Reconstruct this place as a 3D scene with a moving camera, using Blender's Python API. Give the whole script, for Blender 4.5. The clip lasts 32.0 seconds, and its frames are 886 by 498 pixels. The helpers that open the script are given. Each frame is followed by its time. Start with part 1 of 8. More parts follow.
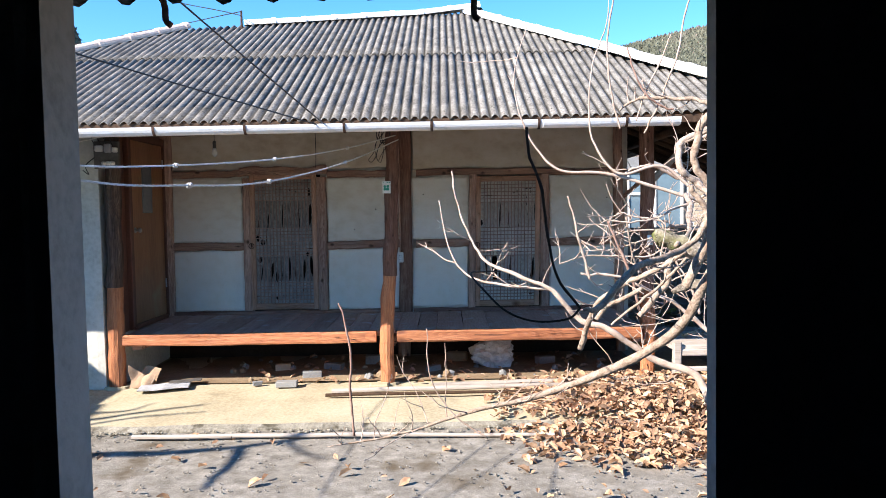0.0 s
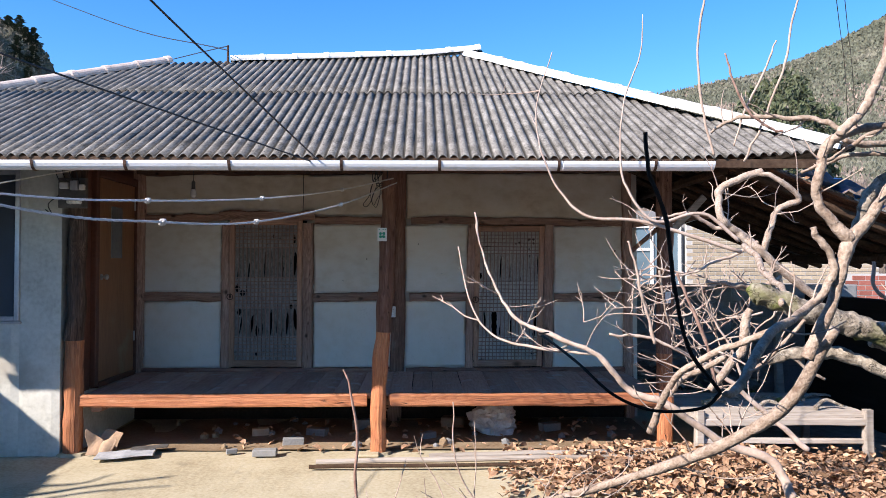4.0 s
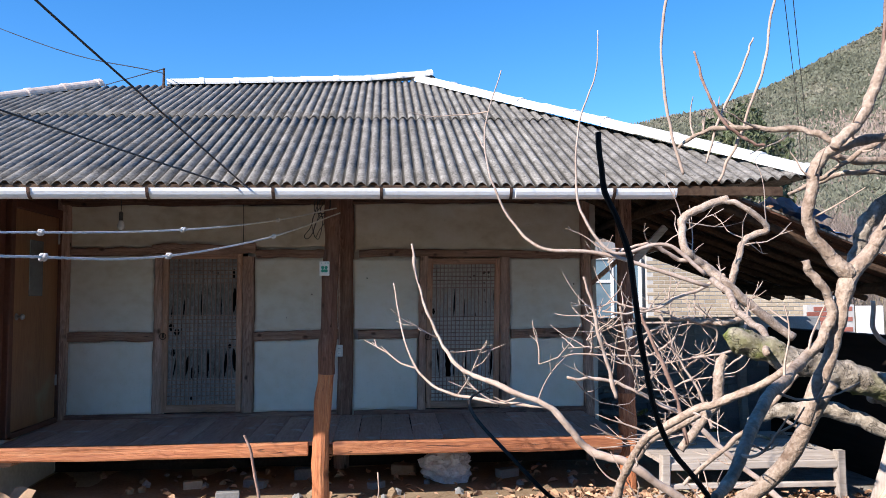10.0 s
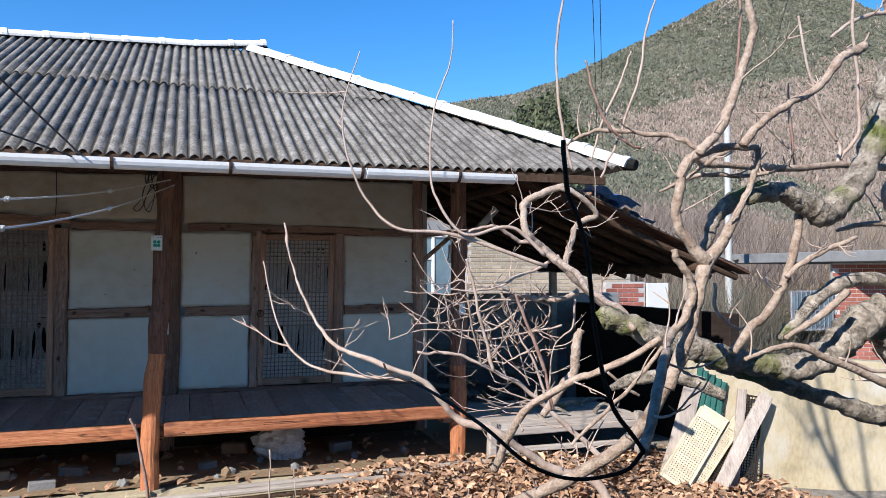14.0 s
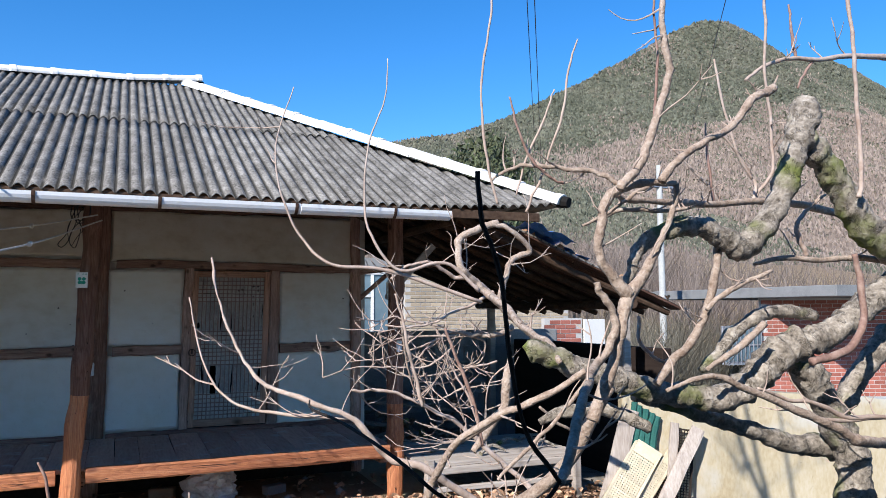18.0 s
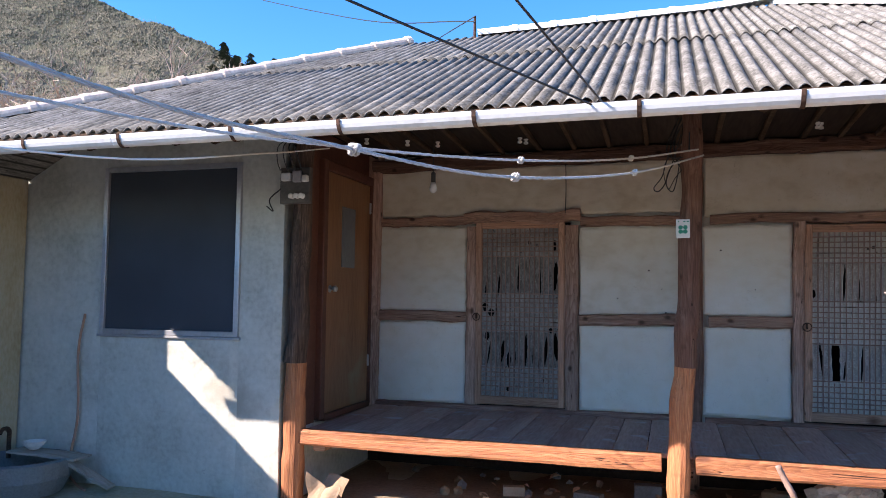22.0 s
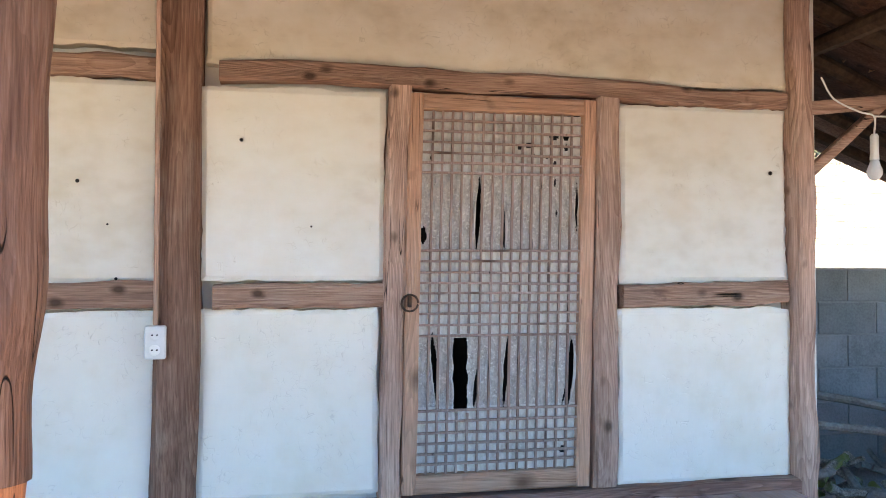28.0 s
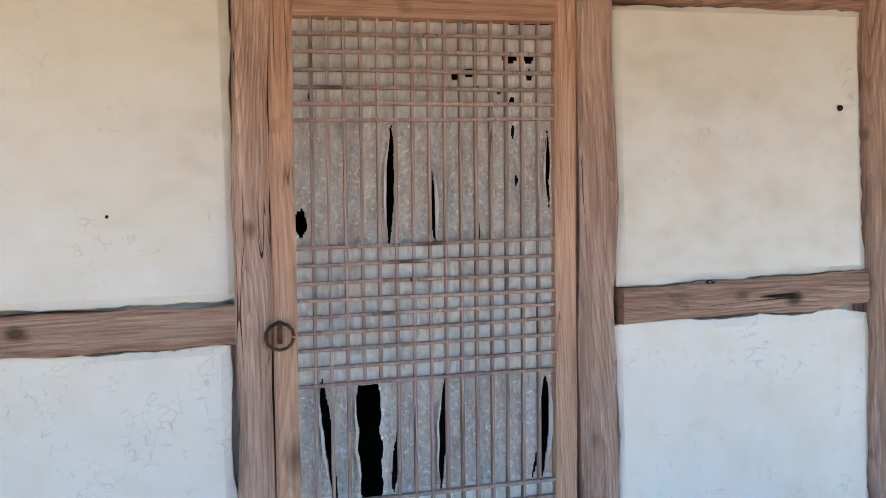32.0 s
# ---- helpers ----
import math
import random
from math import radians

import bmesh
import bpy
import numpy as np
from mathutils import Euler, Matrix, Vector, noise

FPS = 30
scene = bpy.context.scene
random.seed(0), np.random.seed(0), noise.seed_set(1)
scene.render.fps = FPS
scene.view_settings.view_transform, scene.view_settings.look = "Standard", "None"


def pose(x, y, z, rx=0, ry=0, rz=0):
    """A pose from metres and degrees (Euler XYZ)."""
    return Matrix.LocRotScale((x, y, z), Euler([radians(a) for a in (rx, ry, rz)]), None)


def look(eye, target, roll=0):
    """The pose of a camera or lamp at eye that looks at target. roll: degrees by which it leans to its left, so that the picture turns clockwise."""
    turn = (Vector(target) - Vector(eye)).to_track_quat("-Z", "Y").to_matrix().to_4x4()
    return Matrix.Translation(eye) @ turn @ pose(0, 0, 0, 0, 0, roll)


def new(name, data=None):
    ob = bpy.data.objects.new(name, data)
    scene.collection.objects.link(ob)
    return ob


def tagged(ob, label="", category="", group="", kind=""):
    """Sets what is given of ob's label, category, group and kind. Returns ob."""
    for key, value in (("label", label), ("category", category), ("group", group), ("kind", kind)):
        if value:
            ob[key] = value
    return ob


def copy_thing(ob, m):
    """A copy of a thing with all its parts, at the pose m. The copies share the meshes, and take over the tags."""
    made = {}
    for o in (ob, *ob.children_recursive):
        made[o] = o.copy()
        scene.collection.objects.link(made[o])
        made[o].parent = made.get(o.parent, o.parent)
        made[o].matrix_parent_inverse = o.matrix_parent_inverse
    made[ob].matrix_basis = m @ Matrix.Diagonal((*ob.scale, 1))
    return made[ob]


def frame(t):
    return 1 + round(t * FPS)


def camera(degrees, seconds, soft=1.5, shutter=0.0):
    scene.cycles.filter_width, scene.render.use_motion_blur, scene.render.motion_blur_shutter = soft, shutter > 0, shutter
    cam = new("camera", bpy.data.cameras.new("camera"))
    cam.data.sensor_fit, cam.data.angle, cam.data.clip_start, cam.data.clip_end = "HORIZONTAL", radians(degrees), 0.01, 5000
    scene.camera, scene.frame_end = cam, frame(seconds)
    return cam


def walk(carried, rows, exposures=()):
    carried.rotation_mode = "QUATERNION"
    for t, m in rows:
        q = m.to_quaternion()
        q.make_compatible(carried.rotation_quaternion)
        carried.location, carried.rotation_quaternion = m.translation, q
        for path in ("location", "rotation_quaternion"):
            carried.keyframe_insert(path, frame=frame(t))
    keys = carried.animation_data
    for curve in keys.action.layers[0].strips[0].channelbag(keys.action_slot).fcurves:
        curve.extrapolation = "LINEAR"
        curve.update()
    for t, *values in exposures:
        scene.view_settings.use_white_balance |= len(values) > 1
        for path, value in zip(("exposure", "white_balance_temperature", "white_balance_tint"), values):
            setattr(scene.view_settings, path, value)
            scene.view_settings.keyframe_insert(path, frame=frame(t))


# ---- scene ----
cam = camera(60.8, 32.0, soft=0.75)
EXPOSURES = [(0, 1.48, 6680, 15), (1.5, 1.48, 6680, 15), (2.2, 1.4, 6680, 15), (3, 1.08, 6620, 16), (6, 1.12, 6580, 19), (7, 1.12, 6580, 19), (8, 1.17, 6620, 19), (9, 1.15, 6660, 20), (10, 1.0, 6520, 16), (13, 0.77, 6340, 14), (15, 0.70, 6230, 13), (18, 0.70, 6180, 13), (20, 1.0, 6520, 16), (21.5, 1.42, 6620, 20), (22, 1.6, 6780, 21), (23, 2.03, 7200, 23), (24, 2.65, 7600, 21), (24.5, 3.12, 7800, 21), (25, 3.52, 7950, 21), (25.5, 3.54, 8080, 21), (27.5, 3.55, 8430, 23), (30, 3.5, 8600, 23), (31, 3.48, 8620, 23), (32, 3.38, 8650, 23)]
PATH = [
    (0, (0.455, -8.70, 1.655), (0.446, -6.702, 1.557), -1.0),
    (0.5, (0.445, -8.68, 1.643), (0.461, -6.681, 1.599), -1.6),
    (1, (0.36, -8.656, 1.611), (0.43, -6.658, 1.644), -3.7),
    (1.5, (0.205, -8.613, 1.575), (0.276, -6.615, 1.616), -3.1),
    (2, (0.154, -8.58, 1.565), (0.224, -6.582, 1.608), -1.5),
    (2.5, (0.161, -8.435, 1.564), (0.232, -6.436, 1.607), -0.5),
    (3, (0.201, -8.231, 1.59), (0.272, -6.233, 1.634), -0.5),
    (3.5, (0.213, -8.135, 1.612), (0.282, -6.136, 1.657), -0.4),
    (5.5, (0.454, -7.876, 1.642), (0.437, -5.876, 1.691), 1.3),
    (6, (0.49, -7.891, 1.652), (0.461, -5.892, 1.703), 0.8),
    (6.5, (0.504, -7.93, 1.665), (0.434, -5.932, 1.719), 0.2),
    (7, (0.526, -7.911, 1.669), (0.335, -5.922, 1.742), -0.2),
    (7.5, (0.533, -7.808, 1.678), (0.232, -5.833, 1.77), -0.6),
    (8, (0.515, -7.76, 1.682), (0.152, -5.796, 1.795), -0.7),
    (8.5, (0.5, -7.727, 1.667), (0.099, -5.773, 1.816), -0.6),
    (9, (0.471, -7.626, 1.659), (0.284, -5.64, 1.799), -0.6),
    (9.5, (0.43, -7.577, 1.672), (0.456, -5.581, 1.797), -0.6),
    (10, (0.384, -7.627, 1.654), (0.536, -5.637, 1.784), -0.4),
    (10.5, (0.32, -7.729, 1.681), (0.538, -5.744, 1.783), -0.1),
    (11, (0.248, -7.737, 1.674), (0.549, -5.76, 1.736), 0.1),
    (11.5, (0.175, -7.695, 1.678), (0.592, -5.74, 1.742), 0.3),
    (12, (0.146, -7.698, 1.673), (0.635, -5.76, 1.739), 0.5),
    (12.5, (0.13, -7.69, 1.671), (0.628, -5.754, 1.739), 0.5),
    (13, (0.126, -7.682, 1.674), (0.644, -5.752, 1.741), 0.1),
    (13.5, (0.122, -7.678, 1.673), (0.689, -5.761, 1.741), -0.0),
    (14, (0.112, -7.678, 1.673), (0.755, -5.786, 1.735), 0.0),
    (14.5, (0.119, -7.687, 1.687), (0.839, -5.823, 1.752), 0.2),
    (15, (0.129, -7.699, 1.694), (0.916, -5.862, 1.779), 0.5),
    (15.5, (0.133, -7.713, 1.694), (0.938, -5.886, 1.812), 0.5),
    (17.5, (0.148, -7.691, 1.676), (0.961, -5.872, 1.846), -0.2),
    (18, (0.155, -7.687, 1.661), (0.94, -5.854, 1.823), -0.3),
    (18.5, (0.153, -7.665, 1.638), (0.89, -5.81, 1.765), -0.4),
    (19, (0.149, -7.589, 1.599), (0.859, -5.721, 1.679), -0.9),
    (19.5, (0.178, -7.489, 1.543), (0.803, -5.59, 1.607), -1.0),
    (20, (0.268, -7.353, 1.525), (0.627, -5.387, 1.594), 0.6),
    (20.5, (0.266, -7.224, 1.534), (0.243, -5.225, 1.597), 1.6),
    (21, (0.162, -7.014, 1.533), (-0.038, -5.024, 1.588), 1.9),
    (21.5, (-0.005, -6.707, 1.573), (-0.415, -4.752, 1.673), 1.9),
    (22, (-0.164, -6.353, 1.456), (-0.746, -4.444, 1.586), 0.7),
    (22.5, (-0.292, -6.065, 1.493), (-0.92, -4.17, 1.615), -0.0),
    (23, (-0.477, -5.811, 1.487), (-0.973, -3.877, 1.608), -2.9),
    (23.5, (-0.528, -5.443, 1.488), (-0.88, -3.475, 1.516), -3.3),
    (24, (-0.496, -5.047, 1.515), (-0.845, -3.078, 1.55), -3.3),
    (24.5, (-0.513, -4.713, 1.518), (-0.833, -2.739, 1.544), -2.3),
    (25, (-0.452, -4.321, 1.58), (-0.59, -2.326, 1.583), -2.3),
    (25.5, (-0.278, -3.944, 1.583), (-0.373, -1.946, 1.58), -1.6),
    (27.5, (0.306, -2.997, 1.496), (0.53, -1.009, 1.522), -0.1),
    (28, (0.42, -2.803, 1.404), (0.785, -0.837, 1.451), 0.1),
    (28.5, (0.48, -2.532, 1.435), (1.071, -0.621, 1.454), 0.4),
    (29, (0.556, -2.297, 1.465), (1.165, -0.392, 1.444), -0.7),
    (29.5, (0.736, -2.0, 1.479), (1.345, -0.095, 1.475), -1.9),
    (30, (0.818, -1.89, 1.539), (1.411, 0.018, 1.463), -3.1),
    (30.5, (0.837, -1.817, 1.483), (1.414, 0.097, 1.403), -3.5),
    (31, (0.827, -1.782, 1.502), (1.389, 0.136, 1.421), -2.9),
    (31.5, (0.827, -1.769, 1.507), (1.376, 0.152, 1.434), -2.0),
    (32, (0.811, -1.774, 1.513), (1.239, 0.179, 1.445), -1.8),
]
walk(cam, [(t, look(eye, target, roll)) for t, eye, target, roll in PATH], EXPOSURES)


# ---- plan: shared places ----
SLAB_Y, YARD_Z = -2.75, -0.07               # front edge of the porch slab, level of the yard
JL, JR, SHED_Y, SHED_T = -0.22, 0.912, -7.42, 0.12   # doorway of the shed: jambs, inner face, thickness
CANOPY_Y, CANOPY_Z = -6.9, 2.18             # roof edge of the shed

# ---- world, sun ----
world = bpy.data.worlds.new("sky")
scene.world = world
world.use_nodes = True
wn = world.node_tree
sky = wn.nodes.new("ShaderNodeTexSky")
sky.sky_type, sky.sun_disc = "NISHITA", False
SUN_EL, SUN_AZ = 33.67, -54.35   # height, and turn from the house front towards +x
sky.sun_elevation = radians(SUN_EL)
sky.sun_rotation = radians(180 - SUN_AZ)
sky.air_density, sky.dust_density, sky.ozone_density = 0.85, 0.05, 4.0
wn.nodes["Background"].inputs["Strength"].default_value = 0.13
rich = wn.nodes.new("ShaderNodeHueSaturation")
rich.inputs["Saturation"].default_value = 1.28
wn.links.new(sky.outputs[0], rich.inputs["Color"])
wn.links.new(rich.outputs[0], wn.nodes["Background"].inputs["Color"])
sun_dir = Vector((math.sin(radians(SUN_AZ)) * math.cos(radians(SUN_EL)), -math.cos(radians(SUN_AZ)) * math.cos(radians(SUN_EL)), math.sin(radians(SUN_EL))))
sun = new("sun", bpy.data.lights.new("sun", "SUN"))
sun.data.energy, sun.data.angle, sun.data.color = 4.5, radians(0.53), (1.0, 0.95, 0.87)
sun.matrix_world = look(sun_dir * 30, (0, 0, 0))


# ---- materials ----
def material(name, colours, scale=4.0, rough=0.8, bump=0.3, grain=60.0, stretch=(1, 1, 1), metal=0.0, vary=0.12, spots=None, alpha=None):
    """Two-scale noise over a colour ramp, fine bump, and a little change from piece to piece."""
    m = bpy.data.materials.new(name)
    m.use_nodes = True
    t = m.node_tree
    n, lk = t.nodes, t.links
    p = n["Principled BSDF"]
    p.inputs["Roughness"].default_value, p.inputs["Metallic"].default_value = rough, metal
    p.inputs["Specular IOR Level"].default_value = 0.15 if rough >= 0.8 else 0.5
    co = n.new("ShaderNodeTexCoord")
    mp = n.new("ShaderNodeMapping")
    mp.inputs["Scale"].default_value = stretch
    info = n.new("ShaderNodeObjectInfo")
    add = n.new("ShaderNodeVectorMath")
    mul = n.new("ShaderNodeVectorMath")
    mul.operation = "SCALE"
    mul.inputs[0].default_value = (7.0, 3.0, 5.0)
    lk.new(info.outputs["Random"], mul.inputs["Scale"])
    lk.new(co.outputs["Object"], add.inputs[0])
    lk.new(mul.outputs[0], add.inputs[1])
    lk.new(add.outputs[0], mp.inputs["Vector"])
    big = n.new("ShaderNodeTexNoise")
    big.inputs["Scale"].default_value, big.inputs["Detail"].default_value, big.inputs["Roughness"].default_value = scale, 6, 0.6
    small = n.new("ShaderNodeTexNoise")
    small.inputs["Scale"].default_value, small.inputs["Detail"].default_value = grain, 4
    lk.new(mp.outputs[0], big.inputs["Vector"])
    lk.new(mp.outputs[0], small.inputs["Vector"])
    mix = n.new("ShaderNodeMath")
    mix.operation = "MULTIPLY_ADD"
    mix.inputs[1].default_value = 0.42
    half = n.new("ShaderNodeMath")
    half.operation = "MULTIPLY"
    half.inputs[1].default_value = 0.58
    lk.new(big.outputs["Fac"], half.inputs[0])
    lk.new(small.outputs["Fac"], mix.inputs[0])
    lk.new(half.outputs[0], mix.inputs[2])
    ramp = n.new("ShaderNodeValToRGB")
    el = ramp.color_ramp.elements
    while len(el) < len(colours):
        el.new(0.5)
    for k, c in enumerate(colours):
        el[k].position = 0.3 + 0.4 * k / max(1, len(colours) - 1)
        el[k].color = (*c, 1)
    lk.new(mix.outputs[0], ramp.inputs["Fac"])
    out = ramp.outputs["Color"]
    if spots:
        colour, size, cover = spots
        sp = n.new("ShaderNodeTexNoise")
        sp.inputs["Scale"].default_value, sp.inputs["Detail"].default_value = size, 8
        lk.new(add.outputs[0], sp.inputs["Vector"])
        edge = n.new("ShaderNodeMapRange")
        edge.inputs["From Min"].default_value, edge.inputs["From Max"].default_value = 1 - cover, 1 - cover + 0.12
        lk.new(sp.outputs["Fac"], edge.inputs["Value"])
        blend = n.new("ShaderNodeMix")
        blend.data_type = "RGBA"
        lk.new(edge.outputs[0], blend.inputs["Factor"])
        lk.new(out, blend.inputs["A"])
        blend.inputs["B"].default_value = (*colour, 1)
        out = blend.outputs["Result"]
    hsv = n.new("ShaderNodeHueSaturation")
    lo = n.new("ShaderNodeMapRange")
    lo.inputs["To Min"].default_value, lo.inputs["To Max"].default_value = 1 - vary, 1 + vary
    lk.new(info.outputs["Random"], lo.inputs["Value"])
    lk.new(lo.outputs[0], hsv.inputs["Value"])
    lk.new(out, hsv.inputs["Color"])
    lk.new(hsv.outputs[0], p.inputs["Base Color"])
    if bump:
        b = n.new("ShaderNodeBump")
        b.inputs["Strength"].default_value, b.inputs["Distance"].default_value = bump, 0.01
        lk.new(mix.outputs[0], b.inputs["Height"])
        lk.new(b.outputs[0], p.inputs["Normal"])
    if alpha is not None:
        p.inputs["Alpha"].default_value = alpha
    return m


def overlay(m, fac, colour, dent=0.0):
    """Lay a colour over a material where fac is 1, and sink it by the bump."""
    t = m.node_tree
    p = t.nodes["Principled BSDF"]
    old = p.inputs["Base Color"].links[0].from_socket
    mx = t.nodes.new("ShaderNodeMix")
    mx.data_type = "RGBA"
    t.links.new(fac, mx.inputs["Factor"])
    t.links.new(old, mx.inputs["A"])
    mx.inputs["B"].default_value = (*colour, 1)
    t.links.new(mx.outputs["Result"], p.inputs["Base Color"])
    if dent:
        b = t.nodes.new("ShaderNodeBump")
        b.invert = True
        b.inputs["Strength"].default_value, b.inputs["Distance"].default_value = dent, 0.01
        if p.inputs["Normal"].links:
            t.links.new(p.inputs["Normal"].links[0].from_socket, b.inputs["Normal"])
        t.links.new(fac, b.inputs["Height"])
        t.links.new(b.outputs[0], p.inputs["Normal"])
    return m


def band(m, source, lo, hi, flip=False):
    """1 below lo and 0 above hi (or the other way round)."""
    r = m.node_tree.nodes.new("ShaderNodeMapRange")
    r.inputs["From Min"].default_value, r.inputs["From Max"].default_value = lo, hi
    r.inputs["To Min"].default_value, r.inputs["To Max"].default_value = (0, 1) if flip else (1, 0)
    m.node_tree.links.new(source, r.inputs["Value"])
    return r.outputs[0]


def times(m, a, b):
    x = m.node_tree.nodes.new("ShaderNodeMath")
    x.operation = "MULTIPLY"
    m.node_tree.links.new(a, x.inputs[0])
    if isinstance(b, float):
        x.inputs[1].default_value = b
    else:
        m.node_tree.links.new(b, x.inputs[1])
    return x.outputs[0]


def places(m, stretch=(1, 1, 1), warp=0.0, size=5.0):
    """Object coordinates moved at random from piece to piece, stretched and, if asked, warped."""
    t = m.node_tree
    co = [n for n in t.nodes if n.type == "MAPPING"][0].inputs["Vector"].links[0].from_socket
    mp = t.nodes.new("ShaderNodeMapping")
    mp.inputs["Scale"].default_value = stretch
    t.links.new(co, mp.inputs["Vector"])
    out = mp.outputs[0]
    if warp:
        ns = t.nodes.new("ShaderNodeTexNoise")
        ns.inputs["Scale"].default_value, ns.inputs["Detail"].default_value = size, 3
        t.links.new(out, ns.inputs["Vector"])
        mv = t.nodes.new("ShaderNodeVectorMath")
        mv.operation = "MULTIPLY_ADD"
        mv.inputs[1].default_value = (warp, warp, warp)
        t.links.new(ns.outputs["Color"], mv.inputs[0])
        t.links.new(out, mv.inputs[2])
        out = mv.outputs[0]
    return out


def speckle(m, where, size, detail=4.0):
    ns = m.node_tree.nodes.new("ShaderNodeTexNoise")
    ns.inputs["Scale"].default_value, ns.inputs["Detail"].default_value = size, detail
    m.node_tree.links.new(where, ns.inputs["Vector"])
    return ns.outputs["Fac"]


def hair_cracks(m, size, width, cover, colour, dent=0.5):
    """Short, curved hairline cracks: parts of a warped cell net."""
    v = m.node_tree.nodes.new("ShaderNodeTexVoronoi")
    v.feature = "DISTANCE_TO_EDGE"
    v.inputs["Scale"].default_value = size
    m.node_tree.links.new(places(m, (1, 1, 1), 0.34, 4.0), v.inputs["Vector"])
    line = band(m, v.outputs["Distance"], width * 0.4, width)
    some = band(m, speckle(m, places(m), 6.5, 2.0), 1 - cover, 1.04 - cover, True)
    short = band(m, speckle(m, places(m), 34, 1.0), 0.50, 0.58, True)
    return overlay(m, times(m, times(m, times(m, line, some), short), 0.32), colour, dent)


def timber(name, colours, along, dark=(0.05, 0.028, 0.018), pale=(0.42, 0.33, 0.26), dust=0.40, knots=7.0, rough=0.82, rings=58.0):
    """Weathered softwood: growth bands and fibre along one axis, knots, drying cracks, grey dust."""
    st = tuple(0.055 if k == along else 1.0 for k in range(3))
    m = material(name, colours, 30, rough, 0.8, 150, st, vary=0.14, spots=(tuple(c * 0.55 for c in colours[0]), 6, 0.34))
    grey = band(m, speckle(m, places(m, tuple(0.35 if k == along else 1.0 for k in range(3))), 9, 7.0), 1 - dust, 1.14 - dust, True)
    overlay(m, times(m, grey, 0.34), pale)
    lines = m.node_tree.nodes.new("ShaderNodeMath")
    lines.operation = "MULTIPLY"
    lines.inputs[1].default_value = rings * 0.75
    m.node_tree.links.new(speckle(m, places(m, tuple(0.085 if k == along else 1.0 for k in range(3)), 0.02, 9.0), 6.5, 0.6), lines.inputs[0])
    saw = m.node_tree.nodes.new("ShaderNodeMath")
    saw.operation = "FRACT"
    m.node_tree.links.new(lines.outputs[0], saw.inputs[0])
    uneven = band(m, speckle(m, places(m, tuple(0.25 if k == along else 1.0 for k in range(3))), 7, 3.0), 0.34, 0.60, True)
    overlay(m, times(m, times(m, band(m, saw.outputs[0], 0.30, 0.97, True), uneven), 0.50), tuple(c * 0.72 for c in colours[0]), 0.6)
    fibre = band(m, speckle(m, places(m, tuple(0.018 if k == along else 1.0 for k in range(3))), 260, 4.0), 0.40, 0.50)
    overlay(m, times(m, fibre, 0.30), tuple(c * 0.66 for c in colours[0]), 0.4)
    v = m.node_tree.nodes.new("ShaderNodeTexVoronoi")
    v.inputs["Scale"].default_value = knots
    m.node_tree.links.new(places(m, tuple(0.8 if k == along else 1.2 for k in range(3)), 0.03, 9.0), v.inputs["Vector"])
    overlay(m, times(m, band(m, v.outputs["Distance"], 0.07, 0.19), 0.85), dark, 0.6)
    gap = m.node_tree.nodes.new("ShaderNodeMath")
    gap.operation = "PINGPONG"
    gap.inputs[1].default_value = 0.5
    m.node_tree.links.new(speckle(m, places(m, tuple(0.03 if k == along else 1.0 for k in range(3))), 19, 1.0), gap.inputs[0])
    crack = band(m, gap.outputs[0], 0.4955, 0.4985, True)
    patch = band(m, speckle(m, places(m), 2.6, 2.0), 0.52, 0.58, True)
    overlay(m, times(m, crack, patch), tuple(c * 0.4 for c in dark), 1.0)
    return m



PLASTER = hair_cracks(material("lime_plaster", [(0.61, 0.54, 0.43), (0.72, 0.675, 0.585), (0.765, 0.74, 0.675)], 1.3, 0.95, 0.16, 9, (1, 1, 1.6), vary=0.02, spots=((0.70, 0.62, 0.49), 2.6, 0.34)), 30.0, 0.026, 0.44, (0.50, 0.42, 0.31))
PLASTER_TOP = hair_cracks(material("tanned_plaster", [(0.52, 0.42, 0.29), (0.68, 0.60, 0.47), (0.76, 0.70, 0.60)], 1.6, 0.95, 0.16, 9, (1, 1, 1.6), vary=0.02), 28.0, 0.030, 0.52, (0.42, 0.34, 0.24))
PLASTER_LOW = hair_cracks(material("white_plaster", [(0.73, 0.655, 0.52), (0.80, 0.745, 0.64), (0.83, 0.785, 0.69)], 1.6, 0.95, 0.16, 9, vary=0.02, spots=((0.75, 0.71, 0.62), 3.0, 0.30)), 30.0, 0.030, 0.52, (0.54, 0.48, 0.40))
RENDER = hair_cracks(material("cement_render", [(0.39, 0.385, 0.33), (0.54, 0.535, 0.475), (0.64, 0.63, 0.57)], 2.6, 0.95, 0.7, 26, vary=0.0, spots=((0.43, 0.40, 0.335), 2.2, 0.40)), 1.6, 0.004, 0.40, (0.25, 0.24, 0.21))
WOOD_V = timber("upright_timber", [(0.27, 0.148, 0.108), (0.52, 0.325, 0.245), (0.70, 0.49, 0.385)], 2)
WOOD_H = timber("level_timber", [(0.20, 0.106, 0.076), (0.41, 0.243, 0.175), (0.58, 0.385, 0.29)], 0)
WOOD_BLACK = timber("blackened_timber", [(0.045, 0.03, 0.024), (0.10, 0.065, 0.05), (0.22, 0.15, 0.11)], 2, (0.02, 0.014, 0.01), (0.40, 0.30, 0.22), 0.32)
WOOD_DARK_H = timber("dark_brown_timber", [(0.07, 0.032, 0.022), (0.14, 0.075, 0.052), (0.23, 0.14, 0.10)], 0, (0.03, 0.018, 0.012), (0.36, 0.27, 0.20), 0.32)
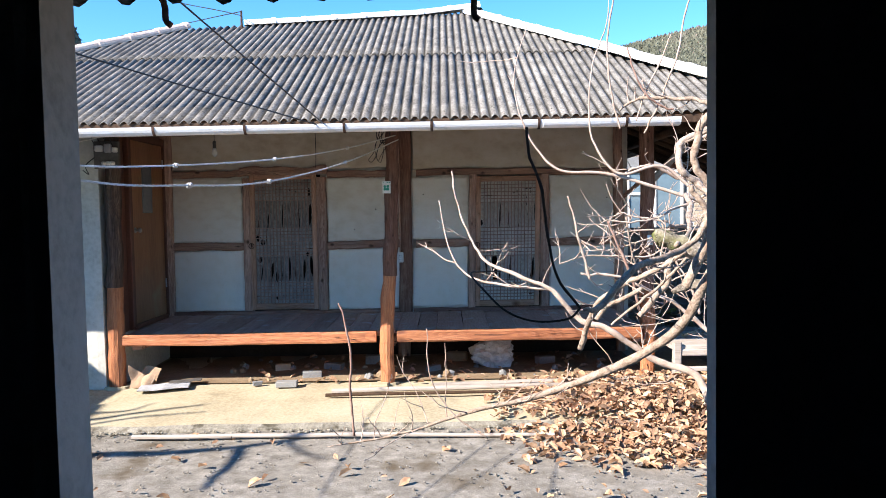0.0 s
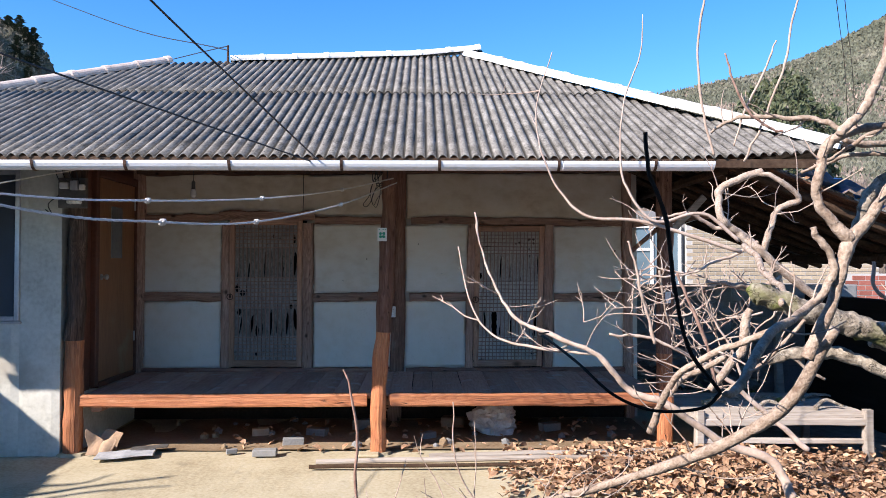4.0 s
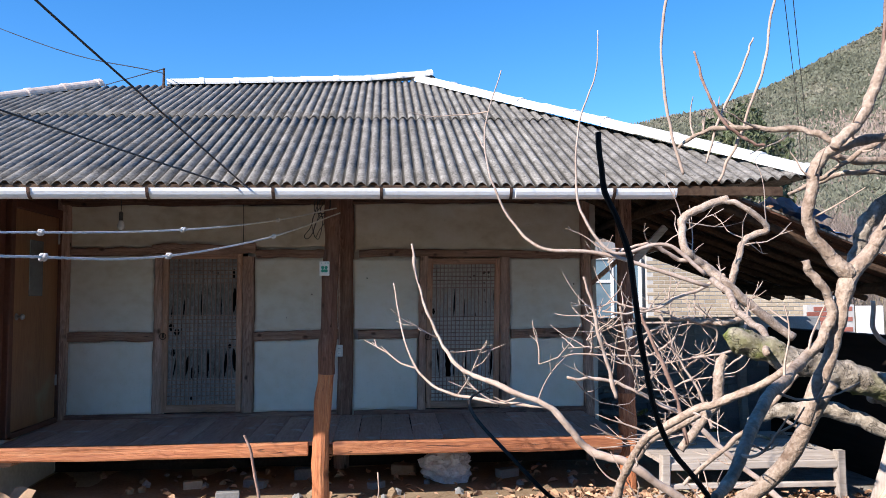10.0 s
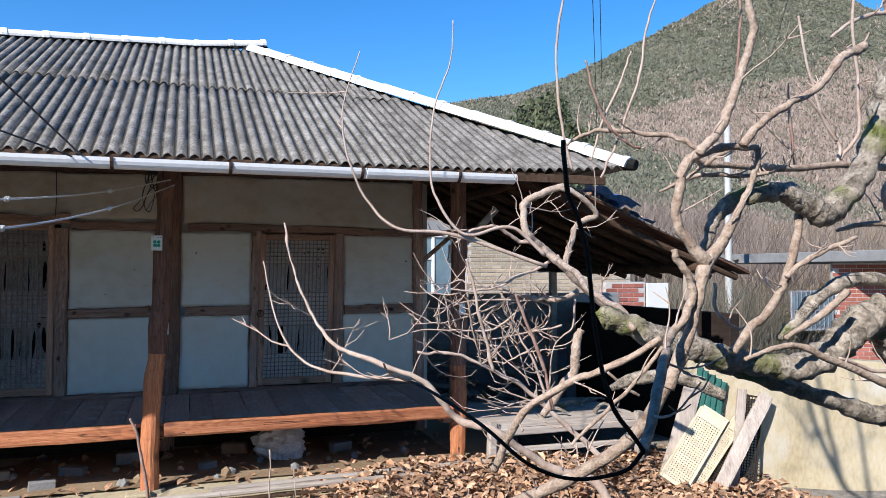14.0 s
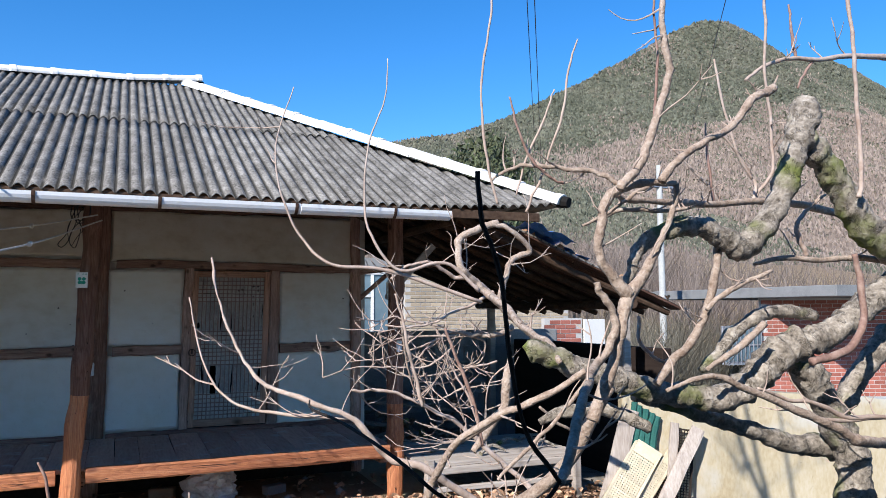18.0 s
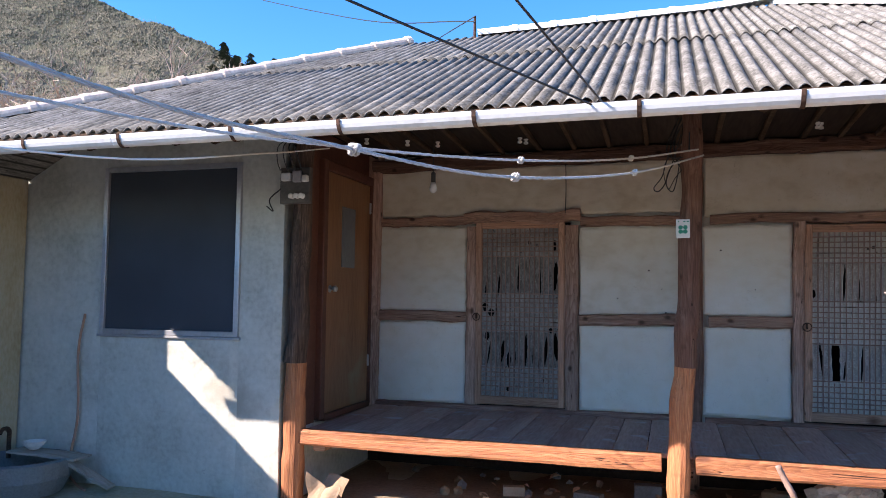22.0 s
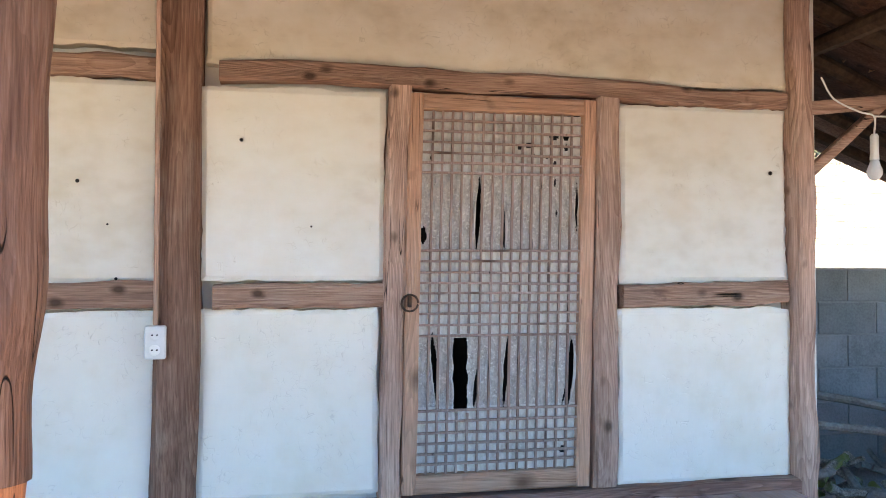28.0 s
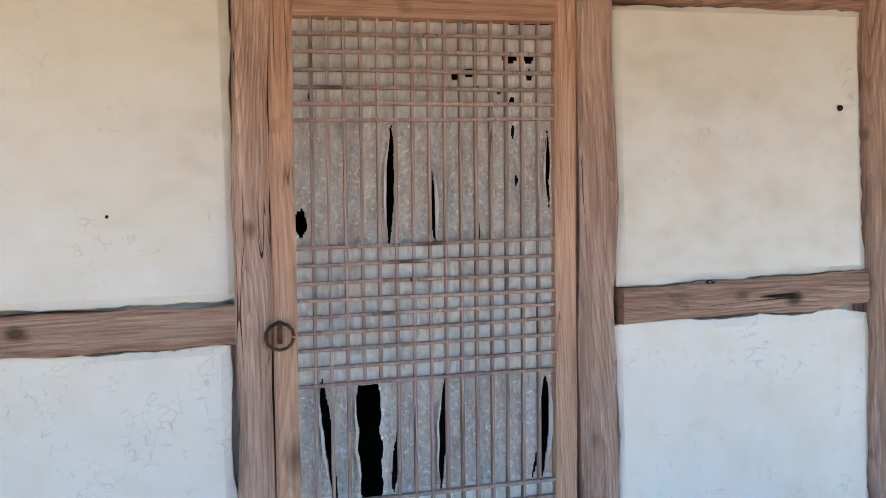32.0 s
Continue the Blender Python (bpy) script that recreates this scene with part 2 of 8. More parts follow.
POSTWOOD = timber("porch_post_timber", [(0.115, 0.052, 0.036), (0.24, 0.128, 0.09), (0.37, 0.22, 0.16)], 2)
RED_V = timber("stained_post_foot", [(0.26, 0.08, 0.035), (0.46, 0.17, 0.07), (0.58, 0.28, 0.135)], 2, (0.12, 0.04, 0.02), (0.55, 0.38, 0.26), 0.30, 4.0, 0.7)
RED_H = timber("stained_beam", [(0.25, 0.075, 0.035), (0.46, 0.17, 0.07), (0.60, 0.29, 0.145)], 0, (0.12, 0.04, 0.02), (0.60, 0.42, 0.30), 0.36, 4.0, 0.7)
SILLWOOD = timber("stained_sill", [(0.15, 0.07, 0.052), (0.28, 0.15, 0.115), (0.42, 0.26, 0.205)], 0, (0.08, 0.035, 0.025), (0.50, 0.38, 0.31), 0.36, 4.0)
LEAFWOOD = timber("door_pine", [(0.36, 0.185, 0.118), (0.54, 0.31, 0.21), (0.66, 0.42, 0.30)], 2, (0.10, 0.05, 0.03), (0.46, 0.36, 0.28), 0.30, 3.5)
LEAFRAIL = timber("door_pine_rail", [(0.36, 0.185, 0.118), (0.54, 0.31, 0.21), (0.66, 0.42, 0.30)], 0, (0.10, 0.05, 0.03), (0.46, 0.36, 0.28), 0.30, 3.5)
BARWOOD = timber("grey_door_bar", [(0.28, 0.18, 0.145), (0.42, 0.29, 0.24), (0.53, 0.40, 0.345)], 2, (0.08, 0.045, 0.03), (0.46, 0.37, 0.31), 0.36, 3.0, 0.85, 80.0)
DECK = material("deck_board", [(0.36, 0.21, 0.16), (0.54, 0.345, 0.27), (0.66, 0.47, 0.38)], 4, 0.8, 0.4, 60, (1, 0.12, 1), vary=0.16, spots=((0.60, 0.51, 0.48), 5, 0.42))
PAPER_STRIP = material("grey_paper_strip", [(0.34, 0.30, 0.26), (0.53, 0.485, 0.43), (0.70, 0.66, 0.60)], 40, 0.9, 1.0, 150, (1, 1, 0.6), vary=0.03, spots=((0.76, 0.73, 0.67), 95, 0.44))
PAPER = material("old_door_paper", [(0.54, 0.50, 0.43), (0.72, 0.68, 0.61), (0.80, 0.77, 0.71)], 46, 0.95, 1.0, 90, (1, 1, 0.6), vary=0.05, spots=((0.80, 0.77, 0.72), 70, 0.42))
PAPER_GREY = material("greyed_door_paper", [(0.22, 0.20, 0.18), (0.36, 0.335, 0.305), (0.50, 0.47, 0.43)], 26, 0.95, 0.7, 90, (1, 1, 0.6), vary=0.03, spots=((0.06, 0.05, 0.045), 30, 0.36))
PAPER_STRIP_GREY = material("dark_grey_paper_strip", [(0.13, 0.115, 0.10), (0.26, 0.24, 0.215), (0.42, 0.40, 0.37)], 40, 0.9, 1.0, 150, (1, 1, 0.4), vary=0.03, spots=((0.50, 0.48, 0.44), 60, 0.40))
# near-black that stands in for missing light in rooms, holes and cap ends
DARK = material("shade_black", [(0.012, 0.011, 0.01), (0.02, 0.018, 0.016)], 3, 0.95, 0)
# also put on walls below the deck and lean-to, as painted shade
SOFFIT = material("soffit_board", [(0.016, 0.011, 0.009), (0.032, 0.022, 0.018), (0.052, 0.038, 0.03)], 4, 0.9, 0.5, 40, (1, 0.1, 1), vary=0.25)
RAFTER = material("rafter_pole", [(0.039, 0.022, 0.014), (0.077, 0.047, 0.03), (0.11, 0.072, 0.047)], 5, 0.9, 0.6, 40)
SLATE = material("asbestos_slate", [(0.05, 0.046, 0.039), (0.19, 0.176, 0.155), (0.355, 0.332, 0.298)], 11.0, 0.95, 0.9, 80, (1, 0.22, 1), vary=0.14, spots=((0.045, 0.041, 0.033), 34, 0.38))
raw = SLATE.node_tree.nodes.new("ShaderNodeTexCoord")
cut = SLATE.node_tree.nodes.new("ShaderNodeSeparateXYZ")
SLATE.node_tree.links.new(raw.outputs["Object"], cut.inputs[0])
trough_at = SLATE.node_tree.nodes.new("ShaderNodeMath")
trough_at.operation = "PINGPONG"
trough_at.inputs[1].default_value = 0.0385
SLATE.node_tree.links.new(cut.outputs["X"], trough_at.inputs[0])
# darker bands along the corrugation troughs, broken up by noise
trough_dark = band(SLATE, trough_at.outputs[0], 0.0250, 0.0330, True)
overlay(SLATE, times(SLATE, times(SLATE, trough_dark, band(SLATE, speckle(SLATE, places(SLATE, (1, 0.3, 1)), 9, 5.0), 0.22, 0.44, True)), 0.88), (0.035, 0.032, 0.026))
CAP = material("ridge_mortar", [(0.58, 0.55, 0.50), (0.76, 0.74, 0.70), (0.82, 0.81, 0.78)], 6, 0.9, 0.4, 40, vary=0.06)
CAP_TAN = material("pinkish_ridge_tile", [(0.36, 0.27, 0.225), (0.52, 0.43, 0.375), (0.66, 0.59, 0.53)], 9, 0.9, 0.5, 50, vary=0.12)
PVC = material("white_gutter", [(0.62, 0.61, 0.58), (0.76, 0.76, 0.75), (0.80, 0.80, 0.80)], 3, 0.45, 0.05, 30, vary=0.03)
RUST = material("rusty_strap", [(0.03, 0.019, 0.014), (0.07, 0.04, 0.028), (0.14, 0.075, 0.05)], 20, 0.8, 0.3, 80)
CONCRETE = material("ochre_slab", [(0.29, 0.235, 0.15), (0.45, 0.39, 0.265), (0.54, 0.485, 0.36)], 1.8, 0.95, 0.6, 35, vary=0.0, spots=((0.24, 0.21, 0.15), 3, 0.36))
YARD = hair_cracks(material("grey_yard", [(0.11, 0.098, 0.078), (0.24, 0.22, 0.185), (0.42, 0.39, 0.34)], 9, 0.95, 1.0, 95, vary=0.0, spots=((0.12, 0.095, 0.065), 2.2, 0.42)), 1.1, 0.006, 0.5, (0.05, 0.045, 0.04))
KERB = material("mossy_step", [(0.11, 0.10, 0.075), (0.25, 0.23, 0.185), (0.40, 0.375, 0.31)], 7, 0.95, 0.9, 60, vary=0.0, spots=((0.08, 0.07, 0.05), 8, 0.46))
EARTH = material("dry_earth", [(0.15, 0.10, 0.06), (0.26, 0.19, 0.12), (0.34, 0.26, 0.17)], 3, 0.95, 0.8, 40, vary=0.0)
BARK = material("grey_bark", [(0.17, 0.115, 0.08), (0.37, 0.285, 0.22), (0.54, 0.45, 0.37)], 24, 0.9, 1.0, 110, vary=0.08, spots=((0.20, 0.135, 0.095), 18, 0.38))
BARK_OLD = hair_cracks(material("cracked_bark", [(0.08, 0.066, 0.052), (0.29, 0.25, 0.20), (0.54, 0.485, 0.41)], 22, 0.95, 1.0, 90, (1, 1, 1), vary=0.05, spots=((0.155, 0.175, 0.05), 5.0, 0.47)), 130, 0.12, 0.62, (0.045, 0.038, 0.03), 1.0)
TWIG = material("pale_twig", [(0.30, 0.205, 0.155), (0.44, 0.34, 0.275), (0.54, 0.45, 0.385)], 9, 0.85, 0.3, 60, vary=0.08)
REDTWIG = material("red_brown_shoot", [(0.16, 0.085, 0.062), (0.28, 0.17, 0.13), (0.42, 0.30, 0.24)], 14, 0.75, 0.4, 80, vary=0.10)
STICK = material("dark_stick", [(0.02, 0.015, 0.012), (0.045, 0.035, 0.028)], 12, 0.8, 0.4, 60)
ROPE = material("blue_white_rope", [(0.46, 0.45, 0.44), (0.72, 0.70, 0.67)], 60, 0.9, 0.8, 160)
CABLE = material("black_cable", [(0.012, 0.012, 0.012), (0.025, 0.025, 0.025)], 8, 0.5, 0)
PLY = material("varnished_plywood", [(0.20, 0.08, 0.032), (0.30, 0.135, 0.058), (0.36, 0.175, 0.085)], 3, 0.45, 0.08, 50, (1, 1, 0.15), vary=0.0, spots=((0.30, 0.22, 0.12), 2.2, 0.42))
BROWN = material("brown_door_frame", [(0.09, 0.03, 0.018), (0.16, 0.06, 0.035)], 5, 0.6, 0.2, 40)
STEEL = material("grey_aluminium", [(0.34, 0.34, 0.35), (0.48, 0.48, 0.50)], 6, 0.4, 0.05, 50, metal=0.6)
SCREEN = material("insect_screen", [(0.028, 0.034, 0.045), (0.05, 0.06, 0.075)], 2, 0.7, 0.1, 200, vary=0.0)
PANE = material("dusty_pane", [(0.13, 0.14, 0.15), (0.20, 0.21, 0.22)], 3, 0.25, 0.0, 30)
WHITE = material("white_plastic", [(0.70, 0.68, 0.62), (0.80, 0.79, 0.76)], 6, 0.4, 0.02, 40)
GREY = material("grey_metal_box", [(0.06, 0.055, 0.05), (0.13, 0.12, 0.11)], 8, 0.6, 0.2, 40)
GREEN = material("green_print", [(0.02, 0.27, 0.17), (0.03, 0.33, 0.21)], 5, 0.6, 0.0, 40, vary=0.0)
PORCELAIN = material("white_porcelain", [(0.72, 0.70, 0.66), (0.82, 0.81, 0.79)], 6, 0.25, 0.0, 30)
BLOCK = material("concrete_block", [(0.15, 0.154, 0.15), (0.225, 0.229, 0.225), (0.277, 0.277, 0.274)], 4, 0.95, 0.6, 70, vary=0.12)
MORTAR = material("mortar", [(0.22, 0.22, 0.21), (0.32, 0.32, 0.31)], 5, 0.95, 0.5, 50)
BRICK_TAN = material("tan_brick", [(0.36, 0.28, 0.19), (0.52, 0.43, 0.31)], 5, 0.9, 0.4, 50, vary=0.2)
BRICK_RED = material("red_brick", [(0.26, 0.085, 0.06), (0.42, 0.16, 0.12)], 5, 0.9, 0.4, 50, vary=0.25)
CREAM = hair_cracks(material("cream_render", [(0.36, 0.285, 0.165), (0.46, 0.39, 0.26), (0.52, 0.465, 0.35)], 2.4, 0.95, 0.6, 30, (1.6, 1.6, 0.7), vary=0.0, spots=((0.50, 0.50, 0.46), 1.3, 0.46)), 3.0, 0.008, 0.45, (0.28, 0.24, 0.17))
OLDWOOD = material("grey_old_board", [(0.24, 0.20, 0.165), (0.40, 0.35, 0.30), (0.50, 0.45, 0.40)], 8, 0.9, 0.6, 60, (0.1, 1, 1))
OLDWOOD_V = material("grey_upright_board", [(0.22, 0.18, 0.145), (0.38, 0.325, 0.275), (0.52, 0.46, 0.40)], 14, 0.9, 0.7, 80, (1, 1, 0.08), vary=0.18, spots=((0.13, 0.10, 0.08), 9, 0.34))
MORTAR_PALE = material("pale_mortar", [(0.42, 0.40, 0.37), (0.56, 0.54, 0.50)], 5, 0.95, 0.5, 50)
BLUE = material("blue_tarp", [(0.015, 0.09, 0.36), (0.04, 0.20, 0.55)], 8, 0.5, 0.3, 40)
NET = material("green_net", [(0.02, 0.09, 0.075), (0.05, 0.17, 0.14)], 20, 0.8, 0.3, 120)
PLASTIC = material("pale_plastic", [(0.48, 0.41, 0.27), (0.60, 0.54, 0.40)], 6, 0.6, 0.1, 40)
BAG = material("crumpled_bag", [(0.30, 0.32, 0.35), (0.62, 0.64, 0.66)], 9, 0.5, 0.6, 40)
CARD = material("cardboard", [(0.34, 0.22, 0.14), (0.48, 0.34, 0.23)], 6, 0.9, 0.2, 40)
FLOORSHED = material("shed_floor", [(0.10, 0.09, 0.08), (0.18, 0.165, 0.15)], 3, 0.95, 0.4, 40, vary=0.0)
JAMB = material("grey_jamb_plaster", [(0.30, 0.30, 0.28), (0.46, 0.46, 0.43), (0.52, 0.52, 0.49)], 3, 0.95, 0.5, 40, vary=0.0, spots=((0.17, 0.165, 0.15), 9, 0.30))
PINE = material("pine_green", [(0.04, 0.055, 0.042), (0.085, 0.11, 0.075)], 3, 0.9, 0, 30, vary=0.25)
HILL = material("wooded_hill", [(0.085, 0.09, 0.055), (0.125, 0.122, 0.08), (0.20, 0.16, 0.125)], 0.03, 0.95, 0, 0.35, vary=0.0)
BULB = material("glass_bulb", [(0.75, 0.75, 0.72), (0.85, 0.85, 0.83)], 4, 0.2, 0)


# ---- mesh helpers ----
def part(name, bm, mat, parent=None, label="", smooth=False):
    me = bpy.data.meshes.new(name)
    bm.normal_update()
    bm.to_mesh(me)
    bm.free()
    if smooth:
        for f in me.polygons:
            f.use_smooth = True
    me.materials.append(mat)
    ob = new(name, me)
    if parent is not None:
        ob.parent = parent
    if label:
        ob["label"] = label
    return ob


def thing(name, label, category, group="", kind="", at=(0, 0, 0)):
    ob = new(name)
    ob.empty_display_size = 0.1
    ob.location = at
    return tagged(ob, label, category, group, kind)


def settle(ob):
    """Keep children where they were modelled although their parent stands away from the origin."""
    inv = Matrix.Translation(ob.location).inverted()
    for c in ob.children:
        c.matrix_parent_inverse = inv
    return ob


def box(bm, a, b, chamfer=0.0):
    x0, y0, z0 = [min(p, q) for p, q in zip(a, b)]
    x1, y1, z1 = [max(p, q) for p, q in zip(a, b)]
    made = bmesh.ops.create_cube(bm, size=1.0, matrix=Matrix.Translation(((x0 + x1) / 2, (y0 + y1) / 2, (z0 + z1) / 2)) @ Matrix.Diagonal((x1 - x0, y1 - y0, z1 - z0, 1)))
    if chamfer:
        edges = {e for v in made["verts"] for e in v.link_edges}
        bmesh.ops.bevel(bm, geom=list(edges), offset=chamfer, segments=1, affect="EDGES", profile=0.5)
    return bm


def cube(a, b, chamfer=0.0):
    return box(bmesh.new(), a, b, chamfer)


def beam(p0, p1, w, h, seed=0, wob=0.008, n=10, taper=0.0, bm=None, side=(0, 0, 1)):
    """A hand-hewn timber from p0 to p1: w across, h along 'side', chamfered, with uneven faces."""
    bm = bm or bmesh.new()
    p0, p1 = Vector(p0), Vector(p1)
    d = (p1 - p0).normalized()
    up = Vector(side)
    if abs(d.dot(up)) > 0.95:
        up = Vector((0, 1, 0))
    sx = d.cross(up).normalized()
    up = sx.cross(d).normalized()
    c = 0.14
    shape = [(-0.5 + c, -0.5), (0.5 - c, -0.5), (0.5, -0.5 + c), (0.5, 0.5 - c), (0.5 - c, 0.5), (-0.5 + c, 0.5), (-0.5, 0.5 - c), (-0.5, -0.5 + c)]
    rings = []
    for k in range(n + 1):
        f = k / n
        q = p0.lerp(p1, f)
        s = 1 - taper * f
        ring = []
        for j, (a, b) in enumerate(shape):
            e = noise.noise(Vector((f * n * 0.45 + seed * 9.7, j * 0.7, seed * 3.1))) * wob
            g = noise.noise(Vector((f * n * 0.3 + seed * 5.3, 7.7, seed))) * wob * 1.5
            ring.append(bm.verts.new(q + sx * (a * w * s + e * (1 if a > 0 else -1) + g * 0.5) + up * (b * h * s + e * (1 if b > 0 else -1) + g)))
        rings.append(ring)
    for r0, r1 in zip(rings, rings[1:]):
        for j in range(8):
            bm.faces.new((r0[j], r0[(j + 1) % 8], r1[(j + 1) % 8], r1[j]))
    bm.faces.new(rings[0][::-1])
    bm.faces.new(rings[-1])
    return bm


def smooth_line(points, steps):
    """A Catmull-Rom line through the points."""
    pts = [Vector(p) for p in points]
    ext = [2 * pts[0] - pts[1]] + pts + [2 * pts[-1] - pts[-2]]
    out = []
    for i in range(1, len(ext) - 2):
        a, b, c, d = ext[i - 1:i + 3]
        for k in range(steps):
            t = k / steps
            out.append(0.5 * (2 * b + (c - a) * t + (2 * a - 5 * b + 4 * c - d) * t * t + (3 * b - a - 3 * c + d) * t ** 3))
    return out + [pts[-1]]


def tube(points, r0, r1, sides=7, steps=5, wob=0.0, seed=0.0, bm=None, power=1.0, knots=0.0):
    """A tapering round bar along a smooth line."""
    bm = bm or bmesh.new()
    line = smooth_line(points, steps) if steps > 1 else [Vector(p) for p in points]
    n = len(line) - 1
    d = (line[1] - line[0]).normalized()
    u = d.orthogonal().normalized()
    rings = []
    for k, q in enumerate(line):
        f, g = k / n, k * 7 / max(steps, 7)
        d = (line[min(k + 1, n)] - line[max(k - 1, 0)]).normalized()
        u = (u - d * u.dot(d)).normalized()
        v = d.cross(u)
        r = r0 + (r1 - r0) * f ** power
        r *= 1 + knots * noise.noise(Vector((g * 0.6 + seed, seed * 2.3, 0.5)))
        q = q + (u * noise.noise(Vector((g * 0.5, seed, 1.5))) + v * noise.noise(Vector((g * 0.5, seed, 9.5)))) * wob
        ring = []
        for j in range(sides):
            a = 2 * math.pi * j / sides
            rr = r * (1 + knots * 0.6 * noise.noise(Vector((math.cos(a) * 2, math.sin(a) * 2, g * 0.4 + seed * 3))))
            ring.append(bm.verts.new(q + (u * math.cos(a) + v * math.sin(a)) * rr))
        rings.append(ring)
    for r_a, r_b in zip(rings, rings[1:]):
        for j in range(sides):
            bm.faces.new((r_a[j], r_a[(j + 1) % sides], r_b[(j + 1) % sides], r_b[j]))
    bm.faces.new(rings[0][::-1])
    bm.faces.new(rings[-1])
    return bm


def lathe(profile, sides=16, m=None, bm=None):
    """A turned body: rows of (radius, height)."""
    bm = bm or bmesh.new()
    m = m or Matrix()
    rings = [[bm.verts.new(m @ Vector((r * math.cos(2 * math.pi * j / sides), r * math.sin(2 * math.pi * j / sides), z))) for j in range(sides)] for r, z in profile]
    for r_a, r_b in zip(rings, rings[1:]):
        for j in range(sides):
            bm.faces.new((r_a[j], r_a[(j + 1) % sides], r_b[(j + 1) % sides], r_b[j]))
    bm.faces.new(rings[0][::-1])
    bm.faces.new(rings[-1])
    return bm


def panel(x0, x1, z0, z1, y, seed=0, wob=0.012, relief=0.004, back=0.05, cell=0.045):
    """A plaster field with a ragged edge and gently uneven face towards -y."""
    bm = bmesh.new()
    nx, nz = max(4, round((x1 - x0) / cell)), max(4, round((z1 - z0) / cell))
    grid = []
    for i in range(nx + 1):
        col = []
        for k in range(nz + 1):
            x, z = x0 + (x1 - x0) * i / nx, z0 + (z1 - z0) * k / nz
            e = noise.noise(Vector((x * 9, z * 9, seed))) + 0.55 * noise.noise(Vector((x * 38, z * 38, seed)))
            g = noise.noise(Vector((x * 2, z * 2, seed + 4.4)))
            if i in (0, nx):
                x += wob * (e + g) * 0.8
            if k in (0, nz):
                z += wob * (e + g) * 0.8
            rim = min(i, nx - i, k, nz - k)
            col.append(bm.verts.new((x, y - relief * (1.5 * g + 0.6 * e) + (0.008 if rim == 0 else 0), z)))
        grid.append(col)
    for i in range(nx):
        for k in range(nz):
            bm.faces.new((grid[i][k], grid[i + 1][k], grid[i + 1][k + 1], grid[i][k + 1]))
    rim = [e for e in bm.edges if e.is_boundary]
    ext = bmesh.ops.extrude_edge_only(bm, edges=rim)
    for v in ext["geom"]:
        if isinstance(v, bmesh.types.BMVert):
            v.co.y = y + back
    return bm


# ---- ground ----
def sheet(x0, x1, y0, y1, z, cell, seed, amp, edge=None):
    bm = bmesh.new()
    nx, ny = max(1, round((x1 - x0) / cell)), max(1, round((y1 - y0) / cell))
    g = [[bm.verts.new((x0 + (x1 - x0) * i / nx, y0 + (y1 - y0) * k / ny, z + amp * noise.noise(Vector((i * cell * 1.3, k * cell * 1.3, seed))))) for k in range(ny + 1)] for i in range(nx + 1)]
    for i in range(nx):
        for k in range(ny):
            bm.faces.new((g[i][k], g[i + 1][k], g[i + 1][k + 1], g[i][k + 1]))
    return bm


bm = sheet(-9, 9, -7.2, -2.3, YARD_Z, 0.15, 3.0, 0.02)
big = []
for a, b, c, d in ((-900, 900, -900, -7.2), (-900, 900, 6, 1500), (-900, -9, -7.2, 6), (9, 900, -7.2, 6), (-9, 9, -2.3, 6)):
    v = [bm.verts.new((x, y, YARD_Z - 0.02)) for x, y in ((a, c), (b, c), (b, d), (a, d))]
    bm.faces.new(v)
ground = tagged(part("ground", bm, YARD), "rough grey concrete yard with worn patches", "ground", kind="structure")

# raised slab under the porch, with a crumbling front edge
bm = bmesh.new()
n = 90
top = []
for i in range(n + 1):
    x = -7 + 10.2 * i / n
    e = 0.05 * noise.noise(Vector((x * 1.7, 0, 2))) + 0.02 * noise.noise(Vector((x * 7, 0, 5)))
    row = [(x, 0.6, 0.02), (x, -0.8, 0.0), (x, -1.7, -0.01), (x, SLAB_Y + 0.05 + e, -0.025), (x, SLAB_Y + e, -0.05), (x, SLAB_Y + e - 0.015, YARD_Z - 0.05)]
    top.append([bm.verts.new((p[0], p[1], p[2] + (0.012 * noise.noise(Vector((p[0] * 2, p[1] * 2, 1))) if p[1] > SLAB_Y else 0))) for p in row])
for a, b in zip(top, top[1:]):
    for k in range(5):
        bm.faces.new((a[k], b[k], b[k + 1], a[k + 1])[::-1]).material_index = int(k > 2)
slab = tagged(part("pavement", bm, CONCRETE), "ochre concrete slab with a crumbling front step", "pavement", kind="structure")
slab.data.materials.append(KERB)

# ---- back wall of the porch ----
wall = tagged(part("wall_north", cube((-2.9, 0.06, 0.0), (-1.83, 0.2, 3.0)), PLASTER), "cream lime-plastered wall in a timber frame", "wall", kind="structure")
for a, b in (((-1.83, 0.06, 2.12), (-0.99, 0.2, 3.0)), ((-0.99, 0.06, 0), (0.76, 0.2, 3.0)), ((0.76, 0.06, 2.07), (1.6, 0.2, 3.0)), ((1.6, 0.06, 0), (2.56, 0.2, 3.0)), ((-1.83, 0.06, 0), (-0.99, 0.2, 0.5)), ((0.76, 0.06, 0), (1.6, 0.2, 0.5))):
    part("wall_core", cube(a, b), PLASTER, wall)
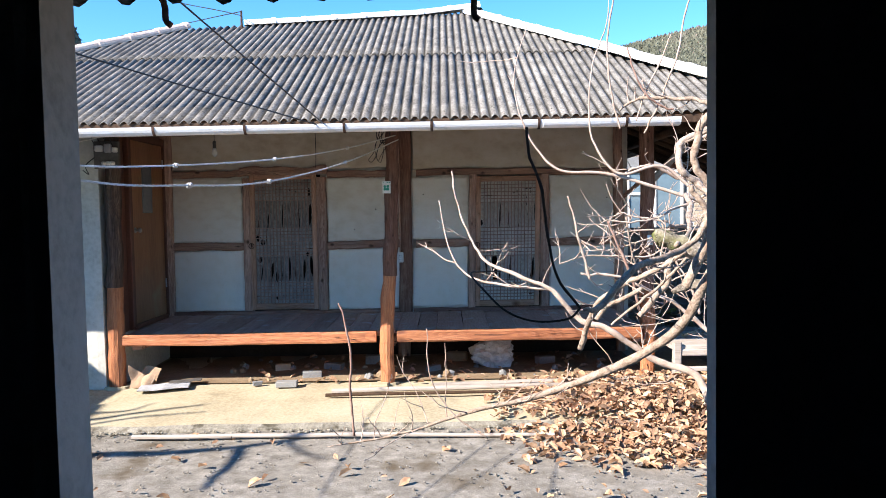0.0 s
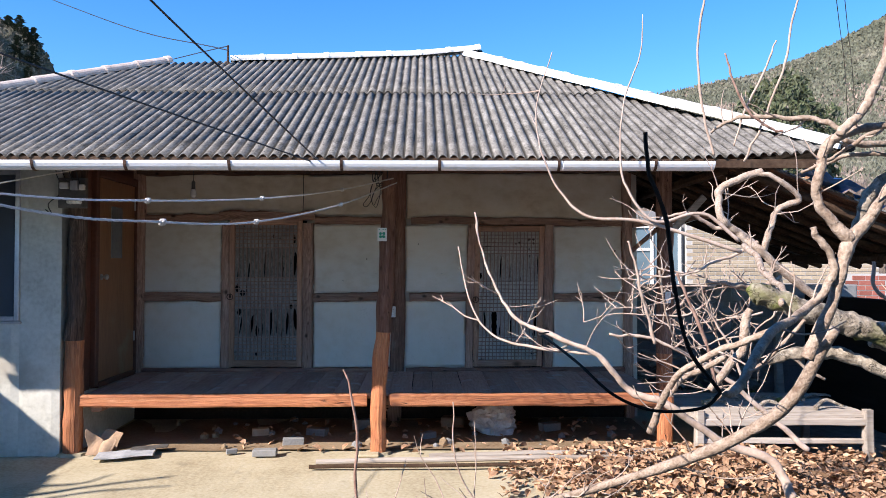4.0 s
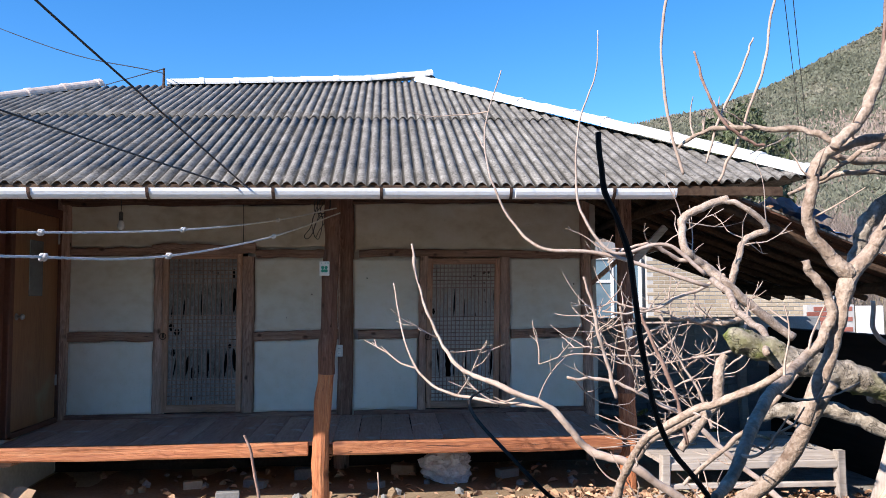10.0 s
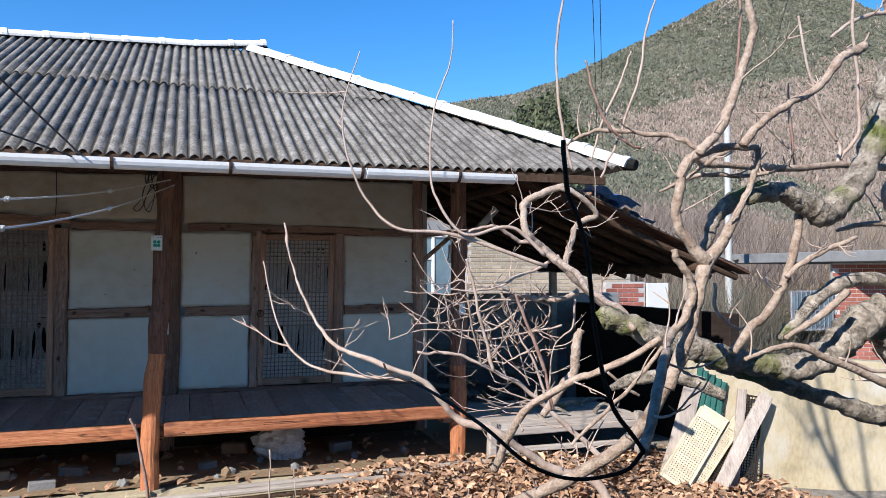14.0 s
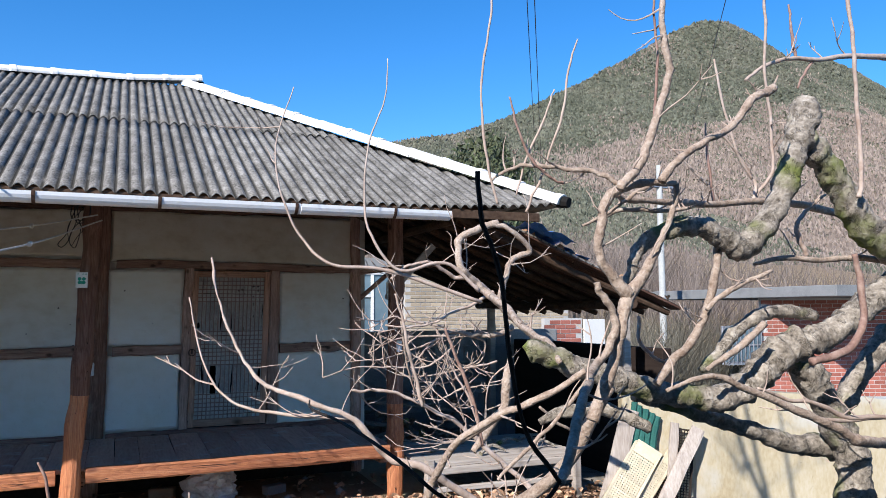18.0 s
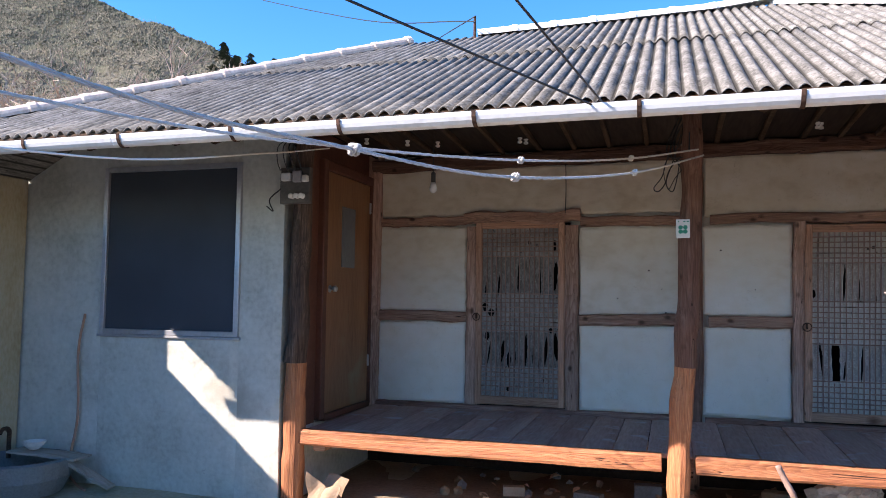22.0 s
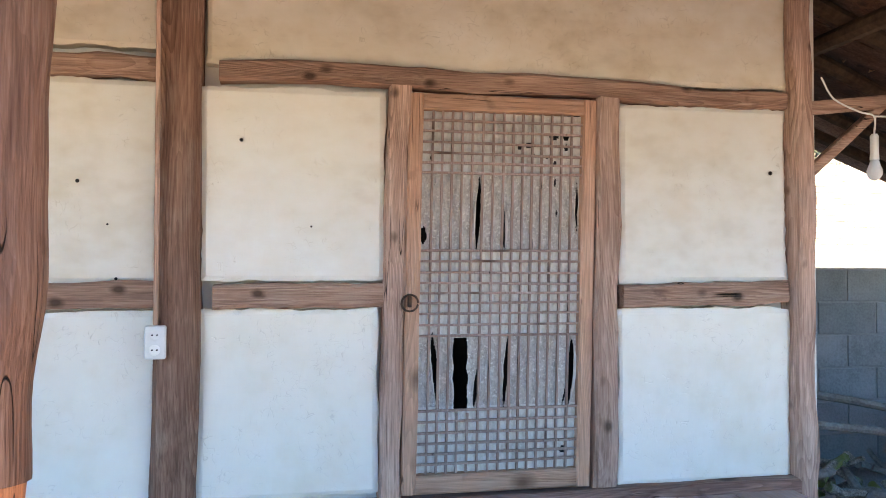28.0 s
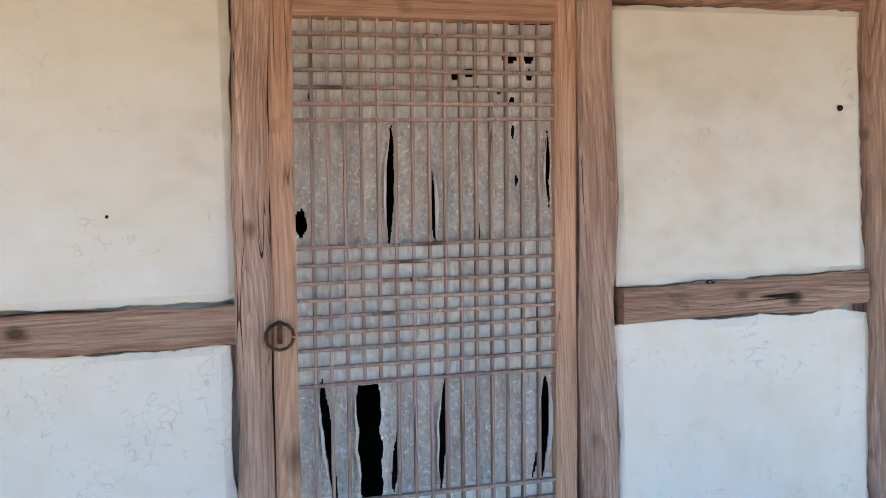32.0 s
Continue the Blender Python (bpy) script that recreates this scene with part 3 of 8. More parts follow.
fields = [(-2.70, -1.88, 1.345, 2.09, PLASTER), (-2.70, -1.88, 0.55, 1.25, PLASTER_LOW), (-0.915, -0.075, 1.34, 2.065, PLASTER), (-0.915, -0.075, 0.55, 1.25, PLASTER_LOW),
          (0.055, 0.725, 1.345, 2.06, PLASTER), (0.05, 0.70, 0.56, 1.255, PLASTER_LOW), (1.65, 2.392, 1.34, 2.06, PLASTER), (1.635, 2.405, 0.54, 1.24, PLASTER_LOW),
          (-2.72, -0.06, 2.17, 2.60, PLASTER_TOP), (0.07, 2.40, 2.13, 2.62, PLASTER_TOP)]
for k, (x0, x1, z0, z1, m) in enumerate(fields):
    part("plaster_panel", panel(x0 + 0.005, x1 - 0.005, z0 + 0.004, z1 - 0.004, 0.0, k * 3.3, 0.014, 0.0018, back=0.062, cell=0.02), m, wall)
part("inner_post", beam((-0.02, 0.02, 0.50), (-0.005, 0.015, 2.75), 0.15, 0.14, 1, 0.012, 16), POSTWOOD, wall)
part("corner_post", beam((2.452, 0.025, -0.02), (2.432, 0.025, 2.75), 0.098, 0.14, 2, 0.012, 26), WOOD_V, wall)
part("corner_post", beam((-2.76, -0.01, 0.50), (-2.74, -0.01, 2.75), 0.13, 0.12, 3, 0.012, 16), WOOD_V, wall)
for x0, x1, z0, z1, s in ((-2.70, -1.87, 1.298, 1.298, 4), (-0.915, -0.08, 1.29, 1.305, 5), (0.105, 0.715, 1.295, 1.30, 6), (1.655, 2.375, 1.285, 1.30, 7)):
    part("mid_rail", beam((x0, 0.01, z0), (x1, 0.01, z1), 0.07, 0.09, s, 0.008, 12), WOOD_H, wall)
part("head_rail", beam((-2.71, 0.012, 2.125), (-1.9, 0.012, 2.14), 0.08, 0.075, 8, 0.012, 14), WOOD_H, wall)
part("head_rail", beam((-1.9, -0.005, 2.155), (-0.9, -0.005, 2.16), 0.09, 0.10, 9, 0.02, 14), WOOD_H, wall)
part("head_rail", beam((-0.9, 0.012, 2.115), (-0.08, 0.012, 2.10), 0.08, 0.08, 10, 0.01, 12), WOOD_H, wall)
part("head_rail", beam((0.122, 0.012, 2.11), (2.38, 0.012, 2.095), 0.08, 0.075, 11, 0.012, 24), WOOD_H, wall)
part("sill_beam", beam((-2.7, -0.01, 0.515), (-0.1, -0.01, 0.515), 0.09, 0.07, 12, 0.006, 24), SILLWOOD, wall)
part("sill_beam", beam((0.07, -0.01, 0.515), (2.4, -0.01, 0.515), 0.09, 0.07, 13, 0.006, 24), SILLWOOD, wall)
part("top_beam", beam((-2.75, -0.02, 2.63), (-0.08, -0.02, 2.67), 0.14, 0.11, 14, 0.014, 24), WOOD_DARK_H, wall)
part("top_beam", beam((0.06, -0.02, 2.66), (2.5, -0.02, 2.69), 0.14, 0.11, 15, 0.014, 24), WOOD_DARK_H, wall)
for x0, x1, xb0, xb1, s in ((-1.88, -1.795, -1.88, -1.80, 16), (-1.03, -0.92, -1.03, -0.915, 17), (0.728, 0.808, 0.70, 0.780, 18), (1.549, 1.648, 1.527, 1.632, 19)):
    part("door_post", beam(((xb0 + xb1) / 2, 0.018, 0.545), ((x0 + x1) / 2, 0.018, 2.08), x1 - x0, 0.10, s, 0.009, 18), WOOD_V, wall)


# ---- lattice doors ----
def gaps(z, tears):
    """The stretches of paper, as parts of its width, that are torn out at the height z."""
    out = []
    for cx, z0, z1, w, lean in tears:
        if z0 < z < z1:
            f = (z - z0) / (z1 - z0)
            half = w * math.sin(math.pi * f) ** (0.07 if w > 0.045 else 0.55) * (1 + 0.30 * noise.noise(Vector((cx * 3, z * 40, 1.0))))
            mid = cx + lean * (f - 0.5) - 0.004 * noise.noise(Vector((z * 30, cx * 9, 4)))
            out.append((max(0.0, mid - half), min(1.0, mid + half)))
    return out


def lattice_door(name, x0, x1, xb0, xb1, z0, z1, tears, label, seed, papers=(PAPER, PAPER_STRIP)):
    """A papered lattice leaf: stiles, rails, bars in three bands, and torn paper behind."""
    ob = thing(name, label, "door", "lattice doors", kind="structure", at=(x0, 0, z0))
    sw, y = 0.055, 0.0
    stile = part("stile", beam((xb0 + sw / 2, y, z0), (x0 + sw / 2, y, z1), sw, 0.045, seed, 0.002, 12), LEAFWOOD, ob)
    part("stile", beam((xb1 - sw / 2, y, z0), (x1 - sw / 2, y, z1), sw, 0.045, seed + 1, 0.002, 12), LEAFWOOD, ob)
    part("top_rail", beam((x0 + sw, y - 0.002, z1 - 0.03), (x1 - sw, y - 0.002, z1 - 0.03), 0.045, 0.06, seed + 2, 0.002, 6), LEAFRAIL, ob)
    part("bottom_rail", beam((xb0 + sw, y - 0.002, z0 + 0.035), (xb1 - sw, y - 0.002, z0 + 0.035), 0.045, 0.07, seed + 3, 0.002, 6), LEAFRAIL, ob)
    lz0, lz1 = z0 + 0.07, z1 - 0.06

    def xa(f, z):
        g = (z - z0) / (z1 - z0)
        return (xb0 + sw) * (1 - g) + (x0 + sw) * g + f * ((xb1 - xb0 - 2 * sw) * (1 - g) + (x1 - x0 - 2 * sw) * g)

    for k in range(1, 16):
        f = k / 16 + 0.004 * math.sin(k * 7 + seed)
        cuts = [(0.0, 1.0)]
        for cx, t0, t1, w, lean in tears:
            if w > 0.045 and abs(cx - f) < w:
                cuts = [(0.0, t0 - 0.01), (t1 + 0.01, 1.0)]
        for c0, c1 in cuts:
            za, zb = lz0 + (lz1 - lz0) * c0, lz0 + (lz1 - lz0) * c1
            part("upright_bar", beam((xa(f, za), y, za), (xa(f, zb), y, zb), 0.0082, 0.016, seed + k, 0.0012, 8, side=(0, 1, 0)), BARWOOD, ob)
    h = lz1 - lz0
    for top, count in ((lz1 - 0.04, 6), (lz0 + 0.61 * h, 9), (lz0 + 0.17 * h, 6)):
        for k in range(count):
            z = top - 0.0395 * k + 0.002 * math.sin(k * 5 + seed)
            part("cross_bar", beam((xa(0, z), y - 0.006, z), (xa(1, z), y - 0.006, z + 0.003 * math.sin(k + seed)), 0.014, 0.0085, seed + k + 20, 0.0012, 8), BARWOOD, ob)
    bm = bmesh.new()
    nx, nz = 150, 200
    grid = []
    for k in range(nz + 1):
        z = lz0 + h * k / nz
        fr = [i / nx for i in range(nx + 1)]
        for a, b in gaps(k / nz, tears):
            ia = round(a * nx)
            ib = max(ia + 1, round(b * nx))
            fr[ia] = a
            if ib <= nx:
                fr[ib] = b
        row = []
        for i, u in enumerate(fr):
            bulge = 0.006 * noise.noise(Vector((u * 12.5, z * 4, seed))) + 0.004 * noise.noise(Vector((u * 48, z * 22, seed + 3))) + 0.005 * abs(math.sin(math.pi * u * 16))
            row.append(bm.verts.new((xa(u, z), y + 0.0095 + bulge, z)))
        grid.append(row)
    for k in range(nz):
        torn = set()
        for a, b in gaps((k + 0.5) / nz, tears):
            ia = round(a * nx)
            torn.update(range(ia, max(ia + 1, round(b * nx))))
        for i in range(nx):
            if i not in torn:
                face = bm.faces.new((grid[k][i], grid[k][i + 1], grid[k + 1][i + 1], grid[k + 1][i]))
                face.material_index = int(0.605 < k / nz < 0.83 or 0.175 < k / nz < 0.38)
    for cx, t0, t1, w, lean in tears:
        if t1 - t0 > 0.09:
            curl = []
            for n in range(13):
                g = t0 + (t1 - t0) * (0.04 + 0.92 * n / 12)
                ends = gaps(g, [(cx, t0, t1, w, lean)])[0]
                e = ends[0] if int(cx * 50) % 2 else ends[1]
                z, turn = lz0 + h * g, 0.010 * math.sin(math.pi * n / 12) * (-1 if int(cx * 50) % 2 else 1)
                curl.append([bm.verts.new((xa(e, z) + dx * turn, y + 0.011 + dy, z)) for dx, dy in ((0.0, 0.0), (0.25, -0.006), (0.8, -0.009))])
            for r0, r1 in zip(curl, curl[1:]):
                for m in range(2):
                    bm.faces.new((r0[m], r0[m + 1], r1[m + 1], r1[m]))
    bmesh.ops.delete(bm, geom=[v for v in bm.verts if not v.link_faces], context="VERTS")
    part("paper", bm, papers[0], ob, "torn yellowed door paper").data.materials.append(papers[1])
    ring = bmesh.new()
    rz, rx = z0 + 0.475 * (z1 - z0), xa(0, z0 + 0.47 * (z1 - z0)) - 0.04
    tube([(rx + 0.031 * math.cos(a), y - 0.045 - 0.004 * math.sin(a), rz + 0.031 * math.sin(a)) for a in np.linspace(0, 6.1, 14)], 0.0042, 0.0042, 6, 1, bm=ring)
    part("ring_plate", cube((rx - 0.006, y - 0.05, rz - 0.016), (rx + 0.006, y - 0.02, rz + 0.034), 0.002), RUST, stile)
    part("pull_ring", ring, RUST, stile, "rusty iron pull ring")
    return settle(ob)


T2 = [(0.02, 0.63, 0.678, 0.022, 0.0), (0.355, 0.612, 0.818, 0.014, 0.012), (0.52, 0.615, 0.742, 0.010, -0.01), (0.70, 0.612, 0.645, 0.008, 0.0), (0.985, 0.67, 0.81, 0.008, 0), (0.84, 0.797, 0.822, 0.007, 0), (0.11, 0.165, 0.385, 0.018, -0.05), (0.265, 0.172, 0.372, 0.046, -0.01),
      (0.365, 0.175, 0.285, 0.013, 0.02), (0.55, 0.17, 0.38, 0.014, 0.02), (0.965, 0.175, 0.362, 0.020, 0.02), (0.93, 0.177, 0.24, 0.007, 0.03), (0.83, 0.93, 0.952, 0.03, 0), (0.905, 0.93, 0.95, 0.02, 0), (0.665, 0.905, 0.92, 0.016, 0), (0.61, 0.90, 0.915, 0.012, 0), (0.91, 0.90, 0.918, 0.013, 0),
      (0.70, 0.878, 0.892, 0.012, 0), (0.785, 0.875, 0.885, 0.010, 0), (0.84, 0.855, 0.87, 0.009, 0), (0.06, 0.865, 0.878, 0.008, 0), (0.86, 0.71, 0.73, 0.007, 0), (0.93, 0.04, 0.06, 0.03, 0)]
T1 = [(0.05, 0.60, 0.70, 0.012, 0.03), (0.22, 0.60, 0.72, 0.012, 0.02), (0.48, 0.61, 0.80, 0.015, 0.01), (0.76, 0.60, 0.78, 0.017, -0.01), (0.96, 0.63, 0.80, 0.030, 0.02), (0.04, 0.50, 0.56, 0.035, 0), (0.12, 0.47, 0.52, 0.04, 0), (0.10, 0.19, 0.34, 0.012, 0.05), (0.27, 0.19, 0.33, 0.03, 0.05), (0.36, 0.17, 0.26, 0.028, 0),
      (0.44, 0.19, 0.28, 0.012, 0), (0.58, 0.18, 0.37, 0.022, 0.01), (0.68, 0.2, 0.33, 0.009, 0.02), (0.84, 0.19, 0.36, 0.02, 0.02), (0.97, 0.22, 0.38, 0.03, -0.02), (0.95, 0.86, 0.93, 0.02, 0), (0.62, 0.90, 0.93, 0.018, 0), (0.35, 0.03, 0.06, 0.02, 0), (0.07, 0.33, 0.38, 0.03, 0), (0.90, 0.38, 0.41, 0.03, 0)]
lattice_door("door_2", 0.809, 1.549, 0.780, 1.514, 0.56, 2.055, T2, "closed brown pine lattice door with torn paper", 2)
lattice_door("door_1", -1.795, -1.03, -1.80, -1.03, 0.56, 2.12, T1, "closed lattice door with badly torn grey paper", 31, (PAPER_GREY, PAPER_STRIP_GREY))
# solid black box: paints the unlit room seen through the tears
tagged(part("inner_room", cube((-2.85, 0.35, 0.3), (2.5, 3.6, 3.0)), DARK), "near-black box standing in for the unlit room behind the torn doors", "room", kind="structure")

# ---- front posts ----
def front_post(x, y, xt, yt, r, cut, seed, label, upper=POSTWOOD):
    ob = thing("porch_post", label, "post", "porch posts", kind="structure", at=(x, y, 0))
    mid = Vector((x, y, 0)).lerp(Vector((xt, yt, 2.72)), cut / 2.72)
    part("lower_shaft", tube([(x, y, -0.02), (x + 0.004, y, cut * 0.5), mid], r * 1.04, r * 1.0, 14, 10, 0.006, seed, knots=0.12), RED_V, ob, "reddish-brown stained foot of the post")
    part("upper_shaft", tube([mid, (mid + Vector((xt, yt, 2.72))) / 2 + Vector((0.008, 0, 0)), (xt, yt, 2.72)], r, r * 0.9, 18, 20, 0.014, seed + 3, knots=0.16), upper, ob)
    part("footing_stone", lathe([(r * 1.5, -0.06), (r * 1.7, -0.02), (r * 1.5, 0.012), (r * 0.9, 0.016)], 9, Matrix.Translation((x, y, 0)) @ Matrix.Diagonal((1.1, 0.9, 1, 1))), CONCRETE, ob)
    return settle(ob)


front_post(-0.14, -1.42, -0.035, -1.44, 0.067, 1.05, 1.0, "round timber porch post with a red-stained foot")
front_post(-2.785, -1.39, -2.75, -1.41, 0.079, 0.98, 2.0, "blackened cracked timber post at the corner of the rendered wall", WOOD_BLACK)
front_post(2.42, -1.30, 2.40, -1.36, 0.072, 0.85, 3.0, "round timber porch post beside the lean-to")

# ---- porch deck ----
# added near-black wall: paints the deep shade below the deck
tagged(part("foundation", cube((-2.78, 0.0, -0.02), (2.40, 0.055, 0.475)), SOFFIT), "added near-black wall that stands in for shade below the porch deck", "wall", kind="structure")
deck = thing("porch_deck", "raised dark-stained plank porch deck with a red front beam", "deck", kind="structure")
part("front_beam", beam((-2.74, -1.40, 0.455), (-0.24, -1.40, 0.455), 0.07, 0.11, 21, 0.004, 30), RED_H, deck)
part("front_beam", beam((-0.04, -1.40, 0.455), (2.33, -1.40, 0.455), 0.07, 0.11, 22, 0.004, 30), RED_H, deck)
part("joist", beam((-2.7, -0.7, 0.40), (2.4, -0.7, 0.40), 0.08, 0.1, 23, 0.006, 20), WOOD_H, deck)
for x in (-2.6, -0.10, 2.3):
    part("joist", beam((x, -1.35, 0.40), (x, 0.0, 0.42), 0.1, 0.1, 24 + x, 0.006, 10), WOOD_H, deck)
part("deck_leg", beam((-0.05, -0.06, -0.02), (-0.05, -0.06, 0.38), 0.14, 0.14, 27, 0.006, 6), WOOD_V, deck)
random.seed(5)
x = -2.72
while x < 2.36:
    w = random.uniform(0.19, 0.29)
    w = min(w, 2.38 - x)
    tilt = random.uniform(-0.003, 0.003)
    part("deck_plank", beam((x + w / 2, -1.362, 0.49 + tilt), (x + w / 2, -0.06, 0.50 - tilt), w - random.uniform(0.005, 0.010), 0.028, random.random() * 50, 0.003, 8), DECK, deck)
    x += w

# ---- rendered room to the west ----
front = tagged(part("wall_west_front", panel(-3.22, -2.87, -0.05, 2.75, -1.46, 60, 0.0, 0.006, 0.16, 0.07), RENDER), "pale grey-green cement-rendered front wall", "wall", kind="structure")
for k, (x0, x1, z0, z1) in enumerate(((-4.45, -3.22, -0.05, 1.15), (-4.45, -3.22, 2.45, 2.75), (-7.0, -4.45, -0.05, 2.75))):
    part("render_field", panel(x0, x1, z0, z1, -1.46, 60, 0.0, 0.006, 0.16, 0.07), RENDER, front)
side = tagged(part("wall_west_side", cube((-2.95, -1.30, 0.50), (-2.79, -1.06, 2.7)), BROWN), "brown boarded side wall of the rendered room", "wall", kind="structure")
part("wall_core", cube((-2.95, -1.30, -0.05), (-2.79, 0.0, 0.497)), RENDER, side)
part("wall_core", cube((-2.95, -1.058, 2.53), (-2.79, 0.0, 2.75)), BROWN, side)

ob = thing("window_1", "large window with dark insect screen in an aluminium frame", "window", kind="structure", at=(-3.83, -1.46, 1.15))
for a, b in (((-4.45, -1.475, 1.15), (-4.41, -1.40, 2.45)), ((-3.26, -1.475, 1.15), (-3.22, -1.40, 2.45)), ((-4.41, -1.475, 1.15), (-3.26, -1.40, 1.19)), ((-4.41, -1.475, 2.41), (-3.26, -1.40, 2.45))):
    part("frame_bar", cube(a, b, 0.004), STEEL, ob)
part("screen", cube((-4.41, -1.45, 1.19), (-3.26, -1.446, 2.41)), SCREEN, ob, "dark blue-grey insect screen")
part("meeting_bar", cube((-3.85, -1.443, 1.19), (-3.81, -1.42, 2.41), 0.003), STEEL, ob)
part("sill", cube((-4.47, -1.478, 1.128), (-3.20, -1.42, 1.149), 0.004), STEEL, ob)
settle(ob)

ob = thing("door_3", "closed orange-brown plywood door with a narrow glass pane", "door", kind="structure", at=(-2.8, -0.5, 0.53))
leaf = part("leaf", cube((-2.80, -0.98, 0.55), (-2.765, -0.09, 2.45), 0.003), PLY, ob)
part("frame_post", cube((-2.83, -1.06, 0.52), (-2.74, -0.985, 2.53), 0.006), BROWN, ob)
part("frame_post", cube((-2.83, -0.085, 0.52), (-2.74, -0.03, 2.53), 0.006), BROWN, ob)
part("frame_head", cube((-2.83, -0.985, 2.455), (-2.74, -0.085, 2.53), 0.006), BROWN, ob)
part("threshold", cube((-2.83, -0.985, 0.50), (-2.74, -0.085, 0.545), 0.004), BROWN, ob)
part("glass_pane", cube((-2.768, -0.68, 1.70), (-2.758, -0.42, 2.20), 0.002), PANE, leaf, "narrow grey glass pane")
knob = part("door_knob", lathe([(0.03, 0), (0.03, 0.006), (0.012, 0.01), (0.012, 0.03), (0.024, 0.04), (0.026, 0.055), (0.016, 0.066)], 14, pose(-2.765, -0.89, 1.52, 0, 90, 0)), STEEL, leaf, "brushed metal knob")
for z in (0.85, 2.2):
    part("hinge", cube((-2.77, -0.1, z), (-2.752, -0.075, z + 0.1), 0.003), STEEL, leaf)
settle(ob)

# boundary wall of the yard, joined to the rendered room
yard_wall = tagged(part("wall_yard_west", cube((-5.36, -7.3, YARD_Z - 0.1), (-5.2, -2.46, 2.045), 0.01), CREAM), "cream-rendered boundary wall of the yard", "wall", kind="structure")
part("wall_end", cube((-5.36, -2.46, YARD_Z - 0.1), (-5.2, -1.47, 2.38), 0.01), CREAM, yard_wall)

# ---- eaves ----
eaves = thing("eaves", "dark rafters and soffit boards of the deep eaves", "eaves", kind="structure")
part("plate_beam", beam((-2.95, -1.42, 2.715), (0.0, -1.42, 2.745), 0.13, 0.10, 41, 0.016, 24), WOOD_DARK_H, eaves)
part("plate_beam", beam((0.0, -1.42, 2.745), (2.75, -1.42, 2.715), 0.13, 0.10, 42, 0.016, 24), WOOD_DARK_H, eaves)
random.seed(9)
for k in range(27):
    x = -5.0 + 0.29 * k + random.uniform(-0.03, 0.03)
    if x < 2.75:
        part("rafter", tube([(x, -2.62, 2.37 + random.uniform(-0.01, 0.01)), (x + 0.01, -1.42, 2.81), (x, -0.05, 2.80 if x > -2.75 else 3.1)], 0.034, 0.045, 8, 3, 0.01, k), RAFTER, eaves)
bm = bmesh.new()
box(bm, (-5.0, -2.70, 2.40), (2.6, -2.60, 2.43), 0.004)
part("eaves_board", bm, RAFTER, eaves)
# added board hidden by the gutter, blocks sun leaking under the sheets
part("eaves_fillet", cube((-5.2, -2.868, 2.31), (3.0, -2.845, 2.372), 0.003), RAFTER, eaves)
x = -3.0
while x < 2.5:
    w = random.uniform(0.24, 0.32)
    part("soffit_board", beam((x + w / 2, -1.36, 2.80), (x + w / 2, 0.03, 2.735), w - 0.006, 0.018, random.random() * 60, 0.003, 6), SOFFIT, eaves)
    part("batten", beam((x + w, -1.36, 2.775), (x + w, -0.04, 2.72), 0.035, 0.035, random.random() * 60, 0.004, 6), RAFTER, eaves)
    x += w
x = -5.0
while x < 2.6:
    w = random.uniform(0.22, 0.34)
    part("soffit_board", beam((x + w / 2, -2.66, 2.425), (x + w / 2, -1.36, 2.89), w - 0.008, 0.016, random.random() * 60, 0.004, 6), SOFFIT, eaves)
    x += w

# ---- roof ----
roof = thing("roof", "weathered grey corrugated asbestos roof with white mortar hips", "roof", kind="structure")
G, R = (-2.86, 2.385), (0.85, 4.13)
SLOPE = (R[1] - G[1]) / (R[0] - G[0])


def roof_z(y, x=0.0):
    """The roof plane, its eave turned up a little towards the east corner."""
    f = min(1.0, max(0.0, (x - 1.7) / 1.5))
    return G[1] + SLOPE * (y - G[0]) + 0.075 * f * f * min(1.0, max(0.0, 1 - (y - G[0]) / 2.5))


TL, TR = (-2.60, 0.20), (0.80, 0.85)          # top corners (x, y)
BL, BR = (-5.22, -2.86), (3.19, -2.87)        # eave corners


def roof_ends(x):
    """The lowest and highest y of the front roof plane at x."""
    if x < TL[0]:
        hi = BL[1] + (TL[1] - BL[1]) * (x - BL[0]) / (TL[0] - BL[0])
    elif x < TR[0]:
        hi = TL[1] + (TR[1] - TL[1]) * (x - TL[0]) / (TR[0] - TL[0])
    else:
        hi = TR[1] + (BR[1] - TR[1]) * (x - TR[0]) / (BR[0] - TR[0])
    return G[0] - 0.02, hi


PITCH = 0.077


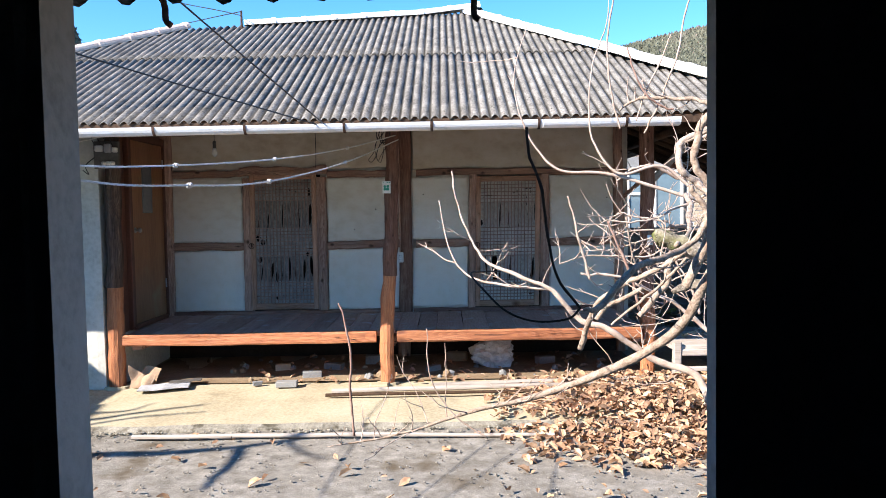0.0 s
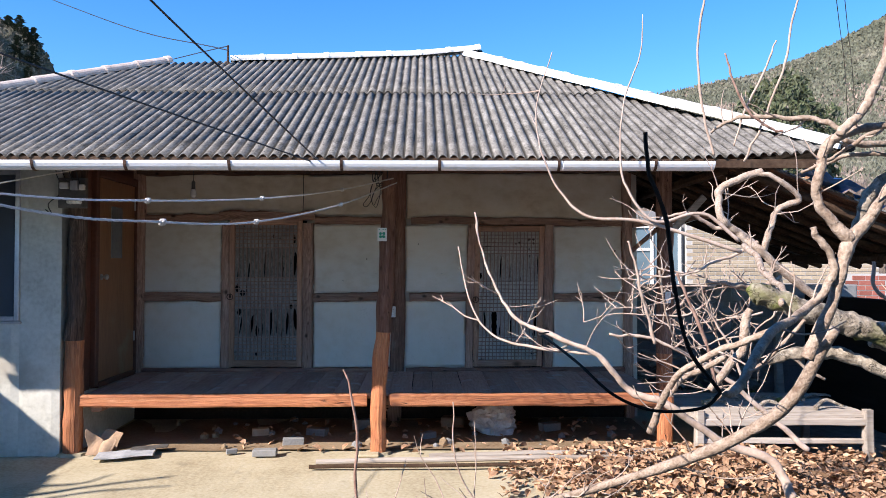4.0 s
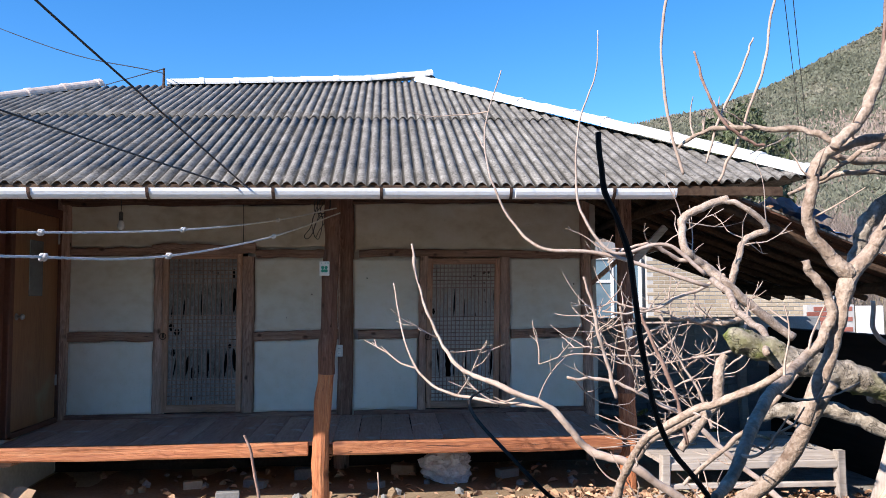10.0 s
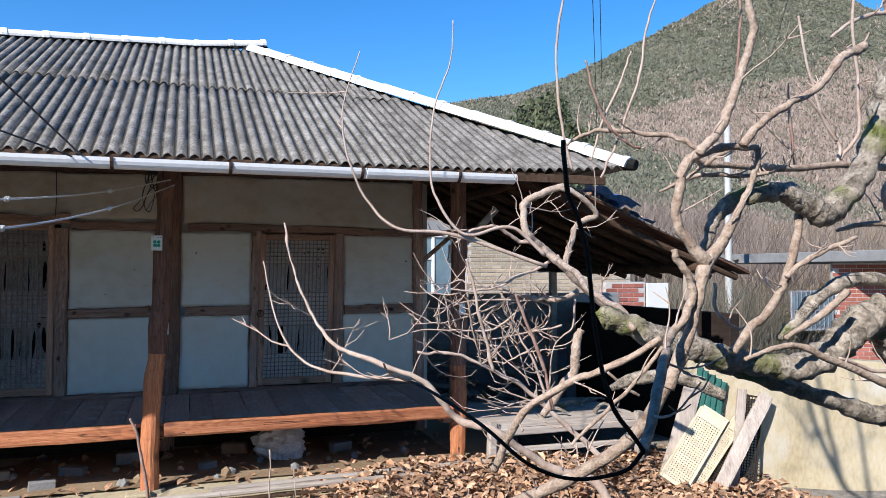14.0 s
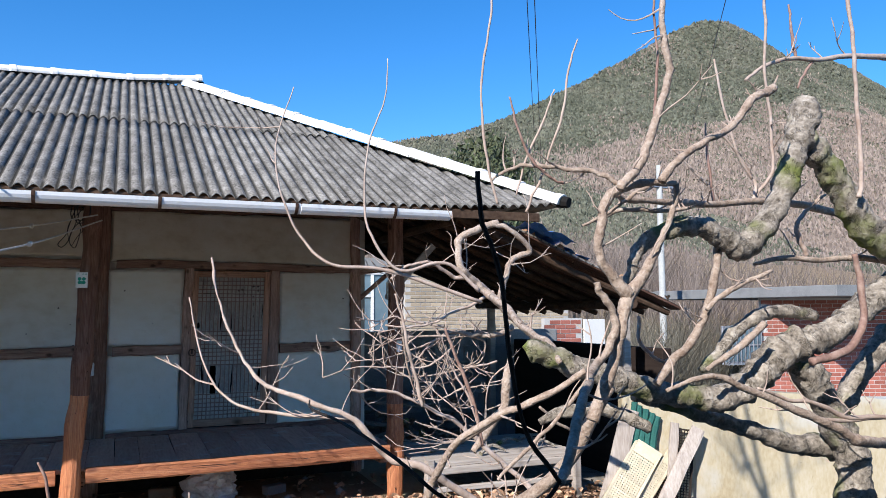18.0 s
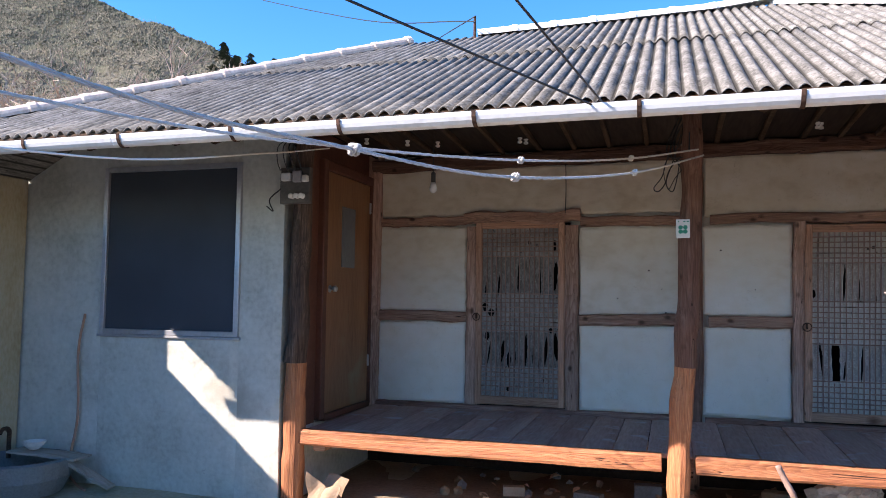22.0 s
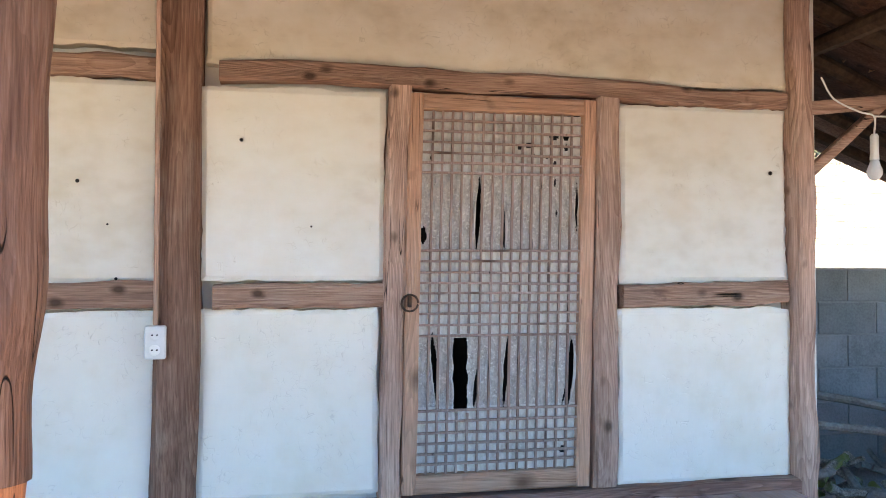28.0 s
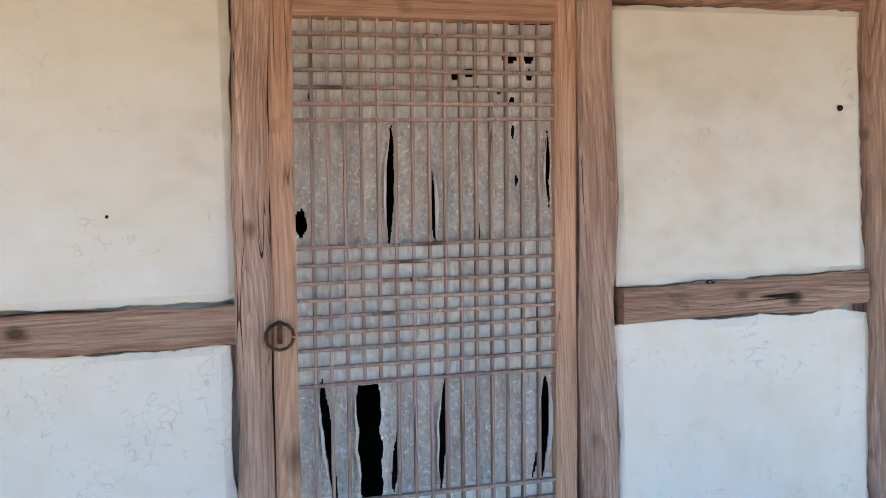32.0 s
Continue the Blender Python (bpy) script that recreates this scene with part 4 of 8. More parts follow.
def roof_sheet(x0, x1, y0, y1, lift, seed):
    bm = bmesh.new()
    n = round((x1 - x0) / PITCH * 8)
    cols = []
    for i in range(n + 1):
        x = x0 + (x1 - x0) * i / n
        lo, hi = roof_ends(x)
        a, b = max(lo, y0), min(hi, y1)
        if b - a < 0.01:
            cols.append(None)
            continue
        w = 0.0185 * (2 * abs(math.cos(math.pi * x / PITCH)) ** 0.85 - 1)
        col = []
        for k in range(6):
            y = a + (b - a) * k / 5
            e = 0.003 * noise.noise(Vector((x * 3, y * 3, seed))) + (0.010 * noise.noise(Vector((x * 9, 3, seed))) if k == 0 and y0 > -2 else 0)
            col.append((x, y + (0.02 * noise.noise(Vector((x * 6, 1, seed))) if k == 0 else 0), roof_z(y, x) + w + e + lift * (1 - k / 5)))
        cols.append(([bm.verts.new(p) for p in col], [bm.verts.new((p[0], p[1], p[2] - 0.007)) for p in col]))
    for c, d in zip(cols, cols[1:]):
        if c and d:
            for k in range(5):
                bm.faces.new((c[0][k], d[0][k], d[0][k + 1], c[0][k + 1]))
            bm.faces.new((c[1][0], d[1][0], d[0][0], c[0][0]))
            bm.faces.new((c[1][5], c[0][5], d[0][5], d[1][5]))
            for k in range(5):
                bm.faces.new((c[1][k + 1], d[1][k + 1], d[1][k], c[1][k]))
    if not bm.faces:
        bm.free()
        return
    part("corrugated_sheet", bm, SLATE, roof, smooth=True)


x, k = -5.25, 0
while x < 3.22:
    roof_sheet(x, x + 11 * PITCH, -2.95, -1.02, 0.0, k)
    roof_sheet(x, x + 11 * PITCH, -1.10, 1.2, 0.011, k + 0.5)
    x, k = x + 11 * PITCH, k + 1
# the other slopes of the roof
bm = bmesh.new()
tl, tr, bl, br = [Vector((p[0], p[1], roof_z(p[1], p[0]) - 0.02)) for p in (TL, TR, BL, BR)]
for q in ((tl, bl, Vector((-5.22, 3.9, 2.4)), Vector((-2.6, 2.0, 3.85))), (br, tr, Vector((0.8, 1.7, 4.0)), Vector((3.19, 3.9, 2.4))), (tr, tl, Vector((-2.6, 2.0, 3.85)), Vector((0.8, 1.7, 4.0))), (Vector((-2.6, 2.0, 3.85)), Vector((-5.22, 3.9, 2.4)), Vector((3.19, 3.9, 2.4)), Vector((0.8, 1.7, 4.0)))):
    bm.faces.new([bm.verts.new(p) for p in q])
part("rear_slope", bm, SLATE, roof)


def caps(p, q, count, seed, upturn=0.0, mat=CAP):
    """Half-round white mortar caps laid end to end from p to q."""
    p, q = Vector(p), Vector(q)
    d = (q - p) / count
    for i in range(count):
        a, b = p + d * i, p + d * (i + 1)
        if upturn and i >= count - 2:
            b = b + Vector((0, 0, upturn * (i - count + 3)))
            a = a + Vector((0, 0, upturn * (i - count + 2)))
        j = Vector((0, 0, 0.012 * noise.noise(Vector((i * 1.7, seed, 0)))))
        bm = bmesh.new()
        rings = []
        u = d.normalized()
        s = u.cross(Vector((0, 0, 1))).normalized()
        up = s.cross(u)
        for f, w in ((0.0, 0.98), (0.1, 0.95), (0.86, 0.92), (0.90, 1.05), (1.03, 1.05)):
            c = a.lerp(b, f) + j
            rings.append([bm.verts.new(c + s * (0.080 * w * math.cos(t)) + up * (0.064 * w * math.sin(t) - 0.018)) for t in np.linspace(-0.25, math.pi + 0.25, 11)])
        for r0, r1 in zip(rings, rings[1:]):
            for m in range(10):
                bm.faces.new((r0[m], r0[m + 1], r1[m + 1], r1[m]))
        bm.faces.new(rings[0])
        bm.faces.new(rings[-1][::-1])
        part("ridge_cap", bm, mat, roof, smooth=False)


zt = lambda p: (p[0], p[1], roof_z(p[1], p[0]) + 0.03)
along = lambda f: (TL[0] + (TR[0] - TL[0]) * f, TL[1] + (TR[1] - TL[1]) * f)
caps(zt(along(0.21)), zt(along(1.03)), 8, 1, 0.025)
caps(zt((TR[0] - 0.05, TR[1])), zt(BR), 13, 2)
caps(zt(BL), zt((TL[0] + 0.05, TL[1] + 0.05)), 12, 3, 0.0, CAP_TAN)
part("ridge_end", tube([(0.80, 0.87, 4.10), (0.95, 0.90, 4.18)], 0.05, 0.03, 8, 2), DARK, roof)
# black stub paints the shaded underside of the last hip cap
part("hip_end", tube([(3.17, -2.85, 2.475), (3.215, -2.93, 2.455)], 0.05, 0.04, 8, 2), DARK, roof)

gutter = thing("rain_gutter", "white plastic half-round rain gutter on rusty straps", "gutter", kind="structure")
GY = -2.93


def trough(x0, x1):
    bm = bmesh.new()
    rings = []
    for x in (x0, x1):
        z = 2.335 + 0.0025 * x
        outer = [(GY + 0.055 * math.cos(t), z + 0.062 * math.sin(t)) for t in np.linspace(math.pi, 2 * math.pi, 10)]
        inner = [(GY + 0.050 * math.cos(t), z + 0.057 * math.sin(t)) for t in np.linspace(2 * math.pi, math.pi, 10)]
        rings.append([bm.verts.new((x, a, b)) for a, b in outer + inner])
    for m in range(20):
        bm.faces.new((rings[0][m], rings[0][(m + 1) % 20], rings[1][(m + 1) % 20], rings[1][m]))
    bm.faces.new(rings[0][::-1])
    bm.faces.new(rings[1])
    return bm


for x0, x1 in ((-5.3, -3.1), (-3.1, -1.05), (-1.05, 1.2), (1.2, 2.24)):
    part("trough", trough(x0 + 0.002, x1 - 0.002), PVC, gutter)
for x in (-4.3, -3.7, -3.05, -2.35, -1.74, -1.05, -0.30, 0.36, 1.17, 1.83):
    bm = bmesh.new()
    z = 2.335 + 0.0025 * x
    line = [(x, GY + 0.060 * math.cos(t), z + 0.067 * math.sin(t)) for t in np.linspace(math.pi, 2 * math.pi, 9)] + [(x, GY + 0.2, z + 0.05)]
    for p, q in zip(line, line[1:]):
        beam(p, q, 0.020, 0.004, x, 0.0, 1, bm=bm, side=(0, 0, 1))
    part("strap", bm, RUST, gutter)

# ---- shed in which the walk begins ----
shed = tagged(part("wall_south", cube((JL - 2.6, SHED_Y, -0.15), (JL - 0.0, SHED_Y + SHED_T, 2.6)), JAMB), "grey plastered shed wall with a doorway", "wall", kind="structure")
part("wall_piece", cube((JR, SHED_Y, -0.15), (JR + 2.6, SHED_Y + 0.045, 2.6)), JAMB, shed)
part("wall_piece", cube((JL, SHED_Y, 2.25), (JR, SHED_Y + SHED_T, 2.6)), JAMB, shed)
part("jamb_strip", panel(JL - 0.13, JL - 0.012, -0.15, 2.3, SHED_Y - 0.004, 5, 0.0, 0.004, 0.004, 0.06), JAMB, shed)
# shed walls and ceiling: the unlit interior is put into their colour
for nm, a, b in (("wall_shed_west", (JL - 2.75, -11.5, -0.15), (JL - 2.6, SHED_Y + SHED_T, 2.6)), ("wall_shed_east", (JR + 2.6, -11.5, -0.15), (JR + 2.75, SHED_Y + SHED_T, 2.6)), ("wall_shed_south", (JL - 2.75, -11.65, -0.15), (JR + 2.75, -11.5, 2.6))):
    tagged(part(nm, cube(a, b), DARK), "inner shed wall coloured near-black for the unlit interior", "wall", kind="structure")
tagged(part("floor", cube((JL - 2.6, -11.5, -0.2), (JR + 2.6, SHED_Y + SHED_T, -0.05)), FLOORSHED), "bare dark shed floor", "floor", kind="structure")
tagged(part("ceiling", cube((JL - 2.75, -11.65, 2.6), (JR + 2.75, SHED_Y + SHED_T, 2.7)), DARK), "shed ceiling coloured near-black for the unlit interior", "ceiling", kind="structure")
canopy = thing("shed_roof", "corrugated sheet roof edge of the shed with rusty hooks", "roof", kind="structure")
bm = bmesh.new()
cols = []
for i in range(400):
    x = JL - 2.9 + i * 0.017
    if x > JR + 2.9:
        break
    cols.append([bm.verts.new((x, y, z + 0.02 * math.cos(2 * math.pi * x / 0.115) + 0.006 * noise.noise(Vector((x * 8, 2, 2))))) for y, z in ((SHED_Y - 5, 3.6), (CANOPY_Y, CANOPY_Z), (CANOPY_Y, CANOPY_Z - 0.008))])
for c, d in zip(cols, cols[1:]):
    for k in range(2):
        bm.faces.new((c[k], d[k], d[k + 1], c[k + 1]))
part("roof_sheet", bm, SLATE, canopy)
for x in (-0.2, 0.53):
    part("gutter_hook", tube([(x, CANOPY_Y - 0.1, CANOPY_Z + 0.01), (x, CANOPY_Y, CANOPY_Z - 0.02), (x, CANOPY_Y + 0.01, CANOPY_Z - 0.06), (x + 0.012, CANOPY_Y + 0.012, CANOPY_Z - 0.072)], 0.008, 0.008, 6, 3), RUST, canopy)


# ---- bare tree by the shed ----
random.seed(21)
tree = thing("bare_tree", "leafless pruned tree with mossy crooked grey limbs", "tree", at=(2.56, -5.74, YARD_Z))
TWIGGY = []


def limb(name, pts, r0, r1, mat, seed, sides=9, knots=0.10, wob=0.012, twigs=0, length=0.3, label=""):
    slim = 0.74 if name in ("branch", "shoot") else 0.80 if mat == BARK_OLD else 0.72
    bm = tube(pts, r0 * slim, r1 * slim, 22 if mat == BARK_OLD else max(sides, 12) if r0 > 0.02 else sides, 22 if mat == BARK_OLD else 16 if r0 > 0.02 else 9, wob, seed, knots=knots)
    if mat == BARK_OLD or r0 > 0.02:
        bm.normal_update()
        rough = 1.0 if mat == BARK_OLD else 0.45
        moves = [(v, v.normal * rough * (0.005 * noise.fractal(v.co * 34, 0.8, 2.0, 3) + 0.006 * noise.noise(v.co * 10))) for v in bm.verts]
        for v, d in moves:
            v.co += d
    part(name, bm, mat, tree, label, smooth=True)
    if twigs:
        TWIGGY.append((pts, twigs, length, r1, seed))


def twig_mesh(pts, count, length, r, seed):
    """Thin crooked side shoots, each with one or two shorter ones."""
    rnd = random.Random(seed)
    bm = bmesh.new()
    line = smooth_line(pts, 6)
    for _ in range(count):
        q = line[rnd.randrange(len(line) // 4, len(line))]
        d = Vector((rnd.uniform(-1, 0.7), rnd.uniform(-0.7, 0.7), rnd.uniform(-0.5, 1.0))).normalized()
        n = length * rnd.uniform(0.4, 1.2)
        p = [q]
        for k in range(4):
            d = (d + Vector((rnd.uniform(-0.35, 0.35), rnd.uniform(-0.35, 0.35), rnd.uniform(-0.2, 0.45)))).normalized()
            p.append(p[-1] + d * n / 4)
        thick = 1.0 if q.y < -4.6 else 1.35
        tube(p, 0.0031 * thick, 0.0012 * thick, 5, 2, 0, 0, bm=bm)
        for _ in range(rnd.randint(0, 3)):
            a = p[rnd.randint(1, 3)]
            e = (d + Vector((rnd.uniform(-1, 1), rnd.uniform(-1, 1), rnd.uniform(-0.6, 0.9)))).normalized()
            m = n * rnd.uniform(0.15, 0.45)
            b = a + e * m * 0.5
            tube([a, b, b + (e + Vector((rnd.uniform(-0.5, 0.5), rnd.uniform(-0.5, 0.5), 0.3))).normalized() * m * 0.5], 0.0023 * thick, 0.0011 * thick, 4, 1, 0, 0, bm=bm)
    return bm


def crooked(name, mat, pts, twigs=0, length=0.2, label=""):
    """One limb through points with a radius each, swollen at its nodes, rough where the bark is old."""
    seed = len(tree.children) * 1.37
    old = mat == BARK_OLD
    line = smooth_line([p[:3] for p in pts], 10)
    n, sides = len(line) - 1, 20 if old else 12 if max(p[3] for p in pts) > 0.008 else 8
    bm, rings = bmesh.new(), []
    u = (line[1] - line[0]).orthogonal().normalized()
    for k, q in enumerate(line):
        i = min(k // 10, len(pts) - 2)
        f = k / 10 - i
        r = (pts[i][3] * (1 - f) + pts[i + 1][3] * f) * (0.98 if old else 0.86) * (1 + 0.16 * noise.noise(Vector((k * 0.33, seed, 0.5))) + 0.14 * max(0, noise.noise(Vector((k * 0.8, seed, 4.5)))))
        d = (line[min(k + 1, n)] - line[max(k - 1, 0)]).normalized()
        u = (u - d * u.dot(d)).normalized()
        v = d.cross(u)
        q = q + (u * noise.noise(Vector((k * 0.21, seed, 1.5))) + v * noise.noise(Vector((k * 0.21, seed, 9.5)))) * (0.005 if old else 0.0045)
        ring = []
        for j in range(sides):
            a = 2 * math.pi * j / sides
            e = q + (u * math.cos(a) + v * math.sin(a)) * r
            g = (0.22 * noise.fractal(e * 26, 0.9, 2.0, 4) - 0.16 * abs(noise.noise(e * 60))) if old else 0.07 * noise.noise(e * 40)
            ring.append(bm.verts.new(q + (e - q) * (1 + g)))
        rings.append(ring)
    for r_a, r_b in zip(rings, rings[1:]):
        for j in range(sides):
            bm.faces.new((r_a[j], r_a[(j + 1) % sides], r_b[(j + 1) % sides], r_b[j]))
    bm.faces.new(rings[0][::-1])
    bm.faces.new(rings[-1])
    part(name, bm, mat, tree, label, smooth=True)
    if twigs:
        TWIGGY.append(([p[:3] for p in pts], twigs, length, pts[-1][3], seed))


crooked("stem", BARK, [(1.336, -5.980, 1.734, 0.0099), (1.346, -5.980, 1.704, 0.0114), (1.378, -5.980, 1.666, 0.0122), (1.393, -5.980, 1.615, 0.0130), (1.364, -5.990, 1.560, 0.0136), (1.285, -6.030, 1.506, 0.0131), (1.150, -6.200, 1.484, 0.0124), (1.051, -6.330, 1.471, 0.0118), (0.954, -6.440, 1.413, 0.0113), (0.899, -6.500, 1.366, 0.0101), (0.840, -6.580, 1.372, 0.0060)], 2, 0.2)
crooked("stem", BARK, [(1.551, -5.97, 1.836, 0.012), (1.501, -5.97, 1.76, 0.0174), (1.45, -5.97, 1.701, 0.0234), (1.421, -5.97, 1.627, 0.0201), (1.4, -5.97, 1.536, 0.0192), (1.357, -5.97, 1.446, 0.0197), (1.319, -5.97, 1.367, 0.021)], 0, 0.2)
crooked("limb", BARK, [(1.446, -5.97, 1.698, 0.0234), (1.396, -5.97, 1.747, 0.017), (1.356, -5.97, 1.804, 0.0154), (1.349, -5.97, 1.85, 0.0154), (1.366, -5.97, 1.905, 0.0155), (1.378, -5.97, 1.955, 0.0187), (1.413, -5.97, 1.986, 0.0157), (1.471, -5.97, 2.008, 0.0135), (1.539, -5.97, 2.021, 0.0112), (1.622, -5.97, 2.019, 0.009)], 2, 0.2)
crooked("limb", BARK, [(1.624, -5.97, 2.021, 0.009), (1.62, -5.97, 1.978, 0.0089), (1.607, -5.97, 1.94, 0.0097), (1.581, -5.97, 1.89, 0.0105), (1.551, -5.97, 1.836, 0.012), (1.505, -5.97, 1.765, 0.0142)], 1, 0.2)
crooked("limb", BARK, [(1.393, -6.01, 1.988, 0.0138), (1.418, -6.01, 2.011, 0.0154), (1.461, -6.01, 2.053, 0.0148), (1.491, -6.01, 2.108, 0.0141), (1.514, -6.01, 2.164, 0.0142), (1.545, -6.01, 2.241, 0.0135), (1.569, -6.01, 2.309, 0.0128), (1.576, -6.01, 2.355, 0.0129), (1.563, -6.01, 2.427, 0.0113), (1.557, -6.01, 2.493, 0.0105), (1.573, -6.01, 2.595, 0.0089), (1.603, -6.01, 2.753, 0.0066)], 2, 0.25)
crooked("shoot", REDTWIG, [(1.522, -5.99, 2.142, 0.0056), (1.537, -5.99, 2.233, 0.0048), (1.545, -5.99, 2.316, 0.0048), (1.554, -5.99, 2.4, 0.004), (1.545, -5.99, 2.481, 0.0041), (1.545, -5.99, 2.582, 0.0041), (1.553, -5.99, 2.719, 0.0025)], 0, 0.2)
crooked("limb", BARK, [(1.54, -6.01, 2.016, 0.0142), (1.578, -6.01, 2.062, 0.0127), (1.632, -6.01, 2.105, 0.0121), (1.703, -6.01, 2.145, 0.0123), (1.786, -6.01, 2.189, 0.0125), (1.836, -6.01, 2.231, 0.0134), (1.882, -6.01, 2.284, 0.0153), (1.934, -6.01, 2.314, 0.0154), (1.976, -6.01, 2.333, 0.0147)], 2, 0.1, "sawn-off pinkish limb")
crooked("shoot", TWIG, [(1.957, -6.01, 2.327, 0.0043), (1.979, -6.01, 2.347, 0.0035), (1.994, -6.01, 2.374, 0.0026)], 0, 0.2)
crooked("branch", BARK, [(1.432, -5.97, 2.003, 0.0079), (1.4, -5.941, 2.034, 0.0087), (1.368, -5.913, 2.051, 0.0088), (1.3, -5.884, 2.058, 0.008), (1.243, -5.856, 2.067, 0.0072), (1.199, -5.827, 2.071, 0.0064), (1.16, -5.799, 2.057, 0.0056), (1.129, -5.77, 2.035, 0.0049)], 3, 0.12)
crooked("shoot", REDTWIG, [(1.308, -5.87, 2.022, 0.0048), (1.271, -5.87, 2.029, 0.0048), (1.238, -5.87, 2.051, 0.0048), (1.199, -5.87, 2.089, 0.0047), (1.168, -5.87, 2.145, 0.0039), (1.151, -5.87, 2.199, 0.0039), (1.137, -5.87, 2.251, 0.0031)], 0, 0.2)
crooked("shoot", TWIG, [(1.12, -5.82, 1.956, 0.004), (1.099, -5.82, 2.047, 0.0047), (1.082, -5.82, 2.129, 0.0047), (1.073, -5.82, 2.277, 0.004), (1.09, -5.82, 2.393, 0.004), (1.107, -5.82, 2.511, 0.004), (1.118, -5.82, 2.646, 0.0032)], 0, 0.2)
crooked("shoot", TWIG, [(1.21, -5.82, 1.939, 0.004), (1.245, -5.82, 2.011, 0.0041), (1.28, -5.82, 2.083, 0.0041), (1.33, -5.82, 2.207, 0.0041), (1.349, -5.82, 2.291, 0.0042), (1.371, -5.82, 2.396, 0.0042), (1.395, -5.82, 2.468, 0.0025)], 0, 0.2)
crooked("shoot", TWIG, [(1.182, -5.82, 1.986, 0.0032), (1.213, -5.82, 2.081, 0.004), (1.265, -5.82, 2.188, 0.0041), (1.299, -5.82, 2.268, 0.0033), (1.313, -5.82, 2.307, 0.0025)], 0, 0.2)
crooked("branch", BARK, [(1.49, -5.87, 1.995, 0.0083), (1.585, -5.833, 1.99, 0.0111), (1.778, -5.795, 1.998, 0.0126), (1.956, -5.758, 2.007, 0.0131), (2.142, -5.72, 2.031, 0.0137), (2.391, -5.682, 2.043, 0.0144), (2.576, -5.645, 2.033, 0.016), (2.836, -5.608, 2.019, 0.0179), (3.116, -5.57, 2.012, 0.0211)], 2, 0.15, "straight grey branch")
crooked("branch", BARK, [(1.41, -5.89, 1.913, 0.0065), (1.458, -5.89, 1.941, 0.0073), (1.55, -5.89, 1.952, 0.0075), (1.653, -5.89, 1.953, 0.0068), (1.757, -5.89, 1.975, 0.0052)], 2, 0.12)
crooked("branch", BARK, [(1.673, -5.92, 2.025, 0.0067), (1.6, -5.92, 2.034, 0.0075), (1.539, -5.92, 2.009, 0.0074), (1.478, -5.92, 1.972, 0.0065), (1.438, -5.92, 1.943, 0.0064), (1.39, -5.92, 1.92, 0.0056), (1.333, -5.92, 1.893, 0.0039)], 2, 0.12)
crooked("limb", BARK_OLD, [(1.529, -5.85, 1.732, 0.0125), (1.551, -5.85, 1.783, 0.0151), (1.577, -5.85, 1.837, 0.0219), (1.641, -5.85, 1.882, 0.0273), (1.737, -5.85, 1.913, 0.0304), (1.83, -5.85, 1.917, 0.0327), (1.915, -5.85, 1.88, 0.0376), (1.989, -5.85, 1.857, 0.0416), (2.08, -5.85, 1.926, 0.0414), (2.159, -5.85, 2.023, 0.0411), (2.2, -5.85, 2.125, 0.0434), (2.236, -5.85, 2.208, 0.0476), (2.269, -5.85, 2.281, 0.0518), (2.286, -5.85, 2.341, 0.0482), (2.293, -5.85, 2.373, 0.0386)], 0, 0, "thick cracked limb ending in a sawn stump")
crooked("limb", BARK_OLD, [(2.256, -5.85, 2.245, 0.0421), (2.319, -5.85, 2.199, 0.0482), (2.385, -5.85, 2.138, 0.0466), (2.456, -5.85, 2.053, 0.049), (2.528, -5.85, 1.964, 0.0513), (2.631, -5.85, 1.891, 0.056), (2.831, -5.85, 1.794, 0.0637)], 0, 0.2)
crooked("limb", BARK_OLD, [(1.292, -5.67, 1.528, 0.0256), (1.312, -5.679, 1.536, 0.0342), (1.386, -5.689, 1.511, 0.0362), (1.47, -5.698, 1.478, 0.0374), (1.567, -5.708, 1.451, 0.0387), (1.649, -5.717, 1.424, 0.0373), (1.735, -5.726, 1.399, 0.0394), (1.855, -5.736, 1.38, 0.04), (1.973, -5.745, 1.368, 0.0462), (2.062, -5.754, 1.398, 0.0523), (2.139, -5.764, 1.455, 0.0548), (2.214, -5.773, 1.517, 0.0611), (2.304, -5.783, 1.546, 0.0502), (2.407, -5.792, 1.568, 0.0469), (2.515, -5.801, 1.621, 0.0476), (2.625, -5.811, 1.692, 0.0503), (2.844, -5.82, 1.8, 0.0623)], 0, 0, "mossy sawn-off limb")
crooked("limb", BARK_OLD, [(1.87, -5.77, 1.467, 0.0126), (1.937, -5.77, 1.513, 0.0183), (2.007, -5.77, 1.578, 0.0222), (2.079, -5.77, 1.618, 0.0225), (2.168, -5.77, 1.649, 0.0229), (2.272, -5.77, 1.65, 0.0232), (2.377, -5.77, 1.634, 0.0197)], 0, 0.2)
crooked("trunk", BARK_OLD, [(2.266, -5.75, 1.534, 0.0582), (2.348, -5.75, 1.449, 0.0549), (2.416, -5.75, 1.358, 0.0513), (2.486, -5.75, 1.253, 0.0537), (2.55, -5.75, 1.154, 0.06), (2.561, -5.75, 1.036, 0.0639), (2.548, -5.75, 0.766, 0.0712), (2.56, -5.74, 0.3, 0.076), (2.56, -5.74, -0.22, 0.09)], 0, 0, "gnarled leaning trunk")
crooked("limb", BARK_OLD, [(2.523, -5.72, 1.26, 0.0343), (2.586, -5.72, 1.347, 0.0409), (2.681, -5.72, 1.449, 0.0416), (2.826, -5.72, 1.567, 0.0425)], 0, 0.2)
